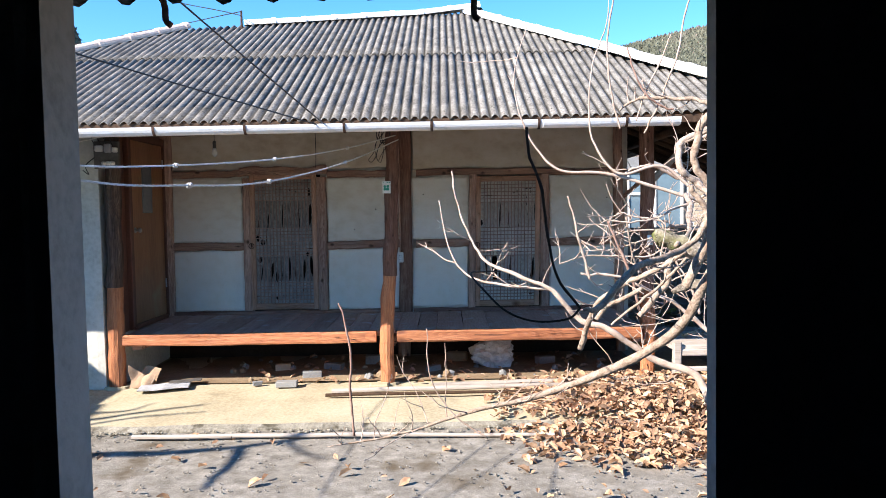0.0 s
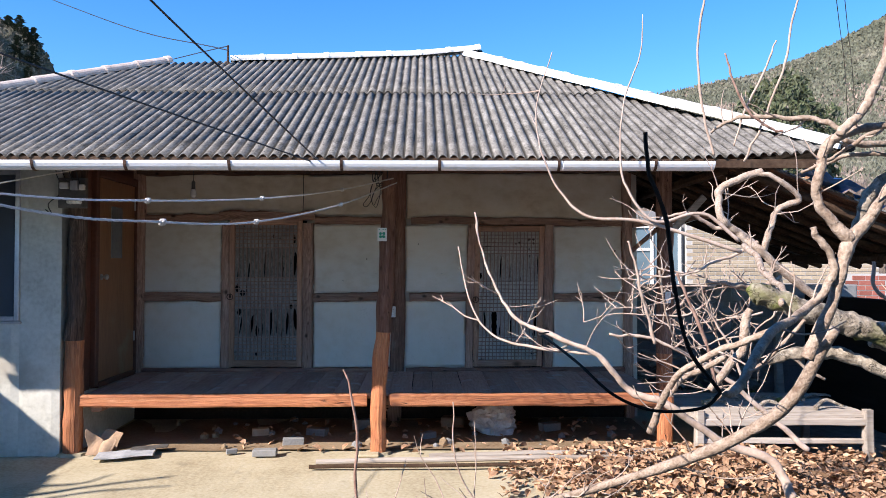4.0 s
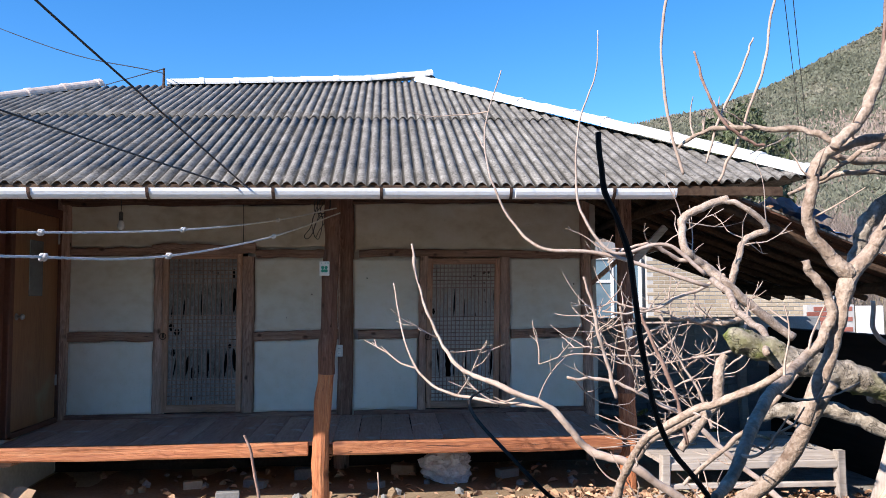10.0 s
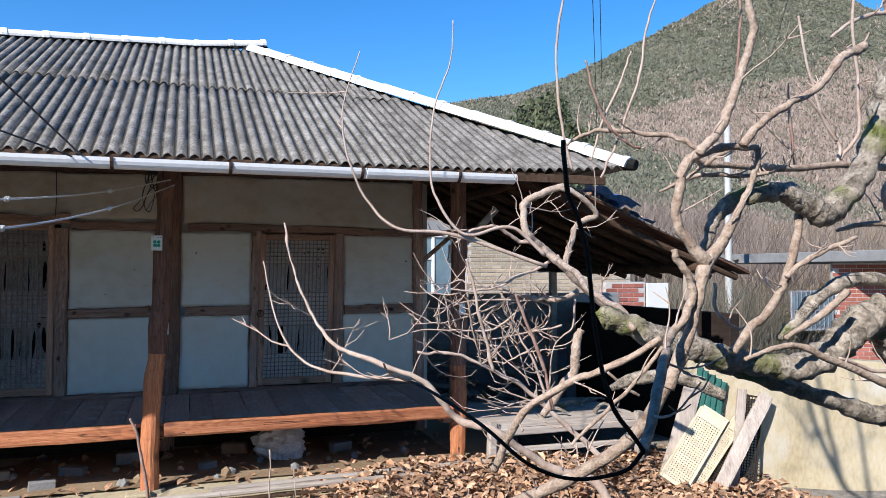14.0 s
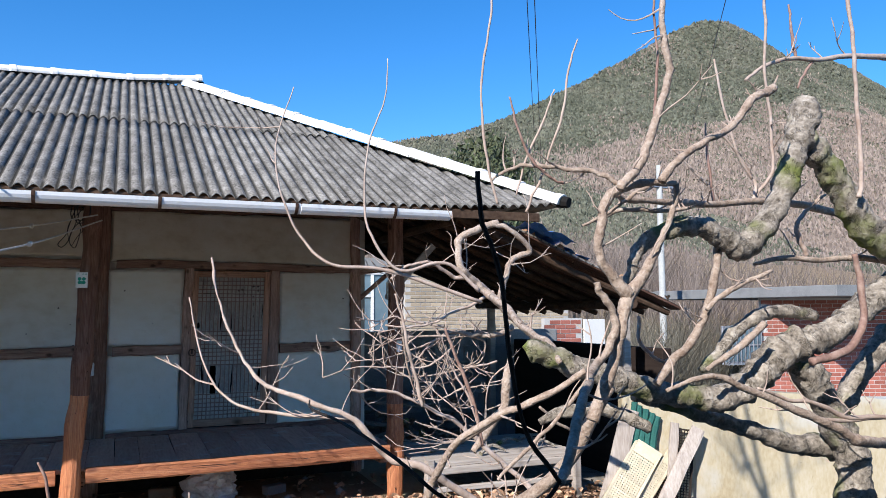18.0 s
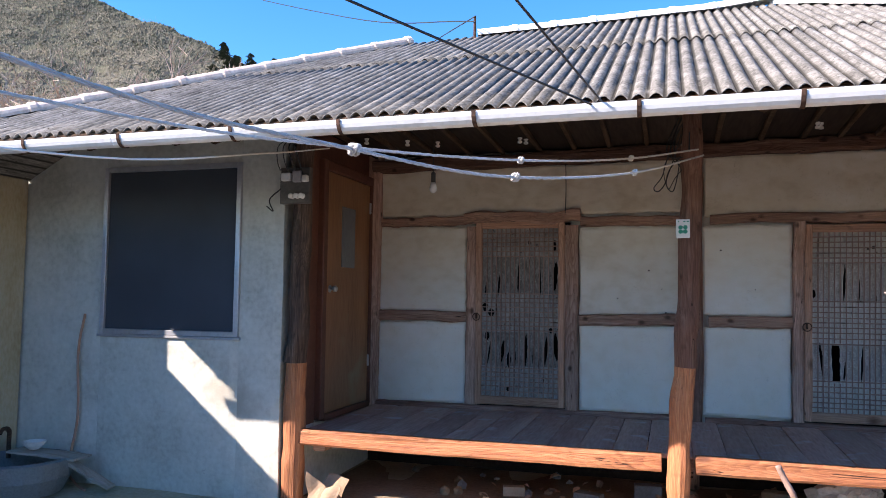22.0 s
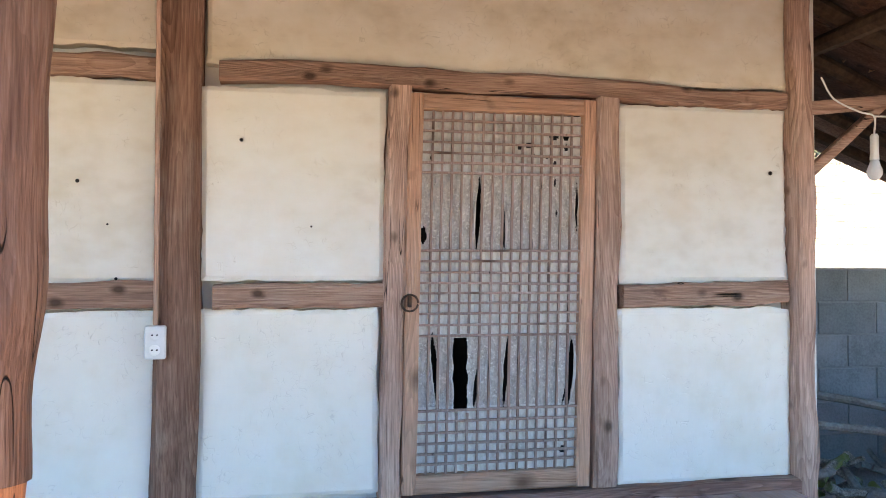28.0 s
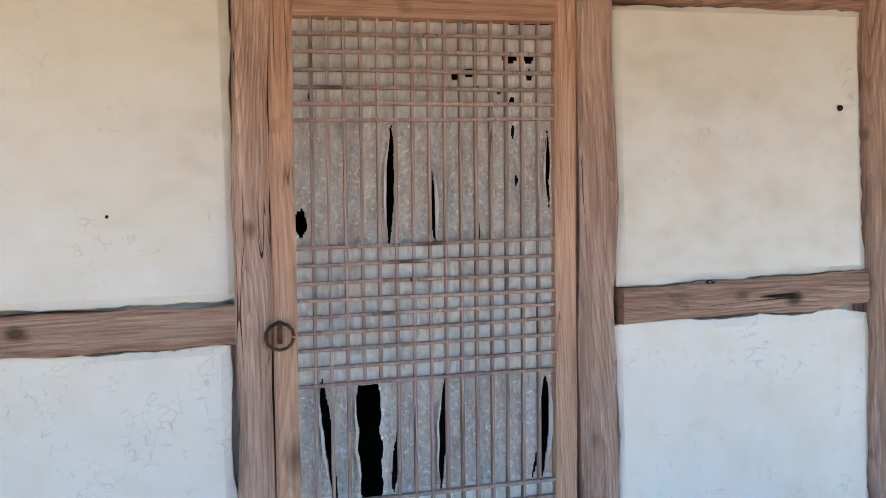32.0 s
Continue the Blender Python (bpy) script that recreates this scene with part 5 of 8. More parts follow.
crooked("limb", BARK_OLD, [(1.392, -5.57, 1.305, 0.0108), (1.422, -5.59, 1.325, 0.0161), (1.483, -5.61, 1.34, 0.0215), (1.576, -5.63, 1.344, 0.0226), (1.67, -5.65, 1.316, 0.0218), (1.742, -5.67, 1.275, 0.0164)], 0, 0.2)
crooked("limb", BARK_OLD, [(1.679, -5.67, 1.382, 0.0145), (1.768, -5.67, 1.363, 0.0184), (1.859, -5.67, 1.337, 0.0205), (2.001, -5.67, 1.291, 0.0247), (2.174, -5.67, 1.243, 0.0293), (2.355, -5.67, 1.185, 0.036), (2.549, -5.67, 1.161, 0.0452), (2.663, -5.67, 1.132, 0.0522)], 0, 0.2)
crooked("branch", BARK, [(2.456, -6.02, 1.224, 0.0197), (2.354, -6.02, 1.24, 0.0194), (2.255, -6.02, 1.256, 0.0191), (2.184, -6.02, 1.291, 0.0172), (2.069, -6.02, 1.335, 0.0143), (1.936, -6.02, 1.389, 0.0124), (1.808, -6.02, 1.434, 0.0113), (1.702, -6.02, 1.47, 0.0103), (1.625, -6.02, 1.467, 0.0086), (1.527, -6.02, 1.44, 0.0061)], 2, 0.15)
crooked("branch", TWIG, [(2.532, -5.97, 1.298, 0.0093), (2.426, -5.97, 1.311, 0.0091), (2.273, -5.97, 1.32, 0.0089), (2.153, -5.97, 1.365, 0.0079), (2.017, -5.97, 1.389, 0.0068), (1.902, -5.97, 1.425, 0.005)], 2, 0.15)
crooked("branch", TWIG, [(2.506, -5.97, 1.312, 0.0083), (2.348, -5.97, 1.309, 0.0081), (2.198, -5.97, 1.314, 0.007), (2.079, -5.97, 1.332, 0.0052)], 0, 0.2)
crooked("shoot", TWIG, [(2.434, -5.92, 2.84, 0.0068), (2.431, -5.92, 2.719, 0.0078), (2.442, -5.92, 2.6, 0.0078), (2.451, -5.92, 2.463, 0.0077), (2.455, -5.92, 2.286, 0.0087), (2.457, -5.92, 2.111, 0.0086), (2.44, -5.92, 2.033, 0.0095)], 0, 0.2)
crooked("branch", REDTWIG, [(2.402, -5.92, 1.841, 0.0104), (2.428, -5.92, 1.747, 0.0132), (2.433, -5.92, 1.634, 0.0141), (2.39, -5.92, 1.551, 0.0149), (2.307, -5.92, 1.511, 0.0156), (2.185, -5.92, 1.493, 0.0153)], 0, 0.2)
crooked("shoot", TWIG, [(2.32, -5.67, 2.928, 0.0052), (2.313, -5.67, 2.797, 0.0063), (2.314, -5.67, 2.669, 0.0062), (2.301, -5.67, 2.519, 0.0062), (2.318, -5.67, 2.373, 0.0062), (2.324, -5.67, 2.238, 0.0072), (2.317, -5.67, 2.148, 0.0072), (2.256, -5.67, 2.088, 0.0071), (2.219, -5.67, 2.031, 0.007)], 1, 0.1)
crooked("shoot", TWIG, [(2.066, -5.67, 2.541, 0.004), (2.088, -5.67, 2.411, 0.005), (2.122, -5.67, 2.309, 0.005), (2.157, -5.67, 2.21, 0.006), (2.206, -5.67, 2.153, 0.006), (2.233, -5.67, 2.093, 0.0071), (2.214, -5.67, 2.031, 0.007)], 1, 0.1)
crooked("shoot", TWIG, [(2.013, -5.72, 2.287, 0.0029), (2.051, -5.72, 2.247, 0.0039), (2.102, -5.72, 2.2, 0.0049), (2.167, -5.72, 2.109, 0.0059)], 0, 0.2)
crooked("shoot", TWIG, [(1.845, -5.67, 2.217, 0.0029), (1.903, -5.67, 2.175, 0.0039), (1.962, -5.67, 2.124, 0.0049), (2.016, -5.67, 2.088, 0.0049)], 0, 0.2)
crooked("shoot", REDTWIG, [(1.966, -5.72, 2.291, 0.0038), (1.975, -5.72, 2.219, 0.0048), (1.979, -5.72, 2.132, 0.0057), (1.991, -5.72, 2.017, 0.0057)], 0, 0.2)
crooked("branch", TWIG, [(2.306, -5.57, 2.523, 0.0064), (2.37, -5.57, 2.565, 0.0075), (2.441, -5.57, 2.605, 0.0087), (2.556, -5.57, 2.64, 0.01), (2.703, -5.57, 2.652, 0.0113), (2.865, -5.57, 2.687, 0.0127), (3.095, -5.57, 2.712, 0.0143), (3.353, -5.57, 2.731, 0.016)], 2, 0.2)
crooked("shoot", REDTWIG, [(2.574, -5.57, 2.645, 0.0078), (2.56, -5.57, 2.725, 0.0067), (2.555, -5.57, 2.793, 0.0056), (2.55, -5.57, 2.856, 0.0045)], 0, 0.2)
crooked("shoot", REDTWIG, [(2.678, -5.57, 2.649, 0.0068), (2.632, -5.57, 2.607, 0.0067), (2.599, -5.57, 2.562, 0.0056), (2.579, -5.57, 2.523, 0.0044)], 0, 0.2)
crooked("branch", BARK, [(2.114, -5.77, 1.806, 0.0066), (2.191, -5.77, 1.827, 0.0096), (2.295, -5.77, 1.833, 0.0117), (2.417, -5.77, 1.83, 0.0119), (2.587, -5.77, 1.844, 0.0133), (2.764, -5.77, 1.835, 0.0146)], 1, 0.2)
crooked("branch", TWIG, [(2.358, -5.77, 1.846, 0.0099), (2.333, -5.77, 1.889, 0.0098), (2.313, -5.77, 1.944, 0.0088), (2.344, -5.77, 1.985, 0.0079), (2.402, -5.77, 2.027, 0.006), (2.465, -5.77, 2.065, 0.004)], 1, 0.12)
crooked("branch", BARK, [(1.913, -5.82, 1.858, 0.0145), (1.892, -5.82, 1.763, 0.0153), (1.865, -5.82, 1.67, 0.0143), (1.831, -5.82, 1.612, 0.015), (1.772, -5.82, 1.543, 0.0157), (1.716, -5.82, 1.502, 0.0156), (1.654, -5.82, 1.436, 0.0154)], 1, 0.2)
crooked("branch", BARK, [(1.828, -5.85, 1.66, 0.0096), (1.917, -5.85, 1.716, 0.0098), (2.017, -5.85, 1.753, 0.0091), (2.106, -5.85, 1.783, 0.0074)], 2, 0.12)
crooked("branch", BARK, [(2.042, -5.87, 1.616, 0.0144), (1.969, -5.87, 1.56, 0.0133), (1.882, -5.87, 1.513, 0.0113), (1.802, -5.87, 1.476, 0.0077)], 0, 0.2)
crooked("branch", BARK, [(1.334, -5.92, 1.496, 0.0093), (1.274, -5.868, 1.441, 0.0109), (1.214, -5.815, 1.401, 0.0118), (1.161, -5.762, 1.37, 0.012), (1.115, -5.71, 1.329, 0.0121), (1.071, -5.658, 1.285, 0.0123), (1.05, -5.605, 1.226, 0.0125), (1.036, -5.552, 1.155, 0.0135), (1.02, -5.5, 1.062, 0.0146)], 2, 0.15)
crooked("branch", BARK, [(1.341, -5.92, 1.47, 0.0062), (1.285, -5.92, 1.412, 0.0069), (1.24, -5.92, 1.369, 0.0068), (1.178, -5.92, 1.317, 0.0067), (1.118, -5.92, 1.271, 0.0059), (1.06, -5.92, 1.226, 0.0051)], 1, 0.2)
crooked("branch", BARK, [(1.345, -5.77, 1.51, 0.0099), (1.483, -5.496, 1.546, 0.0123), (1.577, -5.222, 1.57, 0.0137), (1.656, -4.948, 1.612, 0.0151), (1.759, -4.674, 1.671, 0.0165), (1.818, -4.4, 1.727, 0.0165)], 3, 0.14)
crooked("branch", BARK, [(1.527, -5.14, 1.456, 0.015), (1.507, -5.14, 1.417, 0.0202), (1.502, -5.14, 1.358, 0.0212), (1.491, -5.14, 1.296, 0.0201), (1.453, -5.14, 1.257, 0.0189), (1.41, -5.14, 1.198, 0.0167), (1.363, -5.14, 1.144, 0.0145)], 1, 0.1, "knobby upright spur")
crooked("branch", TWIG, [(1.004, -5.3, 1.718, 0.0047), (1.028, -5.3, 1.633, 0.0057), (1.048, -5.3, 1.529, 0.0066), (1.074, -5.3, 1.444, 0.0066), (1.1, -5.3, 1.34, 0.0076)], 2, 0.15)
crooked("branch", REDTWIG, [(1.18, -5.3, 1.599, 0.0058), (1.222, -5.3, 1.505, 0.0068), (1.272, -5.3, 1.388, 0.0078), (1.306, -5.3, 1.28, 0.0078), (1.324, -5.3, 1.193, 0.0078)], 1, 0.12)
crooked("branch", BARK, [(1.999, -4.8, 1.136, 0.0075), (1.927, -4.8, 1.17, 0.0086), (1.843, -4.8, 1.243, 0.0061)], 0, 0.2)
crooked("branch", BARK, [(1.293, -5.47, 1.309, 0.011), (1.191, -5.47, 1.262, 0.0117), (1.132, -5.47, 1.231, 0.0125), (1.093, -5.47, 1.181, 0.0124)], 2, 0.2)
crooked("branch", TWIG, [(1.632, -5.77, 1.64, 0.0061), (1.634, -5.77, 1.57, 0.007), (1.671, -5.77, 1.521, 0.007), (1.725, -5.77, 1.498, 0.0062)], 1, 0.1)
# unseen boughs added above the view, to throw branch shade on the garden wall
crooked("bough", BARK, [(1.50, -5.99, 2.62, 0.012), (1.30, -5.92, 2.98, 0.026), (1.02, -5.85, 3.35, 0.028), (0.88, -5.75, 3.75, 0.024), (0.80, -5.7, 4.15, 0.016), (0.9, -5.65, 4.6, 0.008)], 8, 0.6)
crooked("bough", BARK, [(1.02, -5.85, 3.35, 0.024), (1.22, -5.6, 3.55, 0.020), (1.35, -5.4, 3.9, 0.014), (1.40, -5.25, 4.3, 0.006)], 8, 0.55)
crooked("bough", BARK, [(0.88, -5.75, 3.75, 0.018), (0.62, -5.9, 3.85, 0.014), (0.40, -6.0, 4.05, 0.010), (0.2, -6.0, 4.4, 0.005)], 8, 0.55)
crooked("bough", BARK, [(1.30, -5.92, 2.98, 0.018), (1.5, -5.7, 3.2, 0.016), (1.7, -5.5, 3.45, 0.012), (1.8, -5.35, 3.9, 0.006)], 6, 0.5)
crooked("bough", BARK, [(1.47, -5.84, 1.44, 0.021), (1.39, -5.72, 1.2, 0.0225), (1.27, -5.6, 1.06, 0.0225), (1.1, -5.46, 0.94, 0.021), (0.87, -5.32, 0.82, 0.016), (0.54, -5.3, 0.74, 0.010), (0.28, -5.3, 0.66, 0.007), (0.08, -5.3, 0.62, 0.006), (-0.1, -5.32, 0.60, 0.003)], 12, 0.32, "long drooping bough")
limb("branch", [(1.735, -5.04, 0.694), (1.676, -4.99, 0.825), (1.481, -4.94, 0.904), (1.255, -4.94, 1.054), (1.113, -4.89, 1.107), (0.988, -4.89, 1.245), (0.823, -4.84, 1.321), (0.669, -4.74, 1.386), (0.579, -4.64, 1.522), (0.517, -4.59, 1.706), (0.491, -4.54, 1.876)], 0.0273, 0.0050, TWIG, 16.0, twigs=2, length=0.25, wob=0.006)
limb("branch", [(0.988, -4.89, 1.257), (0.768, -4.74, 1.262), (0.567, -4.64, 1.314), (0.467, -4.54, 1.463), (0.417, -4.44, 1.718)], 0.0110, 0.0037, TWIG, 17.0, 7, twigs=1, length=0.25, wob=0.005)
crooked("shoot", REDTWIG, [(0.02, -5.3, 0.64, 0.0062), (0.005, -5.3, 0.86, 0.006), (0.012, -5.3, 1.02, 0.0058), (-0.004, -5.3, 1.13, 0.0052), (-0.022, -5.3, 1.21, 0.0046), (-0.038, -5.3, 1.25, 0.004)])
limb("shoot", [(0.63, -5.3, 0.62), (0.47, -5.3, 0.74), (0.37, -5.3, 0.91), (0.36, -5.3, 1.13)], 0.006, 0.003, TWIG, 31.0, 6, 0.05, 0.005)
# its far boughs, between the trunk and the porch, with a fan of pale twigs
limb("branch", [(2.585, -3.52, 0.52), (2.38, -3.48, 0.689), (2.111, -3.48, 0.938), (1.919, -3.48, 1.053), (1.631, -3.48, 1.187), (1.382, -3.48, 1.207)], 0.0249, 0.0097, TWIG, 18.0, twigs=6, length=0.58)
limb("shoot", [(2.083, -3.72, 1.771), (1.887, -3.68, 1.935), (1.617, -3.64, 1.89), (1.475, -3.6, 2.067), (1.436, -3.56, 2.239), (1.456, -3.56, 2.614), (1.554, -3.56, 2.89), (1.574, -3.56, 3.146)], 0.0159, 0.0043, TWIG, 20.0, 7, 0.05, 0.004, twigs=0, length=0.40)
limb("shoot", [(2.114, -3.68, 1.708), (1.575, -3.6, 1.887), (1.239, -3.56, 1.924), (1.094, -3.48, 2.07), (0.979, -3.48, 2.301), (0.94, -3.48, 2.588), (1.037, -3.48, 2.934)], 0.0169, 0.0042, TWIG, 21.0, 7, 0.05, 0.004, twigs=1, length=0.43)
limb("branch", [(2.526, -3.3, 1.554), (2.435, -3.3, 1.508), (2.255, -3.3, 1.508), (2.052, -3.3, 1.531)], 0.0260, 0.0179, BARK, 70.0, 8, 0.15, twigs=3, length=0.27)
limb("branch", [(2.328, -3.49, 2.213), (2.163, -3.466, 2.148), (2.078, -3.442, 2.079), (2.078, -3.478, 1.92), (2.204, -3.454, 1.819), (2.323, -3.49, 1.712), (2.492, -3.466, 1.572), (2.709, -3.442, 1.416)], 0.0308, 0.0357, BARK, 80.0, 8, 0.10, 0.008, twigs=3, length=0.36)
limb("branch", [(2.283, -3.486, 2.212), (2.41, -3.522, 2.154), (2.554, -3.498, 2.034), (2.434, -3.474, 1.981), (2.361, -3.51, 1.852), (2.333, -3.486, 1.719)], 0.0214, 0.0263, BARK, 81.0, 8, 0.10, 0.008, twigs=3, length=0.37)
limb("branch", [(2.356, -3.346, 1.752), (2.22, -3.382, 1.849), (2.074, -3.358, 1.874), (1.909, -3.394, 1.957), (1.769, -3.37, 1.931), (1.667, -3.346, 1.851)], 0.0218, 0.0078, TWIG, 83.0, 8, 0.10, 0.008, twigs=4, length=0.35)
limb("branch", [(2.332, -3.41, 1.779), (2.217, -3.386, 1.708), (2.044, -3.422, 1.651), (1.942, -3.398, 1.59), (1.744, -3.434, 1.562), (1.612, -3.41, 1.574)], 0.0158, 0.0063, TWIG, 84.0, 8, 0.10, 0.008, twigs=4, length=0.35)
limb("branch", [(2.229, -3.424, 0.911), (2.166, -3.4, 1.107), (2.062, -3.376, 1.298), (1.972, -3.412, 1.502)], 0.0140, 0.0047, TWIG, 85.0, 8, 0.10, 0.008, twigs=1, length=0.34)
Y = -3.3
FAN = [[(2.11, 1.5), (1.76, 1.49), (1.56, 1.4)],
       [(2.07, 1.49), (1.86, 1.41), (1.68, 1.36), (1.48, 1.35)],
       [(2.04, 1.42), (1.9, 1.32), (1.68, 1.32), (1.44, 1.32), (1.27, 1.27)],
       [(2.41, 1.33), (2.25, 1.3), (2.04, 1.26), (1.83, 1.25), (1.68, 1.3)],
       [(2.25, 1.29), (2.14, 1.21), (1.9, 1.17)],
       [(2.14, 1.19), (2.07, 1.15), (1.98, 1.1)],
       [(2.04, 1.56), (1.8, 1.6), (1.71, 1.62), (1.56, 1.54)],
       [(2.02, 1.55), (2.11, 1.32), (2.18, 1.14), (2.26, 0.93)],
       [(1.72, 1.6), (1.76, 1.38), (1.81, 1.22), (1.86, 1.09)],
       [(2.18, 1.51), (2.34, 1.45), (2.32, 1.33), (2.21, 1.29)],
       [(1.9, 1.37), (2.0, 1.44), (2.18, 1.48), (2.37, 1.51)],
       [(2.46, 1.5), (2.45, 1.32), (2.34, 1.2), (2.32, 0.93)]]
for k, line in enumerate(FAN):
    limb("shoot", [(x, Y + 0.10 * math.sin(k * 2.1) + 0.03 * n, z) for n, (x, z) in enumerate(line)], 0.0104, 0.0041, TWIG if k not in (7, 8) else BARK, 50.0 + k, 6, 0.10, 0.006, twigs=4, length=0.25)
for pts, count, length, r, seed in TWIGGY:
    part("twig_spray", twig_mesh(pts, round(count * 1.8), length, r, int(seed * 7)), TWIG, tree)["kind"] = "stuff"
settle(tree)

# the near-black of STICK holds the eaves' shade on this branch
stick = thing("hanging_branch", "dead branch and looped hose, coloured near-black for the shade of the shed eaves", "branch", at=(0.7, -6.6, 1.9))
part("stick", tube([(0.682, -6.6, 1.885), (0.69, -6.6, 1.80), (0.723, -6.6, 1.71), (0.739, -6.6, 1.58), (0.761, -6.6, 1.47), (0.827, -6.6, 1.38)], 0.0042, 0.0040, 7, 5, 0.003, 3, knots=0.15), STICK, stick)
part("hose", tube([(0.827, -6.6, 1.38), (0.79, -6.6, 1.35), (0.699, -6.6, 1.345), (0.619, -6.6, 1.375), (0.56, -6.55, 1.43), (0.53, -6.35, 1.46), (0.58, -5.9, 1.43), (0.69, -5.41, 1.392)], 0.0036, 0.0028, 6, 5), STICK, stick)
settle(stick)

# ---- fallen leaves ----
def leaves(name, count, where, label, seed):
    rnd = random.Random(seed)
    verts, faces = [], []
    for _ in range(count):
        x, y, z = where(rnd)
        s, a = rnd.uniform(0.018, 0.050), rnd.uniform(0, 6.3)
        m = Matrix.Translation((x, y, z)) @ Euler((rnd.uniform(-0.7, 0.7), rnd.uniform(-0.7, 0.7), a)).to_matrix().to_4x4()
        c = rnd.uniform(0.1, 0.7) * s
        k = len(verts)
        for p in ((0, -s, 0), (0.55 * s, -0.3 * s, c), (0.45 * s, 0.5 * s, c * 0.7), (0, s * 1.1, -c * 0.3), (-0.45 * s, 0.5 * s, c * 0.8), (-0.55 * s, -0.3 * s, c * 0.9), (0, 0, 0)):
            verts.append(m @ Vector(p))
        faces += [(k, k + 1, k + 6), (k + 1, k + 2, k + 6), (k + 2, k + 3, k + 6), (k + 3, k + 4, k + 6), (k + 4, k + 5, k + 6), (k + 5, k, k + 6)]
    me = bpy.data.meshes.new(name)
    me.from_pydata([tuple(v) for v in verts], [], faces)
    me.materials.append(LITTER)
    return tagged(new(name, me), label, "leaves", kind="stuff")


LITTER = material("leaf_litter", [(0.25, 0.125, 0.075), (0.46, 0.285, 0.175), (0.66, 0.48, 0.335)], 9, 0.85, 0.2, 50, vary=0.0)
t = LITTER.node_tree
geo = t.nodes.new("ShaderNodeNewGeometry")
rng = t.nodes.new("ShaderNodeMapRange")
rng.inputs["To Min"].default_value, rng.inputs["To Max"].default_value = 0.45, 1.35
t.links.new(geo.outputs["Random Per Island"], rng.inputs["Value"])
t.links.new(rng.outputs[0], [n for n in t.nodes if n.type == "HUE_SAT"][0].inputs["Value"])


def pile(rnd):
    while True:
        x, y = rnd.uniform(0.3, 4.6), rnd.uniform(-5.6, -1.45)
        if rnd.random() < min(1, max(0, (x - 0.75 + 0.35 * noise.noise(Vector((x * 1.5, y * 1.5, 3)))) / 1.1)) * (0.35 if x > 4 and y > -2.3 else 1) * min(1, max(0.02, (y + 3.9 + 0.4 * max(0, x - 2.0)) / 0.6)):
            base = YARD_Z if y < SLAB_Y else (0.0 if x < 3.2 else YARD_Z)
            return x, y, base + 0.012 + rnd.random() ** 2 * 0.10 * min(1, max(0, x - 0.9))


leaves("fallen_leaves", 10500, pile, "dry brown leaves heaped on the yard", 3)
leaves("scattered_leaves", 160, lambda r: (r.uniform(-1.5, 2.6), r.uniform(-1.5, -0.1), 0.015 + r.random() * 0.03), "dry leaves blown under the porch deck", 4)
leaves("stray_leaves", 90, lambda r: (r.uniform(-2.6, 1.2), r.uniform(-6.8, -2.8), YARD_Z + 0.02 + r.random() * 0.015), "stray dry leaves and scraps over the yard", 5)


def chips(name, count, place, size, mat, label, seed):
    """Small uneven stones strewn about, joined."""
    rnd = random.Random(seed)
    verts, faces = [], []
    for _ in range(count):
        x, y, z = place(rnd)
        r = size * rnd.uniform(0.4, 1.4)
        k = len(verts)
        for q in ((1, 0, 0), (0.2, 1, 0), (-1, 0.3, 0), (-0.2, -0.9, 0), (0, 0, 0.8), (0, 0, -0.6)):
            verts.append((x + q[0] * r * rnd.uniform(0.6, 1.2), y + q[1] * r * rnd.uniform(0.6, 1.2), z + q[2] * r * 0.7))
        for i in range(4):
            faces += [(k + i, k + (i + 1) % 4, k + 4), (k + (i + 1) % 4, k + i, k + 5)]
    me = bpy.data.meshes.new(name)
    me.from_pydata(verts, [], faces)
    me.materials.append(mat)
    return tagged(new(name, me), label, "gravel", kind="stuff")


chips("yard_gravel", 2600, lambda r: (r.uniform(-4, 3.2), r.uniform(-7.0, -2.8), YARD_Z + 0.012), 0.012, YARD, "loose grit on the yard", 6)
chips("step_rubble", 420, lambda r: (r.uniform(-4, 2.4), SLAB_Y - 0.03 - r.random() ** 2 * 0.14, YARD_Z + 0.015), 0.018, KERB, "crumbled concrete along the foot of the step", 7)

# ---- bare tree outside the boundary wall, whose shade falls on the yard ----
shade_tree = thing("bare_tree", "crooked leafless tree outside the boundary wall", "tree", at=(-6.0, -6.4, YARD_Z))
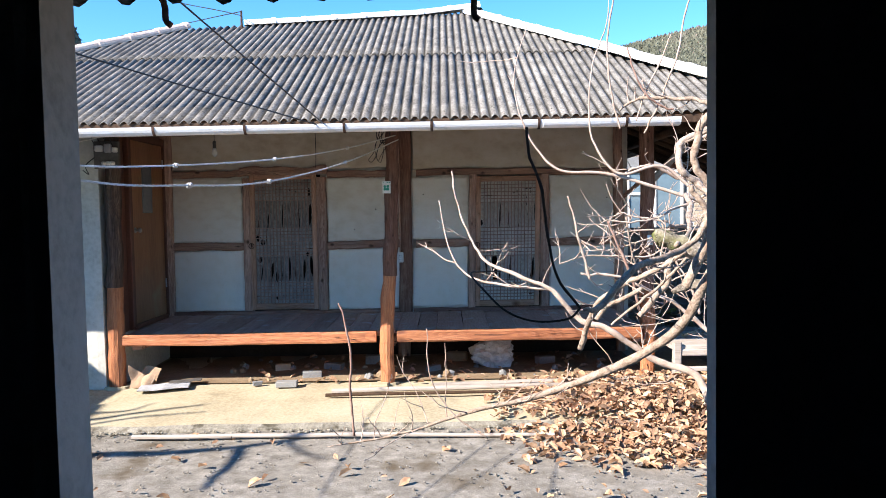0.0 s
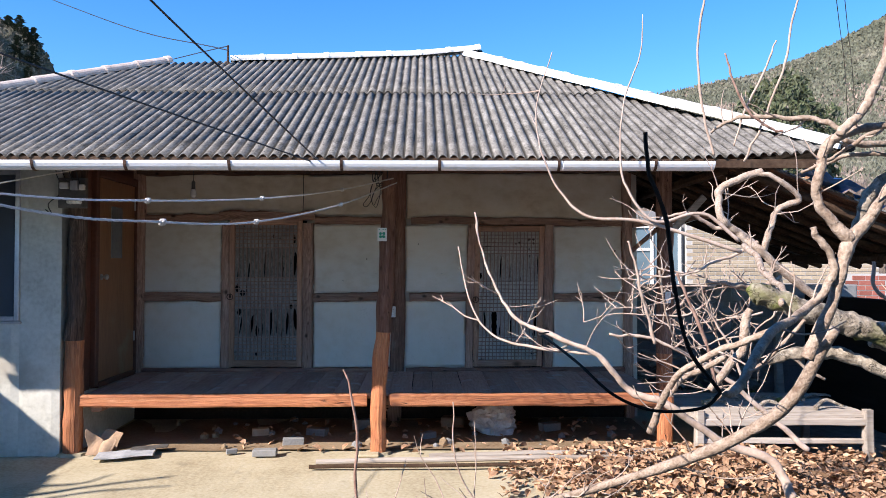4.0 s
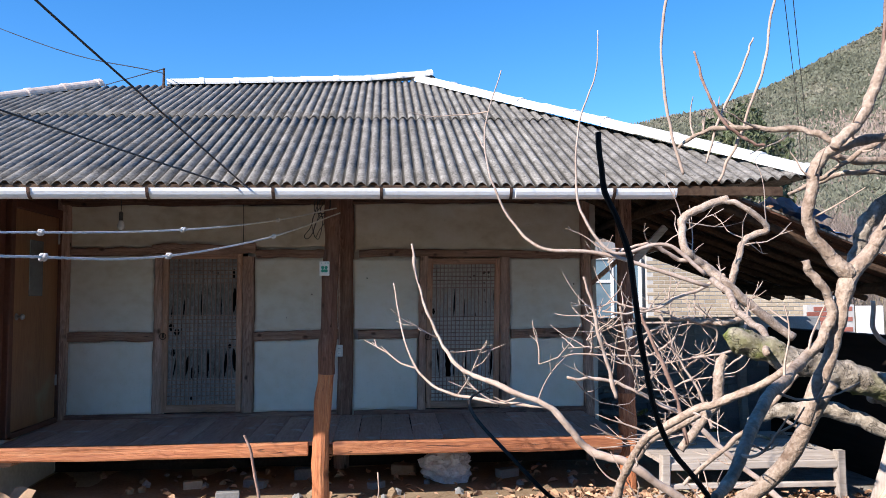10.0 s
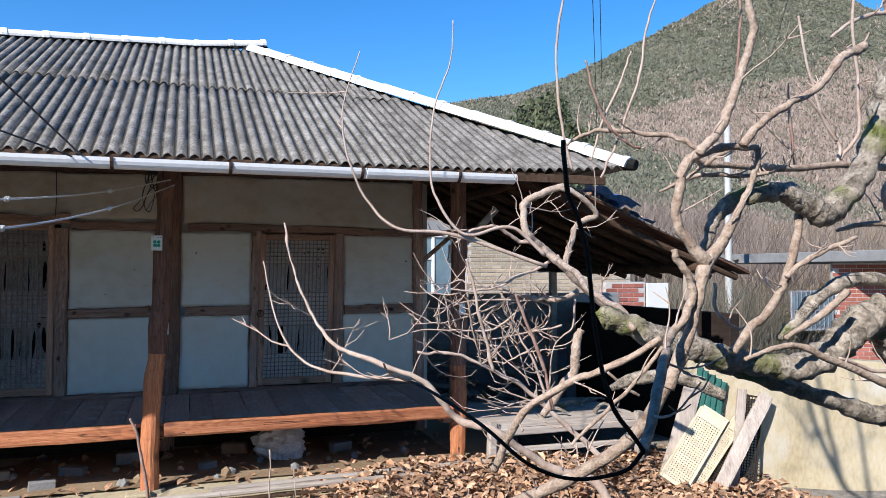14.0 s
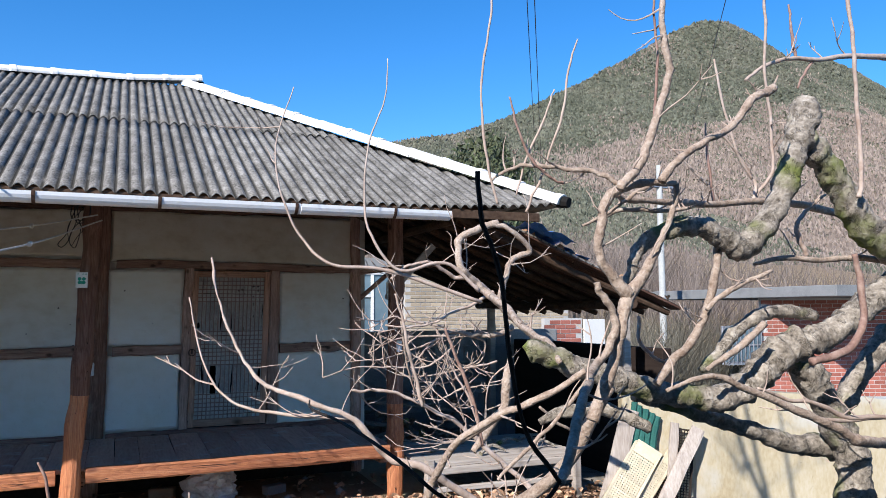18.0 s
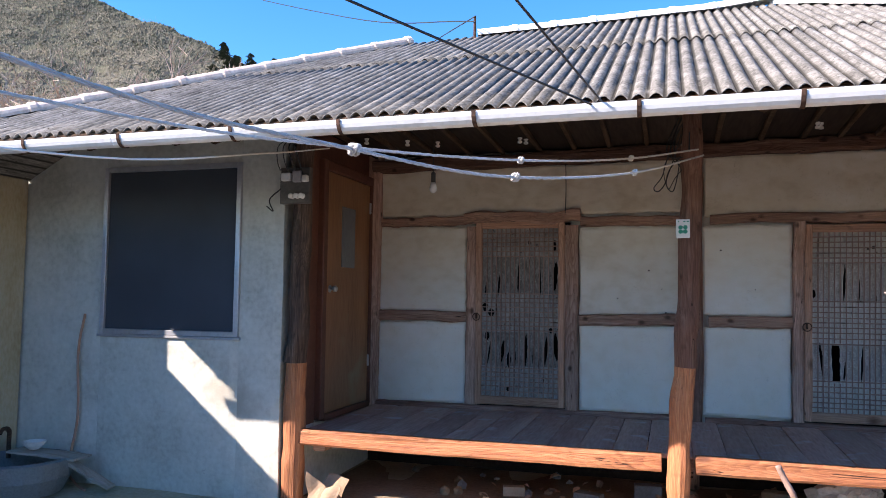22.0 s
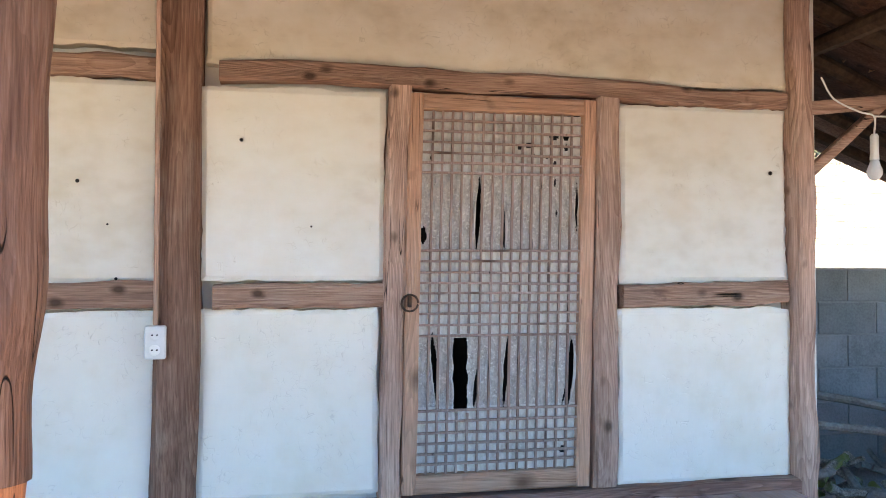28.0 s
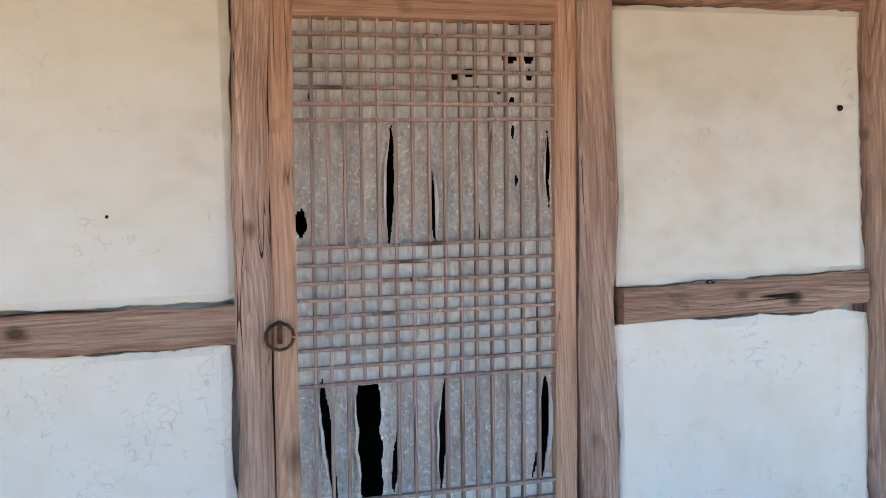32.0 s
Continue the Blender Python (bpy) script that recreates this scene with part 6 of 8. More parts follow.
for name, pts, r0, r1, seed in (("trunk", [(-6.0, -6.4, -0.2), (-5.97, -6.25, 1.0), (-5.85, -6.0, 1.8), (-5.65, -5.75, 2.3)], 0.10, 0.06, 1.0),
                                ("limb", [(-5.65, -5.75, 2.3), (-5.45, -5.62, 2.55), (-5.15, -5.75, 2.8), (-4.9, -5.88, 3.05), (-4.6, -5.9, 3.45)], 0.055, 0.02, 2.0),
                                ("branch", [(-4.9, -5.88, 3.05), (-4.75, -6.1, 2.95), (-4.62, -6.35, 2.82), (-4.54, -6.49, 2.75)], 0.03, 0.012, 3.0),
                                ("branch", [(-4.75, -5.9, 3.2), (-4.85, -6.2, 3.35), (-4.8, -6.6, 3.5)], 0.018, 0.006, 4.0),
                                ("limb", [(-5.85, -6.0, 1.8), (-6.2, -5.7, 2.6), (-6.6, -5.4, 3.2), (-6.97, -5.11, 3.5)], 0.05, 0.03, 5.0),
                                ("branch", [(-6.6, -5.4, 3.2), (-6.65, -5.5, 3.6), (-6.6, -5.6, 4.0)], 0.03, 0.012, 6.0),
                                ("branch", [(-6.8, -5.25, 3.35), (-6.75, -5.4, 3.6), (-6.85, -5.35, 3.8)], 0.022, 0.008, 7.0),
                                ("branch", [(-6.45, -5.5, 3.0), (-6.5, -5.55, 3.5), (-6.4, -5.75, 3.9)], 0.022, 0.008, 8.0)):
    part(name, tube(pts, r0 * 1.35, r1 * 1.35, 9, 6, 0.012, seed, knots=0.1), BARK, shade_tree, smooth=True)
settle(shade_tree)


# ---- east side: lean-to, block wall, bench, leaning screens ----
def lean_z(x):
    return 2.44 - 0.385 * (x - 3.1)


lean = thing("lean_to_roof", "sagging lean-to roof of poles and boards with blue tarp scraps", "roof", kind="structure")
random.seed(31)
for k in range(9):
    y = -1.75 + 0.38 * k + random.uniform(-0.05, 0.05)
    part("pole_rafter", tube([(2.30, y, lean_z(2.30) - 0.07), (3.7, y + 0.02, lean_z(3.7) - 0.09), (5.05, y, lean_z(5.05) - 0.06)], 0.04, 0.03, 8, 4, 0.012, k, knots=0.08), RAFTER, lean)
y = -1.9
while y < 1.6:
    w = random.uniform(0.12, 0.2)
    part("roof_board", beam((2.3, y + w / 2, lean_z(2.3)), (5.1 + random.uniform(-0.12, 0.1), y + w / 2, lean_z(5.1)), w - 0.01, 0.022, random.random() * 60, 0.008, 8), WOOD_DARK_H, lean)
    y += w
part("purlin", tube([(4.6, -1.85, lean_z(4.6) - 0.14), (4.61, -0.3, lean_z(4.6) - 0.16), (4.6, 1.5, lean_z(4.6) - 0.14)], 0.05, 0.045, 9, 4, 0.01, 3), RAFTER, lean)
part("purlin", tube([(2.75, -1.85, lean_z(2.75) - 0.15), (2.75, 1.5, lean_z(2.75) - 0.15)], 0.045, 0.04, 9, 2, 0.01, 4), RAFTER, lean)
for k, (x, y, z, s) in enumerate(((3.60, -1.86, 0.05, 0.26), (3.95, -1.72, 0.03, 0.18), (4.4, -0.8, 0.03, 0.2))):
    bm = bmesh.new()
    g = [[bm.verts.new((x + s * (i / 6 - 0.5) * 1.6, y + s * (j / 6 - 0.5) * 2, lean_z(x + s * (i / 6 - 0.5) * 1.6) + 0.03 + z + 0.05 * noise.noise(Vector((i * 0.8, j * 0.8, k * 5))))) for j in range(7)] for i in range(7)]
    for i in range(6):
        for j in range(6):
            bm.faces.new((g[i][j], g[i + 1][j], g[i + 1][j + 1], g[i][j + 1]))
    part("tarp_scrap", bm, BLUE, lean, "scrap of blue plastic tarp")
# solid sheet added over the boards to block sun through their gaps
part("roof_felt", beam((2.32, -0.15, lean_z(2.32) + 0.025), (5.1, -0.15, lean_z(5.1) + 0.025), 3.5, 0.012, 3, 0.01, 12), SLATE, lean, "added sheet that keeps sun from leaking between the roof boards")
leaves("roof_leaves", 900, lambda r: (lambda x: (x, r.uniform(-1.9, 1.5), lean_z(x) + 0.02 + r.random() * 0.03))(r.uniform(2.9, 5.05)), "dry leaves lying on the lean-to roof", 8)
for x, y in ((4.6, -1.7), (4.62, 1.15)):
    tagged(part("lean_post", beam((x, y, -0.15), (x, y, lean_z(4.6) - 0.17), 0.09, 0.09, y, 0.01, 12), OLDWOOD), "grey timber post carrying the lean-to roof", "post", "lean-to posts", kind="structure")
# soffit near-black instead of block grey: lean-to shade put into the colour
tagged(part("wall_lean_to", cube((5.0, -1.75, -0.2), (5.12, 1.25, 1.28), 0.01), SOFFIT), "low wall closing the lean-to, coloured near-black for the shade inside", "wall", kind="structure")
br = thing("roof_brace", "sawn grey roof tie and diagonal brace at the corner post", "brace", kind="structure")
part("tie", beam((2.50, 0.02, 2.07), (3.35, 0.02, 2.17), 0.05, 0.055, 3, 0.003, 8), WOOD_H, br)
part("strut", beam((2.50, 0.03, 1.79), (2.90, 0.03, 2.13), 0.04, 0.042, 4, 0.003, 8), WOOD_H, br)
part("porch_strut", beam((2.47, -1.33, 1.93), (2.78, -1.33, 2.25), 0.04, 0.06, 5, 0.003, 8), OLDWOOD, br)

bulb = thing("lamp_bulb", "unlit white bulb hanging on a flex under the lean-to", "lamp", at=(2.80, 0.0, 1.87))
part("flex", tube([(2.55, 0.0, 2.2), (2.6, -0.01, 2.11), (2.72, -0.01, 2.06), (2.80, 0.0, 2.045), (2.80, 0.0, 1.97)], 0.004, 0.004, 6, 5), WHITE, bulb)
part("flex", tube([(2.80, 0.0, 2.045), (2.95, 0.0, 2.055), (3.2, 0.0, 2.13)], 0.004, 0.004, 6, 4), WHITE, bulb)
part("socket", lathe([(0.012, 0.11), (0.017, 0.10), (0.017, 0.03), (0.019, 0.0)], 12, Matrix.Translation((2.80, 0, 1.86))), WHITE, bulb)
part("glass", lathe([(0.016, 0.0), (0.022, -0.02), (0.031, -0.045), (0.030, -0.065), (0.018, -0.082), (0.004, -0.088)], 14, Matrix.Translation((2.80, 0, 1.86))), BULB, bulb, smooth=True)
settle(bulb)

bench = thing("plank_bench", "low grey plank platform on stubby legs, strewn with bark", "bench", at=(3.3, -1.1, 0))
random.seed(12)
for k in range(6):
    y = -1.66 + 0.19 * k
    part("plank", beam((2.56, y + 0.09, 0.345), (4.10, y + 0.09, 0.345), 0.182, 0.035, k * 3.1, 0.004, 10), OLDWOOD, bench)
part("apron", beam((2.62, -1.67, 0.30), (4.05, -1.67, 0.30), 0.035, 0.06, 4, 0.003, 10), OLDWOOD, bench)
part("low_rail", beam((2.60, -1.64, 0.14), (4.06, -1.64, 0.13), 0.045, 0.045, 6, 0.004, 10), OLDWOOD, bench)
for x, y in ((2.60, -1.66), (4.06, -1.66), (2.62, -0.62), (4.04, -0.62)):
    part("leg", beam((x, y, -0.15 if x > 3.2 else -0.01), (x, y, 0.40 if y < -1 else 0.33), 0.075, 0.075, x + y, 0.004, 5), OLDWOOD, bench)
settle(bench)
for k in range(7):
    x, y = 2.8 + 0.18 * k, -1.2 + 0.3 * math.sin(k * 2.3)
    tagged(part("bark_piece", tube([(x, y, 0.385), (x + 0.14, y + 0.05, 0.40 + 0.02 * (k % 3)), (x + 0.27, y + 0.02, 0.385)], 0.022, 0.012, 6, 3, 0.01, k, knots=0.3), BARK_OLD), "curled strip of dry bark lying on the bench", "bark", "bark strips")

DRYSTICK = material("grey_dry_stick", [(0.11, 0.095, 0.08), (0.20, 0.18, 0.155), (0.30, 0.275, 0.24)], 9, 0.9, 0.6, 60)
# piles of split wood and poles before the block wall
random.seed(14)
for k in range(150):
    x, y = random.uniform(2.72, 4.25), random.uniform(0.30, 1.12)
    a, ln, r = random.uniform(0, 3.1), random.uniform(0.14, 0.46), random.uniform(0.011, 0.032)
    d = Vector((math.cos(a), math.sin(a) * 0.7, random.uniform(-0.45, 0.45))) * ln / 2
    top = 0.10 + 0.42 * min(1.0, (y - 0.1) / 0.8) * (0.75 + 0.25 * math.sin(x * 5))
    c = Vector((x, y, max(r + abs(d.z), top * (k % 15 + 1) / 15 * min(1.0, (4.35 - x) / 0.5))))
    tagged(part("firewood_stick", tube([c - d, c + Vector((random.uniform(-0.03, 0.03), 0, random.uniform(-0.03, 0.03))), c + d], r, r * random.uniform(0.5, 0.95), 7, 3, 0.012, k, knots=0.25), DRYSTICK if k % 4 else BARK_OLD), "short dry stick in the firewood heap", "firewood", "firewood heap")
for p, q in (((2.78, 0.95, 0.78), (4.25, 0.82, 0.50)), ((2.8, 0.7, 0.62), (4.2, 0.9, 0.40)), ((3.5, 0.55, 0.55), (4.4, 1.0, 0.70))):
    tagged(part("firewood_pole", tube([p, (Vector(p) + Vector(q)) / 2 + Vector((0, 0, 0.01)), q], 0.024, 0.02, 8, 6, 0.006, p[0], knots=0.1), DRYSTICK), "long grey pole lying across the firewood", "firewood", "firewood poles")

# cream wall and the things leaning against it
WA, WD = Vector((4.02, -2.42, 0)), Vector((0.916, -0.40, 0)).normalized()
WN = Vector((-WD.y, WD.x, 0))
bm = bmesh.new()
nx, nz = 70, 20
grid = []
for i in range(nx + 1):
    col = []
    for k in range(nz + 1):
        s = 4.6 * i / nx
        h = 1.08 - 0.05 * s + 0.03 * noise.noise(Vector((s * 3, 0, 2))) - (0.30 if s > 2.7 else 0)
        z = YARD_Z - 0.05 + (h - YARD_Z) * k / nz
        col.append(bm.verts.new(WA + WD * s + WN * (0.01 * noise.noise(Vector((s * 2, z * 2, 5)))) + Vector((0, 0, z))))
    grid.append(col)
for i in range(nx):
    for k in range(nz):
        bm.faces.new((grid[i][k], grid[i + 1][k], grid[i + 1][k + 1], grid[i][k + 1]))
ext = bmesh.ops.extrude_face_region(bm, geom=bm.faces[:])
for v in ext["geom"]:
    if isinstance(v, bmesh.types.BMVert):
        v.co += WN * 0.14
tagged(part("wall_garden", bm, CREAM), "stained cream-rendered garden wall", "wall", kind="structure")


def leaning(name, a, w, h, lean, tilt, mat, label, cat, thick=0.02, group="", pattern=""):
    """A flat thing on one corner on the ground, tilted sideways by some degrees and leaning back on the garden wall."""
    c, d = math.cos(radians(tilt)), math.sin(radians(tilt))
    back = (WN * lean + Vector((0, 0, 1))).normalized()
    up, across = back * c + WD * d, WD * c - back * d
    out = across.cross(up).normalized()
    base = WA + WD * a - WN * (lean * (h * c) + 0.05)
    low = min(0.0, (across * w).z)
    m = Matrix(((across.x, out.x, up.x, base.x), (across.y, out.y, up.y, base.y), (across.z, out.z, up.z, YARD_Z + 0.012 - low), (0, 0, 0, 1)))
    ob = thing(name, label, cat, group, at=(base.x, base.y, YARD_Z))

    def bit(part_name, lo, hi, chamfer=0.0):
        bm = cube(lo, hi, chamfer)
        bm.transform(m)
        part(part_name, bm, mat, ob)

    if pattern == "tray":
        for lo, hi in (((0, -0.03, 0), (0.022, thick, h)), ((w - 0.022, -0.03, 0), (w, thick, h)), ((0.022, -0.03, 0), (w - 0.022, thick, 0.02)), ((0.022, -0.03, h - 0.02), (w - 0.022, thick, h)), ((0.022, 0, h - 0.11), (w - 0.022, thick, h - 0.02)), ((w * 0.32, -0.036, h - 0.085), (w * 0.68, 0.0, h - 0.045))):
            bit("rim", lo, hi, 0.003)
        n, k = max(4, round(h / 0.026)), max(3, round(w / 0.026))
        for q in range(n):
            z = 0.02 + (h - 0.13) * q / n
            bit("bar", (0.022, 0.004, z), (w - 0.022, thick - 0.004, z + (h - 0.13) / n * 0.62))
        for q in range(k):
            x = 0.022 + (w - 0.044) * q / k
            bit("bar", (x, 0.006, 0.02), (x + (w - 0.044) / k * 0.6, thick - 0.006, h - 0.11))
    elif pattern == "mesh":
        for lo, hi in (((0, 0, 0), (0.012, thick, h)), ((w - 0.012, 0, 0), (w, thick, h)), ((0.012, 0, 0), (w - 0.012, thick, 0.012)), ((0.012, 0, h - 0.012), (w - 0.012, thick, h))):
            bit("rim", lo, hi)
        for q in range(1, round(h / 0.022)):
            bit("wire", (0.012, 0.004, q * 0.022), (w - 0.012, 0.008, q * 0.022 + 0.006))
        for q in range(1, round(w / 0.022)):
            bit("wire", (q * 0.022, 0.003, 0.012), (q * 0.022 + 0.006, 0.007, h - 0.012))
    else:
        bm = beam((w / 2, thick / 2, 0), (w / 2, thick / 2, h), w, thick, a * 7, 0.006, 10, side=(0, 1, 0))
        bm.transform(m)
        part("board", bm, mat, ob)
    return settle(ob)


leaning("plastic_tray", -0.28, 0.24, 0.68, 0.30, 34, PLASTIC, "pale yellow perforated plastic tray leaning on the wall", "tray", 0.02, "plastic trays", "tray")
leaning("plastic_tray", -0.04, 0.10, 0.66, 0.26, 36, PLASTIC, "narrow pale yellow plastic tray leaning on the wall", "tray", 0.02, "plastic trays", "tray")
leaning("old_plank", 0.10, 0.11, 0.88, 0.34, 31, OLDWOOD_V, "split grey plank leaning on the garden wall", "plank", 0.03, "leaning planks")
leaning("old_plank", -0.28, 0.14, 0.92, 0.10, 17, OLDWOOD_V, "pale weathered board standing behind the trays", "plank", 0.03, "leaning planks")
leaning("old_plank", 0.27, 0.07, 0.80, 0.16, 8, OLDWOOD_V, "narrow grey batten leaning on the garden wall", "plank", 0.03, "leaning planks")
leaning("wire_screen", 0.06, 0.22, 0.42, 0.30, 30, STICK, "black wire mesh screen leaning on the wall", "screen", 0.015, "wire screens", "mesh")
leaning("wire_screen", 0.35, 0.13, 0.74, 0.14, 8, STICK, "tall black wire mesh screen at the wall end", "screen", 0.015, "wire screens", "mesh")
bm = bmesh.new()
c = WA + WD * 0.06 - WN * 0.07
for k in range(5):
    tube([c + WD * (0.045 * k - 0.06) + Vector((0, 0, 0.30)), c + WD * (0.045 * k) + WN * 0.02 + Vector((0, 0, 0.62 + 0.02 * (k % 2))), c + WD * (0.05 * k + 0.03) + WN * 0.03 + Vector((0, 0, 0.90 - 0.03 * k))], 0.035, 0.026, 8, 4, 0.012, k, bm=bm, knots=0.25)
tagged(part("net_roll", bm, NET), "crumpled roll of green netting behind the plastic panel", "net")


# ---- masonry ----
def brick_wall(name, origin, right, width, z0, z1, bl, bh, mat, back, label, limit=300, depth=0.1, windows=()):
    """Courses of single bricks in a running bond on a mortar body. origin: left foot; right: unit vector."""
    o, r = Vector(origin), Vector(right).normalized()
    n = Vector((r.y, -r.x, 0))
    core = bmesh.new()
    v = [core.verts.new(o + r * s - n * d + Vector((0, 0, z))) for d in (0.0, depth) for s, z in ((0, z0), (width, z0), (width, z1), (0, z1))]
    for q in ((0, 1, 2, 3), (7, 6, 5, 4), (0, 4, 5, 1), (1, 5, 6, 2), (2, 6, 7, 3), (3, 7, 4, 0)):
        core.faces.new([v[k] for k in q])
    wallob = tagged(part(name, core, back), label, "wall", kind="structure")
    rot = Matrix(((r.x, -n.x, 0), (r.y, -n.y, 0), (0, 0, 1))).to_4x4()
    shape = cube((0, -0.008, 0), (bl - 0.011, 0.02, bh - 0.011), 0.003)
    mesh = bpy.data.meshes.new("brick")
    shape.to_mesh(mesh)
    shape.free()
    mesh.materials.append(mat)
    rest, row, count = [], 0, 0
    z = z0
    while z + bh <= z1 + 0.01:
        s = -(bl / 2) * (row % 2)
        while s < width - 0.02:
            if s >= -0.001 and s + bl <= width + 0.02 and not any(a - bl < s < b and c - bh < z < d for a, b, c, d in windows):
                if count < limit:
                    ob = new("block" if bl > 0.3 else "brick", mesh)
                    ob.parent = wallob
                    ob.matrix_local = Matrix.Translation(o + r * s + Vector((0, 0, z))) @ rot
                    count += 1
                else:
                    rest.append((s, z))
            s += bl
        z += bh
        row += 1
    if rest:
        verts, faces = [], []
        base = [tuple(q.co) for q in mesh.vertices]
        polys = [tuple(p.vertices) for p in mesh.polygons]
        for s, z in rest:
            k = len(verts)
            m = Matrix.Translation(o + r * s + Vector((0, 0, z))) @ rot
            verts += [tuple(m @ Vector(p)) for p in base]
            faces += [tuple(i + k for i in p) for p in polys]
        me = bpy.data.meshes.new("brickwork")
        me.from_pydata(verts, [], faces)
        me.materials.append(mat)
        more = new("brickwork", me)
        more.parent = wallob
        more["kind"] = "stuff"
    return wallob


# ---- houses beyond ----
def house_window(name, x0, x1, z0, z1, y, label):
    ob = thing(name, label, "window", kind="structure", at=((x0 + x1) / 2, y, z0))
    for a, b in (((x0, y - 0.05, z0), (x0 + 0.05, y, z1)), ((x1 - 0.05, y - 0.05, z0), (x1, y, z1)), ((x0 + 0.05, y - 0.05, z0), (x1 - 0.05, y, z0 + 0.05)), ((x0 + 0.05, y - 0.05, z1 - 0.05), (x1 - 0.05, y, z1)), (((x0 + x1) / 2 - 0.025, y - 0.045, z0 + 0.05), ((x0 + x1) / 2 + 0.025, y, z1 - 0.05)), ((x0 + 0.05, y - 0.045, (z0 + 2 * z1) / 3), ((x0 + x1) / 2 - 0.025, y, (z0 + 2 * z1) / 3 + 0.05))):
        part("frame_bar", cube(a, b), WHITE, ob)
    part("pane", cube((x0 + 0.05, y - 0.02, z0 + 0.05), (x1 - 0.05, y - 0.012, z1 - 0.05)), GLASS, ob, "bluish window glass")
    return settle(ob)


GLASS = material("window_glass", [(0.10, 0.16, 0.20), (0.16, 0.23, 0.27)], 2, 0.08, 0.0, 10, vary=0.0)
tan_house = brick_wall("neighbour_wall", (4.85, 5.0, 0), (1, 0, 0), 3.4, 0.6, 2.6, 0.20, 0.067, BRICK_TAN, MORTAR_PALE, "tan brick wall of the house behind", limit=300)

tagged(part("neighbour_house", cube((3.4, 5.14, -0.2), (8.2, 9, 2.6)), MORTAR), "plain body of the brick house behind", "house", kind="structure")
house_window("window_2", 3.75, 4.78, 1.0, 2.35, 5.13, "white-framed window of the brick house behind")
panel_wall = brick_wall("brick_pier", (6.52, 3.0, 0), (1, 0, 0), 0.72, 0.6, 1.52, 0.20, 0.075, BRICK_RED, MORTAR_PALE, "short red brick pier behind the block wall", limit=200)
tagged(part("white_board", cube((7.27, 2.98, 0.55), (7.68, 3.02, 1.50), 0.004), WHITE), "white board standing beside the brick pier", "board")
red = brick_wall("red_house_wall", (11.2, 3.0, 0), (0.93, -0.36, 0), 5.0, -0.2, 1.85, 0.21, 0.075, BRICK_RED, MORTAR_PALE, "red brick wall of the neighbouring house", limit=300)
tagged(part("flat_roof", cube((11.0, 1.2, 1.86), (16.4, 6, 2.05), 0.01), BLOCK), "grey concrete flat roof of the red house", "roof", kind="structure")
ob = thing("window_3", "dark window with a metal grille in the red house", "window", kind="structure", at=(11.0, 3.0, 0.6))
part("frame", cube((10.2, 2.95, 0.65), (11.15, 3.0, 1.35), 0.01), STEEL, ob)
part("pane", cube((10.26, 2.93, 0.71), (11.09, 2.96, 1.29)), GLASS, ob)
for k in range(9):
    part("grille_bar", tube([(10.28 + k * 0.1, 2.90, 0.64), (10.28 + k * 0.1, 2.90, 1.36)], 0.011, 0.011, 6, 1), STEEL, ob)
for z in (0.66, 1.0, 1.34):
    part("grille_rail", cube((10.24, 2.905, z - 0.012), (11.11, 2.925, z + 0.012)), STEEL, ob)
settle(ob)

pole = thing("utility_pole", "pale concrete utility pole with a metal bracket", "pole", at=(9.9, 4.2, -0.2))
part("shaft", lathe([(0.07, 0), (0.055, 4.6), (0.05, 4.7)], 14, Matrix.Translation((9.9, 4.2, -0.2))), JAMB, pole)
part("bracket", cube((9.7, 4.15, 4.05), (10.2, 4.25, 4.12)), STEEL, pole)
settle(pole)
for p, q in (((13.95, 16.0, 8.02), (6.27, 3.0, 7.12)), ((14.2, 16.0, 7.9), (6.42, 3.0, 7.12)), ((21.21, 16.0, 8.66), (10.74, 3.0, 7.88))):
    p, q = Vector(p), Vector(q)
    e = q + (q - p) * 0.8
    tagged(part("power_line", tube([p - Vector((0, 0, 1.4)) + (p - q) * 0.4, p, (p + q) / 2 - Vector((0, 0, 0.05)), q, e], 0.011, 0.008, 5, 5), CABLE), "black power line above the houses", "cable", "power lines")

green = thing("green_roof_house", "low house with a flat dull-green roof", "house", kind="structure", at=(-14, 11, 0))
bm = bmesh.new()
v = [bm.verts.new(p) for p in ((-24, 10, 5.3), (-11.0, 10, 5.9), (-10.6, 15, 6.3), (-24, 15, 5.9), (-24, 10, 5.1), (-11.0, 10, 5.7), (-10.6, 15, 6.1), (-24, 15, 5.7))]
for q in ((0, 1, 2, 3), (7, 6, 5, 4), (0, 4, 5, 1), (1, 5, 6, 2), (2, 6, 7, 3), (3, 7, 4, 0)):
    bm.faces.new([v[k] for k in q])
part("flat_roof", bm, material("green_roofing", [(0.10, 0.12, 0.085), (0.15, 0.17, 0.13)], 2, 0.9, 0.2, 30), green)
part("body", cube((-24, 10.4, -0.2), (-11.4, 14.6, 5.1)), RENDER, green)
settle(green)


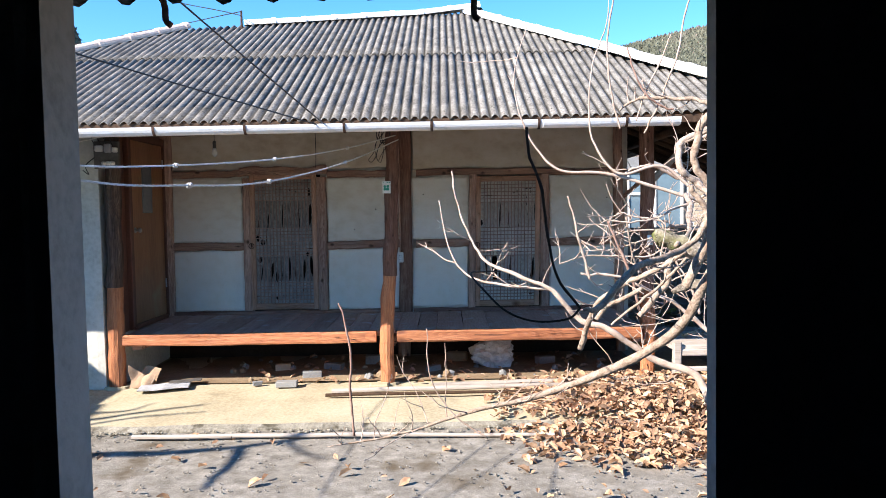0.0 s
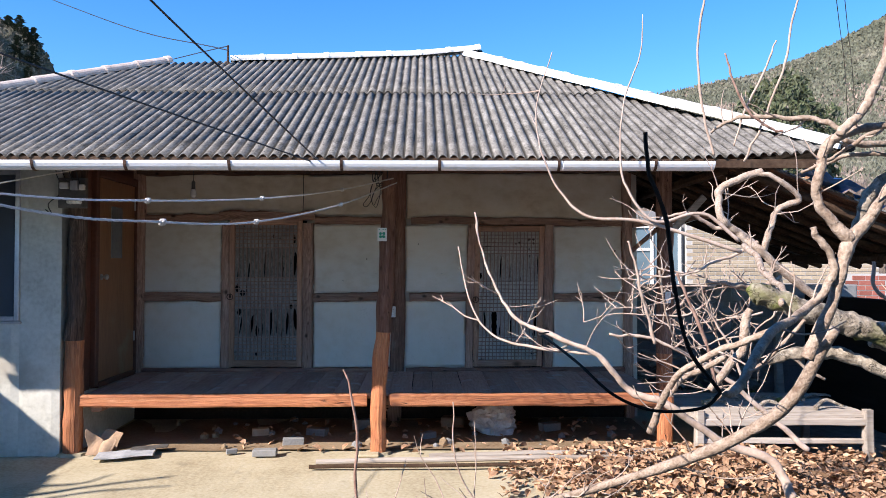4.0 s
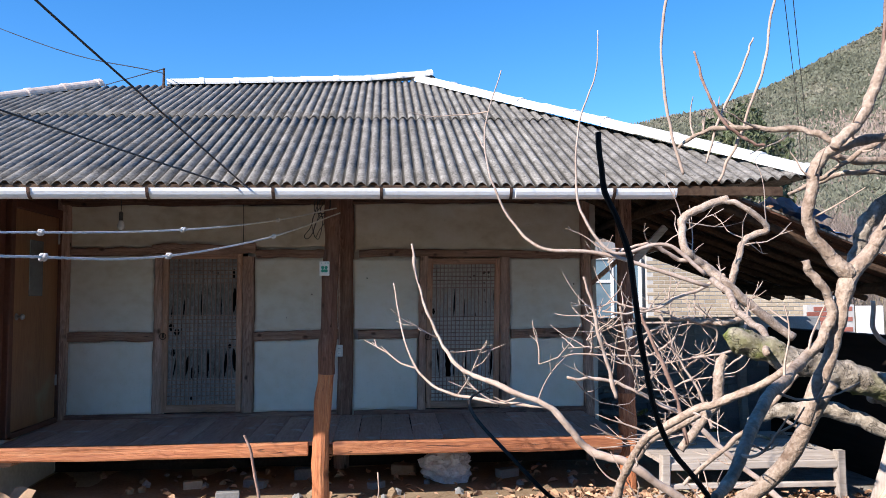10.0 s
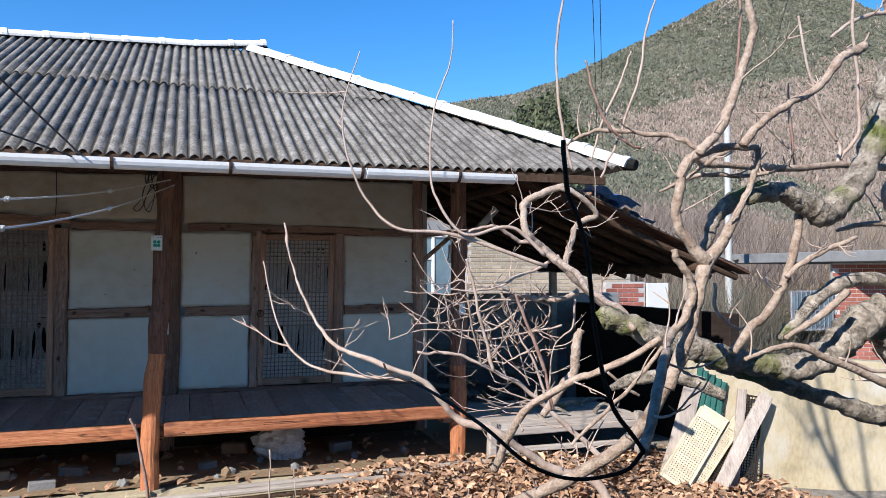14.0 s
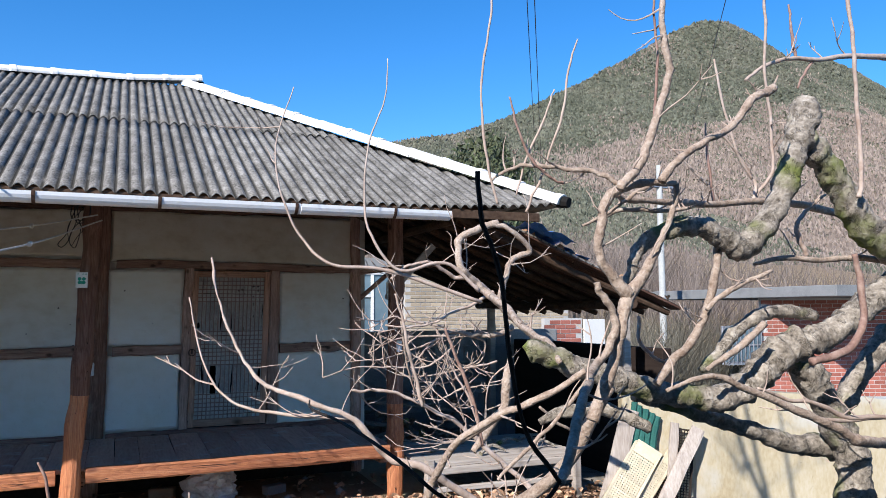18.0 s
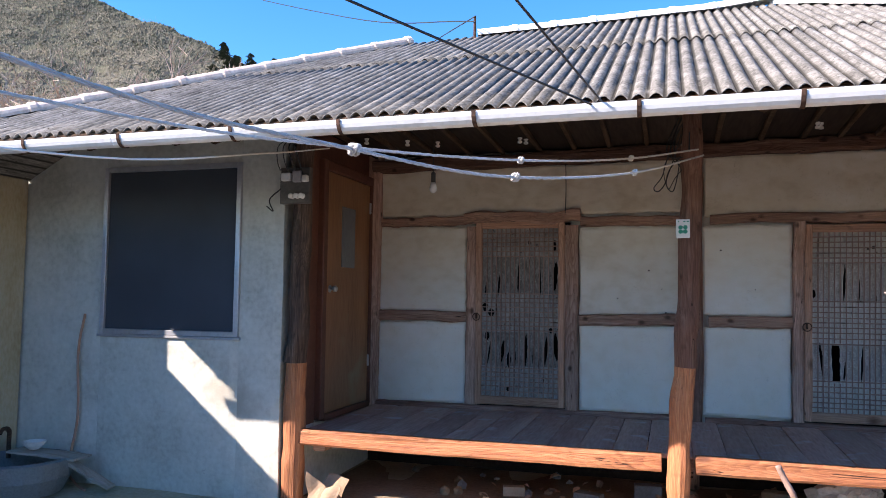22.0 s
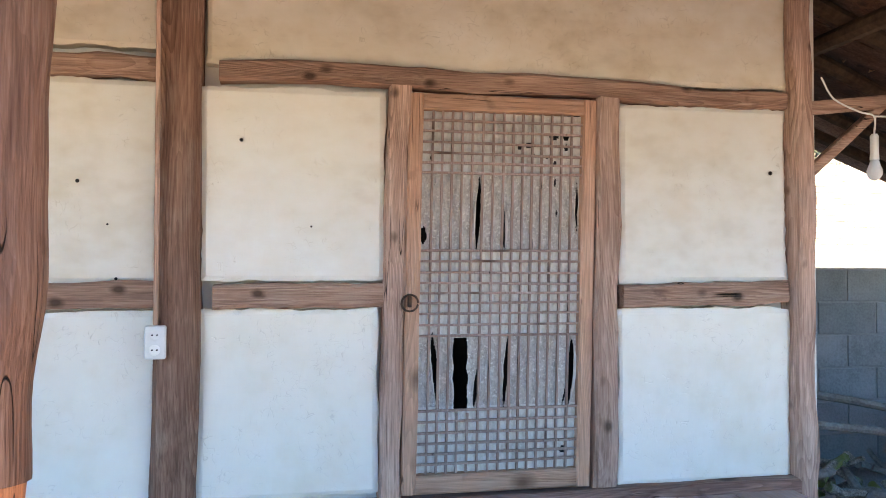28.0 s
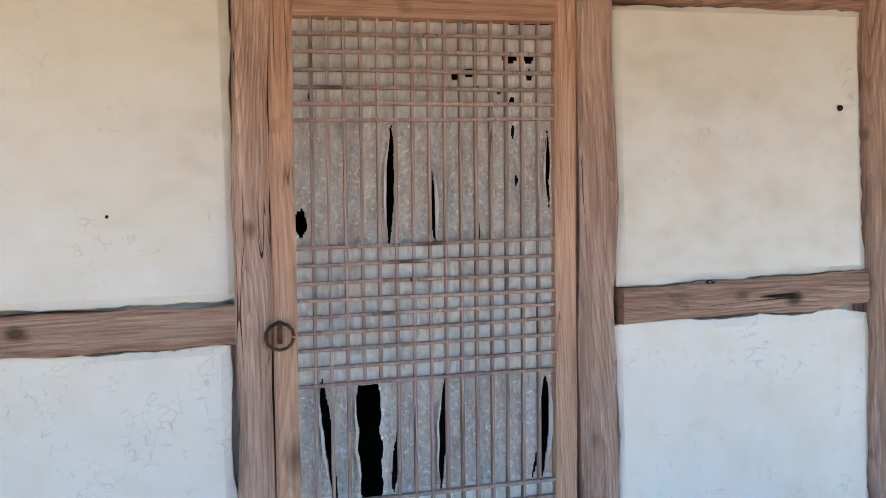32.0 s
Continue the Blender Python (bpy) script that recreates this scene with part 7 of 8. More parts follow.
# ---- hills and woods ----
def hill(name, x0, x1, nx, y0, y1, ny, height, mat, label, seed, rough, power):
    bm = bmesh.new()
    g = []
    for i in range(nx + 1):
        col = []
        for k in range(ny + 1):
            f = k / ny
            x, y = x0 + (x1 - x0) * i / nx, y0 + (y1 - y0) * f
            e = noise.fractal(Vector((x / rough, y / rough, seed)), 0.9, 2.0, 5)
            col.append(bm.verts.new((x, y, -1 + height(x) * f ** power * (1 + 0.07 * e * (1 - f * 0.6)))))
        g.append(col)
    for i in range(nx):
        for k in range(ny):
            bm.faces.new((g[i][k], g[i + 1][k], g[i + 1][k + 1], g[i][k + 1]))
    return tagged(part(name, bm, mat, smooth=True), label, "hill", kind="structure")


RIDGE = ((-60, 50), (0, 52), (60, 66), (85, 70), (99, 73), (137, 83), (166, 93), (197, 109), (227, 127), (260, 143), (279, 152), (303, 160), (319, 158), (348, 146), (394, 143), (426, 135), (700, 110))


def east_height(x):
    return sum(float(np.interp(x + d, [p[0] for p in RIDGE], [p[1] for p in RIDGE])) for d in (-6, 0, 6)) / 3


def west_height(x):
    return 24.0 * (1 - 1 / (1 + math.exp(-(x + 30.4) / 1.8))) + 0.42 * max(0, -x - 38) + 1.0


hill_e = hill("backdrop_mountain", -60, 700, 130, 45, 300, 44, east_height, HILL, "wooded mountain with green pines and brown scrub", 1.0, 60, 1.7)
hill_w = hill("backdrop_hillside", -110, -20, 70, 20, 60, 26, west_height, HILL, "steep scrubby hillside behind the roof", 2.0, 8, 0.8)


def thicket(name, count, place, r, h, mat, label, seed):
    """Far trees as small three-sided crowns, each leaning its own way, joined."""
    rnd = random.Random(seed)
    verts, faces = [], []
    for _ in range(count):
        p = place(rnd)
        if p is None:
            continue
        q, t, a = r * rnd.uniform(0.5, 1.5), h * rnd.uniform(0.5, 1.5), rnd.uniform(0, 2.1)
        k = len(verts)
        for j in range(3):
            verts.append((p[0] + q * math.cos(a + 2.09 * j), p[1] + q * math.sin(a + 2.09 * j), p[2] + rnd.uniform(-0.3, 0.2) * t))
        verts.append((p[0] + q * rnd.uniform(-0.7, 0.7), p[1] + q * rnd.uniform(-0.7, 0.7), p[2] + t))
        faces += [(k, k + 1, k + 3), (k + 1, k + 2, k + 3), (k + 2, k, k + 3)]
    me = bpy.data.meshes.new(name)
    me.from_pydata(verts, [], faces)
    me.materials.append(mat)
    return tagged(new(name, me), label, "woods", kind="stuff")


def per_island(mat, lo, hi):
    t = mat.node_tree
    geo = t.nodes.new("ShaderNodeNewGeometry")
    rng = t.nodes.new("ShaderNodeMapRange")
    rng.inputs["To Min"].default_value, rng.inputs["To Max"].default_value = lo, hi
    t.links.new(geo.outputs["Random Per Island"], rng.inputs["Value"])
    t.links.new(rng.outputs[0], [n for n in t.nodes if n.type == "HUE_SAT"][0].inputs["Value"])
    return mat


WOODS = per_island(material("pine_woods", [(0.072, 0.078, 0.053), (0.112, 0.115, 0.082), (0.165, 0.152, 0.115)], 0.045, 0.9, 0, 0.25, vary=0.0), 0.6, 1.4)
SCRUB = per_island(material("bare_scrub", [(0.15, 0.132, 0.098), (0.205, 0.183, 0.137), (0.27, 0.24, 0.185)], 0.05, 0.9, 0, 0.5, vary=0.0), 0.7, 1.3)


BARE = per_island(material("bare_woods", [(0.165, 0.125, 0.10), (0.235, 0.185, 0.15), (0.30, 0.243, 0.20)], 0.05, 0.9, 0, 0.5, vary=0.0), 0.7, 1.3)


def on_east(rnd, green):
    x, f = rnd.uniform(10, 470), rnd.random() ** 0.7
    y = 45 + 255 * f
    z = -1 + east_height(x) * f ** 1.7 * (1 + 0.07 * noise.fractal(Vector((x / 60, y / 60, 1.0)), 0.9, 2.0, 5) * (1 - f * 0.6))
    n = noise.noise(Vector((x / 70, f * 3, 4.0))) + 0.5 * noise.noise(Vector((x / 22, f * 11, 7.0))) + (f - 0.50) * 0.8 + rnd.gauss(0, 0.22) - (0.6 if 175 < x < 390 and f < 0.76 + 0.15 * noise.noise(Vector((x / 40, f * 4, 9.0))) else 0)
    return (x, y, z) if (n > -0.02) == green else None


thicket("pine_woods", 200000, lambda r: on_east(r, True), 0.8, 0.95, WOODS, "dense green pines on the mountain", 6)
thicket("bare_woods", 200000, lambda r: on_east(r, False), 0.55, 1.1, BARE, "bare brown trees on the lower mountain", 7)


def on_west(rnd, lo, hi):
    x, f = rnd.uniform(-95, -27), rnd.uniform(lo, hi)
    y = 20 + 40 * f
    return (x, y, -1 + west_height(x) * f ** 0.8 * (1 + 0.07 * noise.fractal(Vector((x / 8, y / 8, 2.0)), 0.9, 2.0, 5) * (1 - f * 0.6)))


def olive(rnd):
    p = on_west(rnd, 0.25, 1.0)
    f = (p[1] - 20) / 40
    n = noise.fractal(Vector((p[0] / 6, f * 6, 3.0)), 0.8, 2.0, 4) + 1.5 * (f - 0.72)
    return p if n + rnd.gauss(0, 0.15) > 0 else None


thicket("hillside_pines", 60000, olive, 0.14, 0.17, WOODS, "green pines on the upper hillside", 9)
thicket("hillside_scrub", 90000, lambda r: on_west(r, 0.02, 0.97), 0.12, 0.14, SCRUB, "pale leafless scrub on the hillside", 10)


def reeds(name, count, place, height, label, seed, mat):
    rnd = random.Random(seed)
    verts, faces = [], []
    for _ in range(count):
        x, y, z = place(rnd)
        h, w = height * rnd.uniform(0.5, 1.3), 0.012 * height
        dx, dy = rnd.gauss(0, 0.38) * h, rnd.gauss(0, 0.38) * h
        k = len(verts)
        verts += [(x - w, y, z), (x + w, y, z), (x, y + w, z), (x + dx, y + dy, z + h)]
        faces += [(k, k + 1, k + 3), (k + 1, k + 2, k + 3), (k + 2, k, k + 3)]
    me = bpy.data.meshes.new(name)
    me.from_pydata(verts, [], faces)
    me.materials.append(mat)
    return tagged(new(name, me), label, "brush", kind="stuff")


reeds("hillside_twigs", 42000, lambda r: on_west(r, 0.03, 0.97), 0.9, "grey bare twigs on the hillside", 21, SCRUB)
STRAW = per_island(material("dry_straw", [(0.26, 0.18, 0.10), (0.42, 0.32, 0.20), (0.52, 0.43, 0.30)], 0.6, 0.9, 0, 3, vary=0.0), 0.6, 1.3)
reeds("dry_stalks", 3200, lambda r: on_west(r, 0.05, 0.55), 1.5, "pale dry stalks on the hillside", 11, STRAW)
reeds("dry_brush", 15000, lambda r: (lambda x, y: (x, y, -0.3 + 0.16 * max(0, y - 7)))(r.uniform(6.5, 40), r.uniform(7, 34)), 1.35, "dry tangled brush behind the garden wall", 12, STRAW)
reeds("near_brush", 3600, lambda r: (r.uniform(8.3, 11.6), r.uniform(3.2, 6.4), -0.15), 1.45, "dry twiggy brush beside the utility pole", 13, SCRUB)
reeds("bare_bushes", 9000, lambda r: (lambda x, y: (x, y, -0.3 + 0.16 * max(0, y - 7) + r.random() * 1.2))(r.gauss(17, 7), r.uniform(9, 34)), 1.9, "leafless brown bushes at the mountain foot", 14, BARE)

bm = sheet(5, 60, 6.5, 45, 0, 1.5, 4.0, 0.3)
for v in bm.verts:
    v.co.z += -0.35 + 0.16 * max(0, v.co.y - 7)
tagged(part("slope_ground", bm, EARTH), "dry brown bank behind the houses", "ground", kind="structure")


def leafy_tree(name, x, y, z, h, r, label, seed, mat):
    """An evergreen: trunk, limbs and a crown of many small leaf clumps with gaps."""
    rnd = random.Random(seed)
    ob = thing(name, label, "tree", at=(x, y, z))
    bm = tube([(x, y, z), (x + 0.1, y, z + h * 0.4), (x, y, z + h * 0.8)], 0.16, 0.05, 8, 4, 0.05, seed)
    for k in range(7):
        a = k * 0.9
        tube([(x, y, z + h * (0.35 + 0.06 * k)), (x + math.cos(a) * r * 0.7, y + math.sin(a) * r * 0.7, z + h * (0.5 + 0.06 * k))], 0.05, 0.015, 6, 1, bm=bm)
    part("trunk", bm, BARK_OLD, ob)
    verts, faces = [], []
    for _ in range(7000):
        d = Vector((rnd.gauss(0, 1), rnd.gauss(0, 1), rnd.gauss(0, 1))).normalized()
        q = 1 + 0.35 * noise.noise(d * 2.2 + Vector((seed, 0, 0)))
        p = Vector((x, y, z + h * 0.62)) + Vector((d.x * r, d.y * r, d.z * h * 0.36)) * q * rnd.uniform(0.55, 1.0) ** 0.5
        s = rnd.uniform(0.05, 0.115)
        m = Euler((rnd.uniform(0, 6), rnd.uniform(0, 6), 0)).to_matrix()
        k = len(verts)
        verts += [tuple(p + m @ Vector(c)) for c in ((-s, 0, 0), (0, -s * 0.5, 0.2 * s), (s, 0, 0), (0, s * 0.5, 0.2 * s))]
        faces += [(k, k + 1, k + 2), (k, k + 2, k + 3)]
    me = bpy.data.meshes.new("crown")
    me.from_pydata(verts, [], faces)
    me.materials.append(mat)
    new("crown", me).parent = ob
    return settle(ob)


EVERGREEN = per_island(material("evergreen_leaf", [(0.035, 0.05, 0.02), (0.07, 0.085, 0.035), (0.13, 0.12, 0.06)], 2, 0.7, 0, 10, vary=0.0), 0.5, 1.5)
leafy_tree("evergreen_tree", 9.95, 12.0, 0.5, 6.25, 1.3, "round dark-leaved evergreen tree behind the roof", 5, EVERGREEN)
random.seed(17)
for k in range(26):
    x, y = -43.0 + 0.56 * k + random.uniform(-0.3, 0.3), 57.0 + random.uniform(-3, 2)
    h = random.uniform(1.5, 3.0) * (0.7 if k < 8 else 1.0)
    z = -1.4 + west_height(x) * ((y - 20) / 40) ** 0.8
    rnd = random.Random(k)
    ob = thing("pine_tree", "dark pine standing on the hillside edge", "tree", "hillside pines", at=(x, y, z))
    part("trunk", tube([(x, y, z), (x, y, z + h * 0.5), (x + 0.2, y, z + h)], 0.18, 0.04, 7, 3), BARK_OLD, ob)
    verts, faces = [], []
    for _ in range(330):
        f = rnd.random()
        a, rr = rnd.uniform(0, 6.3), (1 - f) ** 0.6 * (0.55 + 0.35 * math.sin(f * 17 + k)) * rnd.uniform(0.2, 1.0) + 0.06
        p = Vector((x + math.cos(a) * rr, y + math.sin(a) * rr, z + h * (0.25 + 0.78 * f) - rr * 0.15))
        s = rnd.uniform(0.09, 0.22)
        n = len(verts)
        verts += [tuple(p + Vector(c) * s) for c in ((-1, 0, 0), (0.2, -0.8, 0.2), (1, 0.1, -0.1), (0, 0.7, 0.25))]
        faces += [(n, n + 1, n + 2), (n, n + 2, n + 3)]
    me = bpy.data.meshes.new("crown")
    me.from_pydata(verts, [], faces)
    me.materials.append(PINE)
    new("crown", me).parent = ob
    settle(ob)


def bare_tree(x, y, z, h, seed, label):
    """A leafless tree: a leaning trunk that forks again and again into fine twigs."""
    rnd = random.Random(seed)
    ob = thing("bare_tree", label, "tree", "bare trees behind the house", at=(x, y, z))
    bm = bmesh.new()
    verts, faces = [], []

    def grow(p, d, length, r, depth):
        q = p + d * length
        if depth < 2:
            tube([tuple(p), tuple(p.lerp(q, 0.5) + Vector((rnd.gauss(0, 0.05), rnd.gauss(0, 0.05), 0)) * length), tuple(q)], r, r * 0.7, 6, 2, bm=bm)
        else:
            u = d.orthogonal().normalized()
            v = d.cross(u)
            k = len(verts)
            for c, w in ((p, r), (q, r * 0.6)):
                verts.extend(tuple(c + u * (w * math.cos(a)) + v * (w * math.sin(a))) for a in (0, 2.09, 4.19))
            faces.extend((k + a, k + (a + 1) % 3, k + 3 + (a + 1) % 3, k + 3 + a) for a in range(3))
        if depth < 7:
            for _ in range(2 if depth in (0, 3) or rnd.random() < 0.4 else 3):
                e = (d + Vector((rnd.gauss(0, 0.55), rnd.gauss(0, 0.55), rnd.gauss(0.10, 0.32)))).normalized()
                grow(p.lerp(q, rnd.uniform(0.65, 1.0)), e, length * rnd.uniform(0.58, 0.86), r * 0.68, depth + 1)

    grow(Vector((x, y, z)), Vector((rnd.gauss(0, 0.10), rnd.gauss(0, 0.10), 1)).normalized(), h * 0.30, h * 0.017, 0)
    part("trunk", bm, TWIG, ob)
    me = bpy.data.meshes.new("crown")
    me.from_pydata(verts, [], faces)
    me.materials.append(TWIG)
    new("crown", me).parent = ob
    return settle(ob)


random.seed(29)
for k in range(14):
    x, y = -18.4 - 1.0 * k + random.uniform(-0.4, 0.4), random.uniform(20.5, 24.0)
    z = -1.2 + west_height(x) * ((y - 20) / 40) ** 0.8
    bare_tree(x, y, z, (min(13.0, 10.4 + 0.26 * k) - z) * random.uniform(0.95, 1.2), 40 + k, "pale leafless tree at the foot of the hillside")
ob = thing("far_bare_tree", "bare tree crown showing behind the ridge", "tree", at=(0.6, 6.5, 0))
bm = tube([(0.6, 6.5, 0), (0.65, 6.5, 4.2)], 0.1, 0.05, 7, 2)
rnd = random.Random(4)
for k in range(16):
    d = Vector((rnd.uniform(-1, 1.3), rnd.uniform(-0.5, 0.5), rnd.uniform(0.6, 1.2)))
    p = Vector((0.65, 6.5, 3.9 + 0.03 * k))
    tube([p, p + d * 0.6, p + d * 1.0 + Vector((rnd.uniform(-0.2, 0.2), 0, 0.15))], 0.015, 0.005, 5, 3, 0.05, k, bm=bm)
part("trunk", bm, BARK_OLD, ob)
settle(ob)


# ---- ropes, cables and fittings ----
def rope(pts, label, knots):
    ob = thing("washing_line", label, "rope", "washing lines", at=pts[0])
    line = smooth_line(pts, 14)
    for s in range(3):
        bm = bmesh.new()
        twist = []
        n = len(line)
        for k in range(n * 3 - 2):
            f = k / 3
            i = min(int(f), n - 2)
            q = line[i].lerp(line[i + 1], f - i)
            a = k * 0.9 + s * 2.09
            twist.append(q + Vector((0.0028 * math.cos(a) * 0.6, 0.0028 * math.cos(a) * 0.6, 0.0028 * math.sin(a))))
        tube(twist, 0.0032, 0.0032, 6, 1, bm=bm)
        part("strand", bm, ROPE, ob)
    for f in knots:
        q = line[int(f * (len(line) - 1))]
        bm = bmesh.new()
        for k in range(3):
            ring = [q + Vector((0.010 * math.cos(a + k), 0.009 * math.sin(a) * (1 if k % 2 else -1), 0.011 * math.sin(a + k * 2))) for a in np.linspace(0, 6.0, 9)]
            tube(ring, 0.0052, 0.0052, 6, 2, bm=bm)
        part("knot", bm, ROPE, ob)
    return settle(ob)


rope([(-0.01, -1.52, 2.385), (-0.40, -2.31, 2.20), (-0.80, -3.11, 2.065), (-1.23, -3.96, 1.975), (-1.6, -4.7, 1.94), (-2.3, -6.1, 1.98), (-2.85, -7.28, 2.15)], "grey washing line with knots tied to the post", (0.16, 0.335, 0.50, 0.83))
rope([(0.02, -1.53, 2.345), (-0.333, -2.705, 2.06), (-0.675, -3.84, 1.87), (-0.915, -4.65, 1.82), (-1.18, -5.5, 1.83), (-1.71, -7.28, 2.05)], "thick grey washing line with knots tied to the post", (0.20, 0.40, 0.60, 0.85))
for pts, lab in (([(-0.45, -2.93, 2.33), (-1.10, -4.59, 2.94), (-1.75, -6.25, 3.62), (-2.4, -7.9, 4.35)], "black cable slung over the yard"), ([(-0.47, -2.93, 2.32), (-1.79, -4.74, 2.62), (-3.1, -6.55, 2.98), (-4.45, -8.35, 3.4)], "black cable slung low over the roof"), ([(-1.85, 0.1, 3.95), (-4, 2.0, 4.9), (-9, 6, 7.6), (-14, 10, 11)], "thin cable beyond the ridge"), ([(-1.85, 0.1, 4.0), (-4.5, 4.0, 4.75), (-9, 10, 6.0), (-16, 18, 9)], "thin cable beyond the ridge")):
    tagged(part("cable", tube(pts, 0.0055, 0.0055, 6, 8), CABLE), lab, "cable", "overhead cables")
tagged(part("roof_rod", tube([(-1.87, 0.15, 3.75), (-1.87, 0.15, 4.02)], 0.014, 0.012, 7, 1), RUST), "short rusty rod standing on the ridge", "rod")
tagged(part("cable", tube([(-2.45, -1.60, 2.49), (-2.51, -2.4, 2.305), (-2.63, -3.65, 2.06), (-2.8, -5.5, 1.96), (-2.95, -7.28, 2.1)], 0.005, 0.005, 7, 6), WHITE), "pale cable sagging across the yard from the eaves", "cable", "overhead cables")

ob = thing("post_badge", "white plate with a green clover on the post", "sign", at=(-0.10, -1.525, 1.9))
part("plate", cube((-0.143, -1.538, 1.84), (-0.063, -1.530, 1.955), 0.002), WHITE, ob)
for dx, dz in ((-0.014, 0.012), (0.014, 0.012), (-0.014, -0.014), (0.014, -0.014)):
    bm = lathe([(0.013, 0), (0.013, 0.002)], 12, pose(-0.103 + dx, -1.5385, 1.893 + dz, 90, 0, 0))
    part("clover_leaf", bm, GREEN, ob)
part("clover_stem", cube((-0.105, -1.5400, 1.866), (-0.101, -1.5385, 1.893)), GREEN, ob)
for k in range(3):
    part("print_bar", cube((-0.132, -1.5395, 1.938 - 0.0 * k), (-0.125 + 0.02 * k, -1.5385, 1.944)) if k == 0 else cube((-0.12 + 0.02 * k, -1.5395, 1.938), (-0.108 + 0.02 * k, -1.5385, 1.944)), GREEN, ob)
settle(ob)


def outlet(x, y, z, w, h, label):
    ob = thing("wall_socket", label, "socket", "wall sockets", at=(x, y, z))
    part("cover", cube((x - w / 2, y - 0.022, z - h / 2), (x + w / 2, y, z + h / 2), 0.005), WHITE, ob)
    for dz in (h * 0.22, -h * 0.22):
        face = part("socket_face", lathe([(0.019, 0), (0.019, 0.003), (0.015, 0.002)], 14, pose(x, y - 0.021, z + dz, 90, 0, 0)), WHITE, ob)
        for dx in (-0.008, 0.008):
            part("pin_hole", lathe([(0.003, 0), (0.003, 0.004)], 8, pose(x + dx, y - 0.0225, z + dz, 90, 0, 0)), DARK, face)
    part("conduit", cube((x - 0.008, y - 0.012, z + h / 2), (x + 0.008, y, 2.62), 0.003), WOOD_V, ob)
    return settle(ob)


outlet(-0.072, -0.08, 1.145, 0.07, 0.115, "cream double wall socket on the inner post")
tagged(part("switch_box", cube((2.395, -1.415, 1.30), (2.445, -1.395, 1.40), 0.004), WHITE), "small white switch on the porch post", "switch")

ob = thing("meter_box", "dark electricity board with white porcelain fuses", "meter", at=(-2.78, -1.5, 2.3))
part("board", cube((-2.875, -1.52, 2.12), (-2.635, -1.475, 2.38), 0.006), GREY, ob)
for x, z, w, h in ((-2.85, 2.28, 0.075, 0.06), (-2.76, 2.27, 0.065, 0.085), (-2.685, 2.27, 0.045, 0.05)):
    part("fuse_holder", cube((x, -1.56, z), (x + w, -1.52, z + h), 0.008), PORCELAIN if w != 0.065 else STEEL, ob)
for x in (-2.765, -2.725, -2.685):
    part("insulator", lathe([(0.012, 0), (0.02, 0.012), (0.014, 0.03), (0.02, 0.045), (0.01, 0.055)], 12, pose(x, -1.52, 2.17, 90, 0, 0)), PORCELAIN, ob)
for k in range(4):
    part("wire", tube([(-2.83 + 0.05 * k, -1.53, 2.31), (-2.85 + 0.05 * k, -1.60, 2.40 + 0.02 * k), (-2.83 + 0.04 * k, -1.62, 2.53), (-2.7, -1.55, 2.60)], 0.004, 0.004, 5, 5), CABLE, ob)
part("wire", tube([(-2.865, -1.52, 2.23), (-2.945, -1.54, 2.15), (-2.925, -1.52, 2.07), (-2.995, -1.49, 2.11)], 0.005, 0.005, 5, 5), CABLE, ob)
settle(ob)
for z, h in ((1.60, 0.26), (1.35, 0.03), (1.15, 0.12)):
    tagged(part("door_bracket", cube((-2.795, -1.28, z), (-2.772, -1.24, z + h), 0.004), OLDWOOD), "pale worn strip fixed to the brown side wall", "bracket", "post brackets")


def insulator(x, y, z, label="white porcelain wire insulator under the soffit"):
    ob = thing("insulator", label, "insulator", "porcelain insulators", at=(x, y, z))
    part("body", lathe([(0.008, 0.0), (0.019, -0.004), (0.019, -0.016), (0.011, -0.022), (0.011, -0.030), (0.019, -0.036), (0.019, -0.050), (0.006, -0.054)], 12, Matrix.Translation((x, y, z))), PORCELAIN, ob)
    return settle(ob)


first = insulator(-1.33, -0.45, 2.755)
for x, y in ((-1.29, -0.40), (-2.25, -0.55), (-2.02, -0.45), (-2.55, -0.7), (0.84, -0.45), (0.865, -0.43)):
    copy_thing(first, Matrix.Translation((x, y, 2.755)))
ob = thing("porch_bulb", "unlit clear bulb hanging under the porch soffit", "lamp", at=(-1.955, -0.76, 2.3))
part("flex", tube([(-1.955, -0.76, 2.77), (-1.955, -0.76, 2.42)], 0.003, 0.003, 5, 1), CABLE, ob)
part("socket", lathe([(0.012, 0.12), (0.018, 0.11), (0.018, 0.05), (0.020, 0.04)], 12, Matrix.Translation((-1.955, -0.76, 2.32))), GREY, ob)
part("glass", lathe([(0.018, 0.04), (0.024, 0.02), (0.031, -0.005), (0.029, -0.025), (0.014, -0.042), (0.003, -0.046)], 14, Matrix.Translation((-1.955, -0.76, 2.32))), BULB, ob, smooth=True)
settle(ob)
for k in range(3):
    tagged(part("wire_coil", tube([(-0.08 - 0.02 * k, -1.40, 2.62), (-0.15 - 0.02 * k, -1.42, 2.45), (-0.12 - 0.03 * k, -1.44, 2.30 + 0.03 * k), (-0.07, -1.50, 2.36), (-0.06, -1.50, 2.5)], 0.004, 0.004, 5, 6), CABLE), "loop of black wire hanging beside the post", "wire", "wire loops")
tagged(part("wire_drop", tube([(-1.02, -0.06, 2.74), (-1.015, -0.05, 2.4), (-1.02, -0.05, 2.18)], 0.004, 0.004, 5, 3), CABLE), "thin black wire down the plaster above the door", "wire")
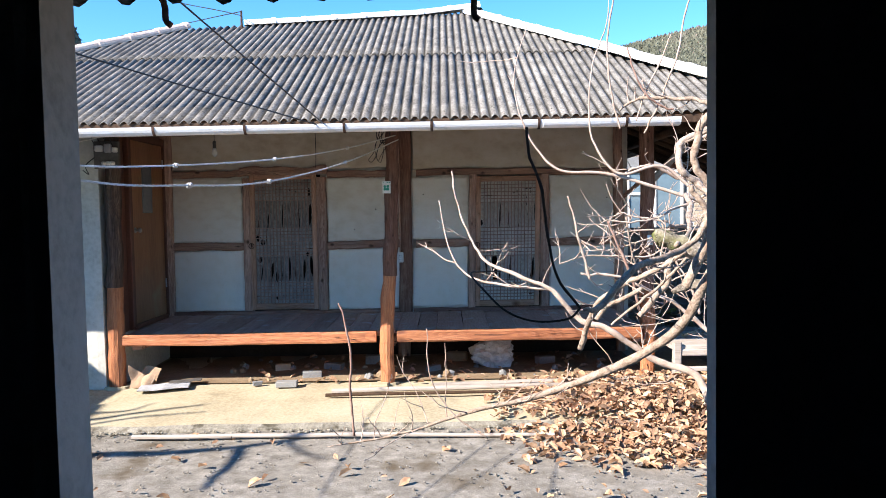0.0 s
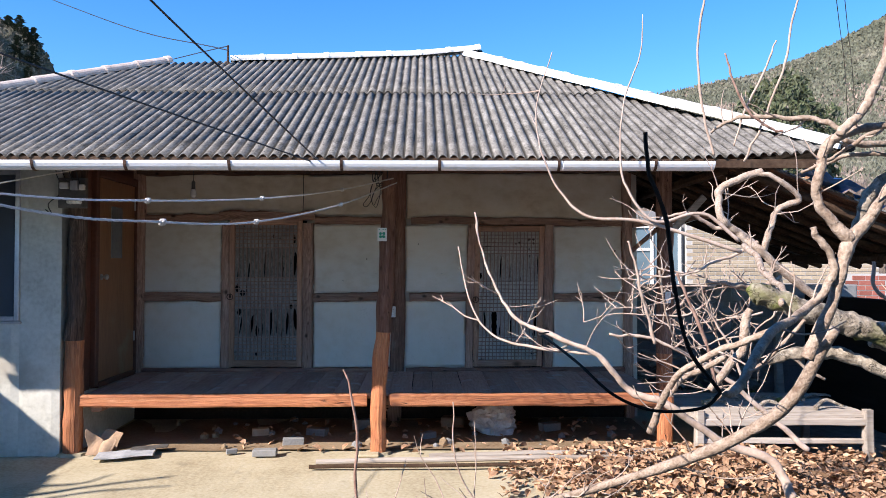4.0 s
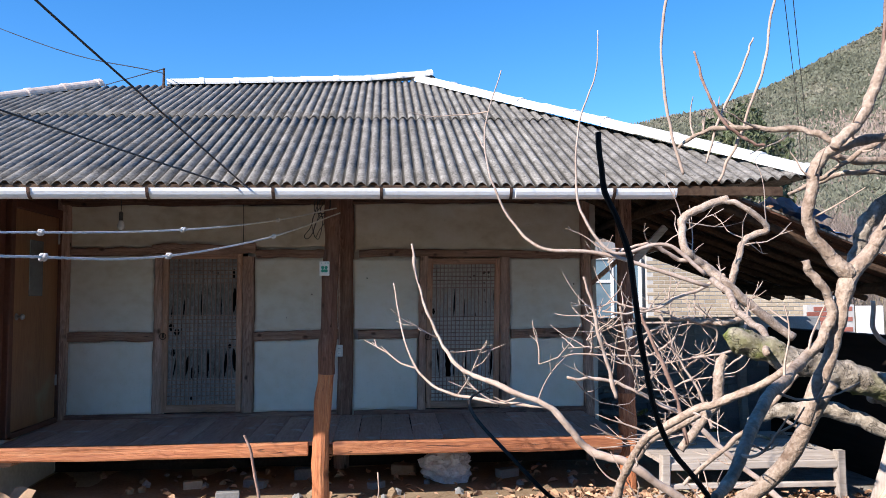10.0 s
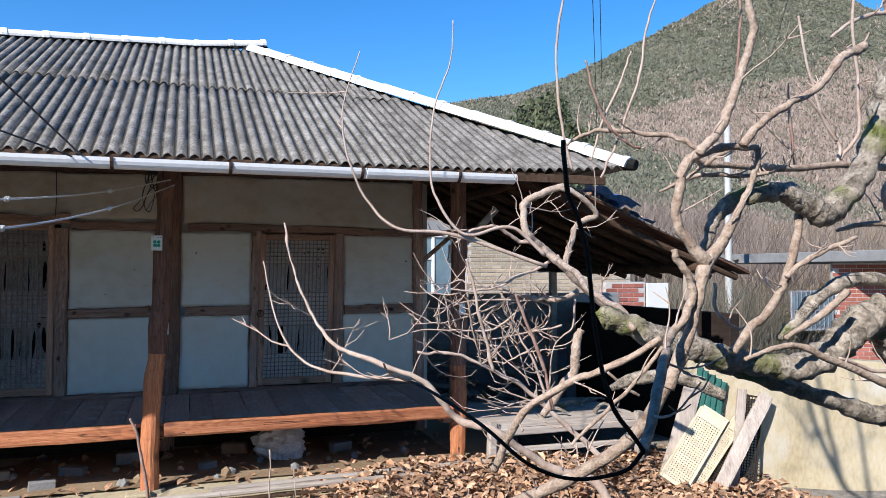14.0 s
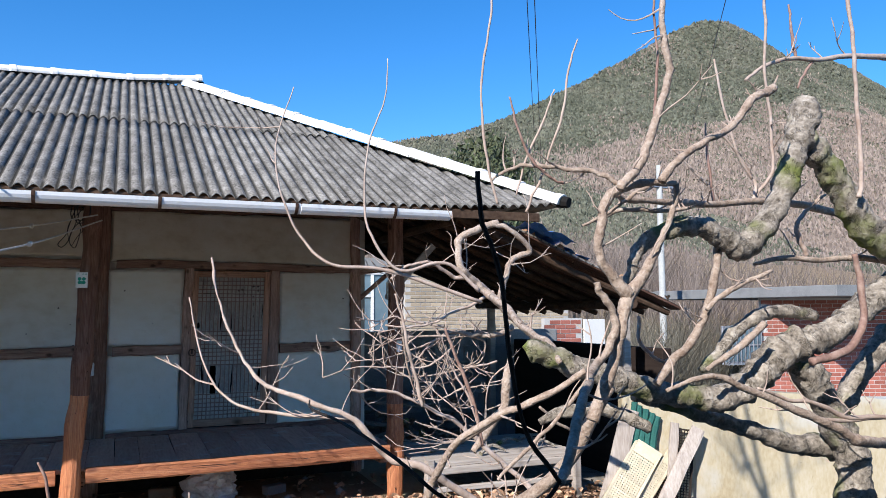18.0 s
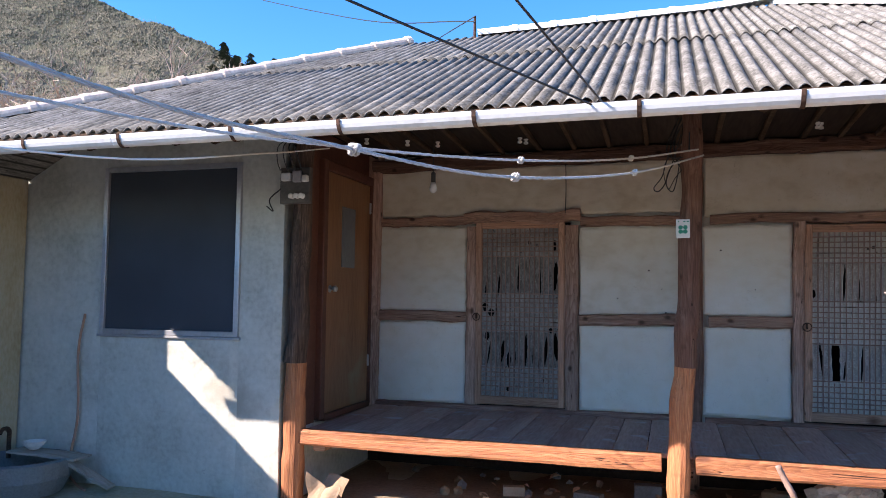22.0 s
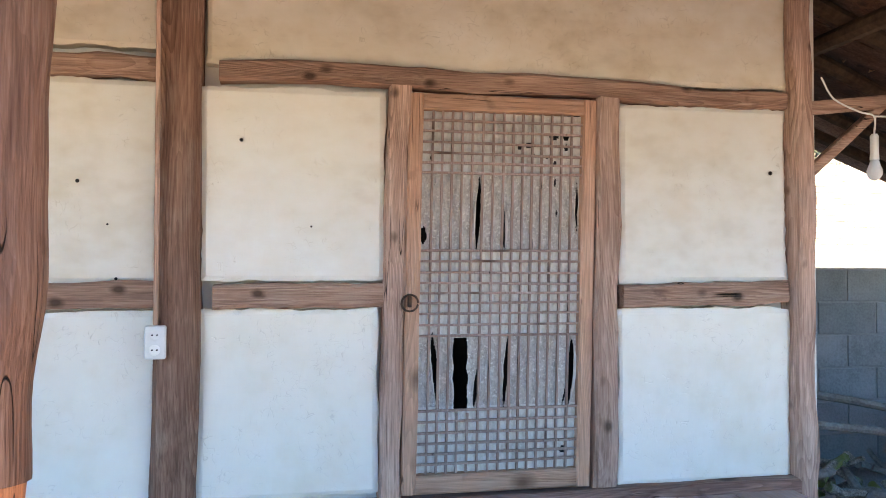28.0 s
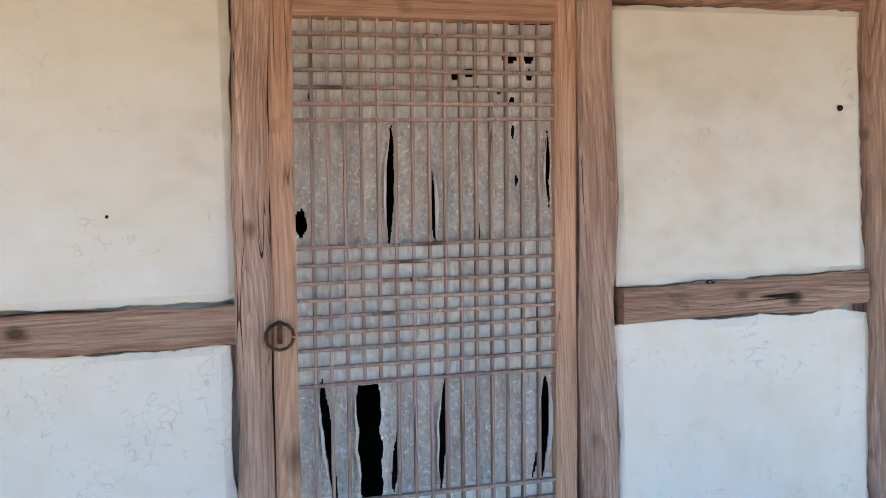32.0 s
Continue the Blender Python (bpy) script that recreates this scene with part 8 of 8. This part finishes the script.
tagged(part("hose", tube([(-4.56, -1.50, 1.30), (-4.62, -1.49, 1.0), (-4.60, -1.49, 0.5), (-4.66, -1.50, 0.12), (-4.5, -1.6, 0.03), (-4.3, -1.72, 0.02)], 0.010, 0.010, 7, 6), material("orange_hose", [(0.40, 0.20, 0.13), (0.50, 0.28, 0.19)], 8, 0.6, 0.1)), "faded orange hose hanging down the wall", "hose")

# nails and chips in the plaster
for x, z, r in ((2.306, 1.79, 0.009), (-0.35, 1.70, 0.007), (-0.22, 1.36, 0.006), (-0.60, 1.47, 0.005), (0.20, 1.86, 0.007), (0.45, 1.55, 0.004), (-0.25, 1.55, 0.004), (0.0, 1.9, 0.008)):
    tagged(part("plaster_nick", lathe([(r, 0), (r * 0.8, 0.004), (r * 0.3, 0.006)], 8, pose(x, -0.006, z, 90, 0, 0)), DARK), "small dark nail hole in the plaster", "nail", "nail marks", kind="structure")

# ---- below and before the porch ----
def cylinder_pole(p, q, r, mat, label, seed):
    p, q = Vector(p), Vector(q)
    return tagged(part("long_pole", tube([p, (p + q) / 2 + Vector((0, 0, 0.01)), q], r, r * 0.8, 9, 8, 0.006, seed, knots=0.06), mat), label, "pole", "poles on the slab")


cylinder_pole((-0.62, -1.83, 0.03), (3.0, -1.80, 0.04), 0.024, OLDWOOD, "long weathered pole lying on the slab", 1)
cylinder_pole((-0.66, -1.95, 0.02), (2.7, -1.98, 0.02), 0.016, RAFTER, "thin dark pole lying on the slab", 2)
cylinder_pole((0.3, -1.72, 0.035), (2.75, -1.62, 0.05), 0.03, OLDWOOD, "stout bare log lying before the porch", 3)
cylinder_pole((-2.0, -2.95, YARD_Z + 0.025), (1.25, -3.05, YARD_Z + 0.025), 0.018, OLDWOOD, "long grey pole lying along the slab edge", 4)

bag = bmesh.new()
bmesh.ops.create_icosphere(bag, subdivisions=4, radius=0.19)
for v in bag.verts:
    n = noise.fractal(v.co * 9, 0.8, 2.0, 4)
    v.co = Vector((v.co.x * 1.05, v.co.y * 0.8, v.co.z * 0.75)) * (1 + 0.42 * n + 0.35 * abs(noise.noise(v.co * 14)))
    v.co += Vector((0.95, -0.72, 0.14))
    v.co.z = max(v.co.z, 0.012)
tagged(part("plastic_bag", bag, BAG), "crumpled white and blue plastic bag under the porch", "bag")


def block_thing(name, x, y, z, w, d, h, rz, mat, label, cat, group=""):
    bm = cube((-w / 2, -d / 2, 0), (w / 2, d / 2, h), min(w, d, h) * 0.08)
    for v in bm.verts:
        v.co += Vector((noise.noise(v.co * 20 + Vector((x, 0, 0))), noise.noise(v.co * 20 + Vector((0, x, 0))), 0)) * 0.008
    ob = tagged(part(name, bm, mat), label, cat, group)
    ob.matrix_world = pose(x, y, z, 0, 0, rz)
    return ob


for x, y, w, h, r, m in ((-0.92, -1.15, 0.19, 0.07, 8, BLOCK), (-1.10, -1.52, 0.20, 0.055, 3, MORTAR), (-1.40, -1.45, 0.09, 0.04, 30, BLOCK), (-0.75, -0.8, 0.2, 0.08, -20, BLOCK), (0.3, -0.9, 0.15, 0.06, 40, BLOCK), (-1.3, -0.75, 0.16, 0.07, 12, BRICK_TAN), (1.5, -0.6, 0.2, 0.08, 25, BLOCK), (-0.35, -0.5, 0.2, 0.1, 5, BLOCK), (0.55, -0.4, 0.22, 0.1, -15, BRICK_TAN)):
    block_thing("loose_brick", x, y, 0.005, w, w * 0.5, h, r, m, "loose grey brick lying on the earth under the porch", "brick", "loose bricks")
random.seed(40)
for k in range(40):
    x, y, r = random.uniform(-2.4, 2.3), random.uniform(-1.3, -0.1), random.uniform(0.015, 0.05)
    bm = bmesh.new()
    bmesh.ops.create_icosphere(bm, subdivisions=1, radius=r)
    for v in bm.verts:
        v.co *= 1 + 0.4 * noise.noise(v.co * 40 + Vector((k, 0, 0)))
        v.co += Vector((x, y, r * 0.6))
    tagged(part("rubble_stone", bm, BLOCK if k % 2 else EARTH), "small stone in the rubble below the porch", "stone", "rubble below the porch")
under = sheet(-2.75, 2.45, -1.35, 0.05, 0.012, 0.1, 8.0, 0.02)
tagged(part("earth_floor", under, EARTH), "dry earth below the porch deck", "ground", kind="structure")

carton = thing("torn_carton", "torn brown cardboard leaning against the post foot", "carton", at=(-2.5, -1.35, 0))
def crumpled(corners, thick, seed, n=6):
    """A bent sheet between four corners, with a fold and uneven edges."""
    bm = bmesh.new()
    a, b, c, d = [Vector(p) for p in corners]
    g = []
    for i in range(n + 1):
        row = []
        for k in range(n + 1):
            u, v = i / n, k / n
            p = (a * (1 - u) + b * u) * (1 - v) + (d * (1 - u) + c * u) * v
            e = Vector((noise.noise(p * 9 + Vector((seed, 0, 0))), noise.noise(p * 9 + Vector((0, seed, 5))), noise.noise(p * 9 + Vector((3, 0, seed))))) * 0.03
            row.append(bm.verts.new(p + e))
        g.append(row)
    for i in range(n):
        for k in range(n):
            bm.faces.new((g[i][k], g[i + 1][k], g[i + 1][k + 1], g[i][k + 1]))
    bm.normal_update()
    bmesh.ops.solidify(bm, geom=bm.faces[:], thickness=thick)
    return bm


part("flap", crumpled([(-2.64, -1.48, 0.0), (-2.53, -1.45, 0.0), (-2.52, -1.36, 0.10), (-2.66, -1.40, 0.20)], 0.006, 1.0), CARD, carton)
part("flap", crumpled([(-2.54, -1.46, 0.0), (-2.44, -1.43, 0.0), (-2.42, -1.36, 0.14), (-2.53, -1.37, 0.09)], 0.006, 2.0), CARD, carton)
part("flap", crumpled([(-2.61, -1.36, 0.0), (-2.44, -1.33, 0.0), (-2.41, -1.26, 0.15), (-2.58, -1.26, 0.18)], 0.006, 3.0), CARD, carton)
settle(carton)
tagged(part("flat_sheet", beam((-2.50, -1.58, 0.02), (-2.05, -1.48, 0.03), 0.26, 0.012, 7, 0.008, 8), BAG), "pale grey sheet of board lying on the slab", "board", "loose boards")
tagged(part("flat_sheet", beam((-2.28, -1.40, 0.035), (-1.98, -1.34, 0.05), 0.12, 0.01, 9, 0.006, 8), GREY), "dark flat scrap lying on the slab", "board", "loose boards")

tub = thing("mud_tub", "grey concrete basin heaped with boards beside the wall", "basin", at=(-4.75, -1.75, 0))
part("body", lathe([(0.30, 0.0), (0.36, 0.12), (0.37, 0.24), (0.33, 0.25), (0.31, 0.12)], 18, Matrix.Translation((-4.78, -1.85, 0.0)), bmesh.new()), BLOCK, tub)
part("tap_pipe", tube([(-5.02, -1.72, 0.2), (-5.02, -1.72, 0.40)], 0.016, 0.016, 8, 1), RUST, tub)
part("tap", tube([(-5.02, -1.72, 0.40), (-5.02, -1.74, 0.425), (-5.0, -1.80, 0.43), (-4.99, -1.83, 0.40)], 0.018, 0.013, 8, 4), RUST, tub)
part("lid_board", beam((-4.95, -1.72, 0.27), (-4.38, -1.66, 0.24), 0.2, 0.02, 3, 0.006, 8), OLDWOOD, tub)
settle(tub)
tagged(part("old_board", beam((-4.48, -1.70, 0.22), (-4.15, -1.62, 0.03), 0.12, 0.025, 5, 0.005, 8), OLDWOOD), "grey board tilted from the basin to the ground", "plank")
tagged(part("white_bowl", lathe([(0.035, 0.0), (0.07, 0.03), (0.085, 0.06), (0.075, 0.058), (0.03, 0.012)], 18, Matrix.Translation((-4.78, -1.72, 0.285))), PORCELAIN), "white bowl standing on the basin boards", "bowl")
tagged(part("stone_chip", cube((-0.3, -1.62, 0.0), (-0.12, -1.5, 0.03), 0.01), CONCRETE), "flat stone chip at the foot of the post", "stone")

# ---- block wall, last of all ----
brick_wall("wall_block", (2.50, 1.30, 0), (1, 0, 0), 3.2, 0.0, 1.4, 0.40, 0.20, BLOCK, MORTAR, "grey concrete block wall behind the lean-to", limit=200, depth=0.15)

# loose wires looped at the head of the middle post
ob = thing("wire_coil", "black wires looped at the head of the porch post", "wire", at=(-0.15, -1.42, 2.3))
part("loop", tube([(-0.126, -1.44, 2.53), (-0.19, -1.43, 2.36), (-0.225, -1.42, 2.24), (-0.275, -1.42, 2.17), (-0.25, -1.42, 2.145), (-0.21, -1.42, 2.19), (-0.18, -1.42, 2.28), (-0.11, -1.46, 2.36)], 0.0035, 0.0035, 6, 6), CABLE, ob)
part("loop", tube([(-0.11, -1.45, 2.50), (-0.16, -1.43, 2.33), (-0.20, -1.43, 2.2), (-0.165, -1.43, 2.14), (-0.14, -1.43, 2.2), (-0.12, -1.45, 2.31)], 0.003, 0.003, 6, 6), CABLE, ob)
part("loop", tube([(-0.10, -1.45, 2.45), (-0.21, -1.42, 2.31), (-0.19, -1.42, 2.16), (-0.15, -1.43, 2.22), (-0.10, -1.47, 2.28)], 0.0028, 0.0028, 6, 6), CABLE, ob)
settle(ob)
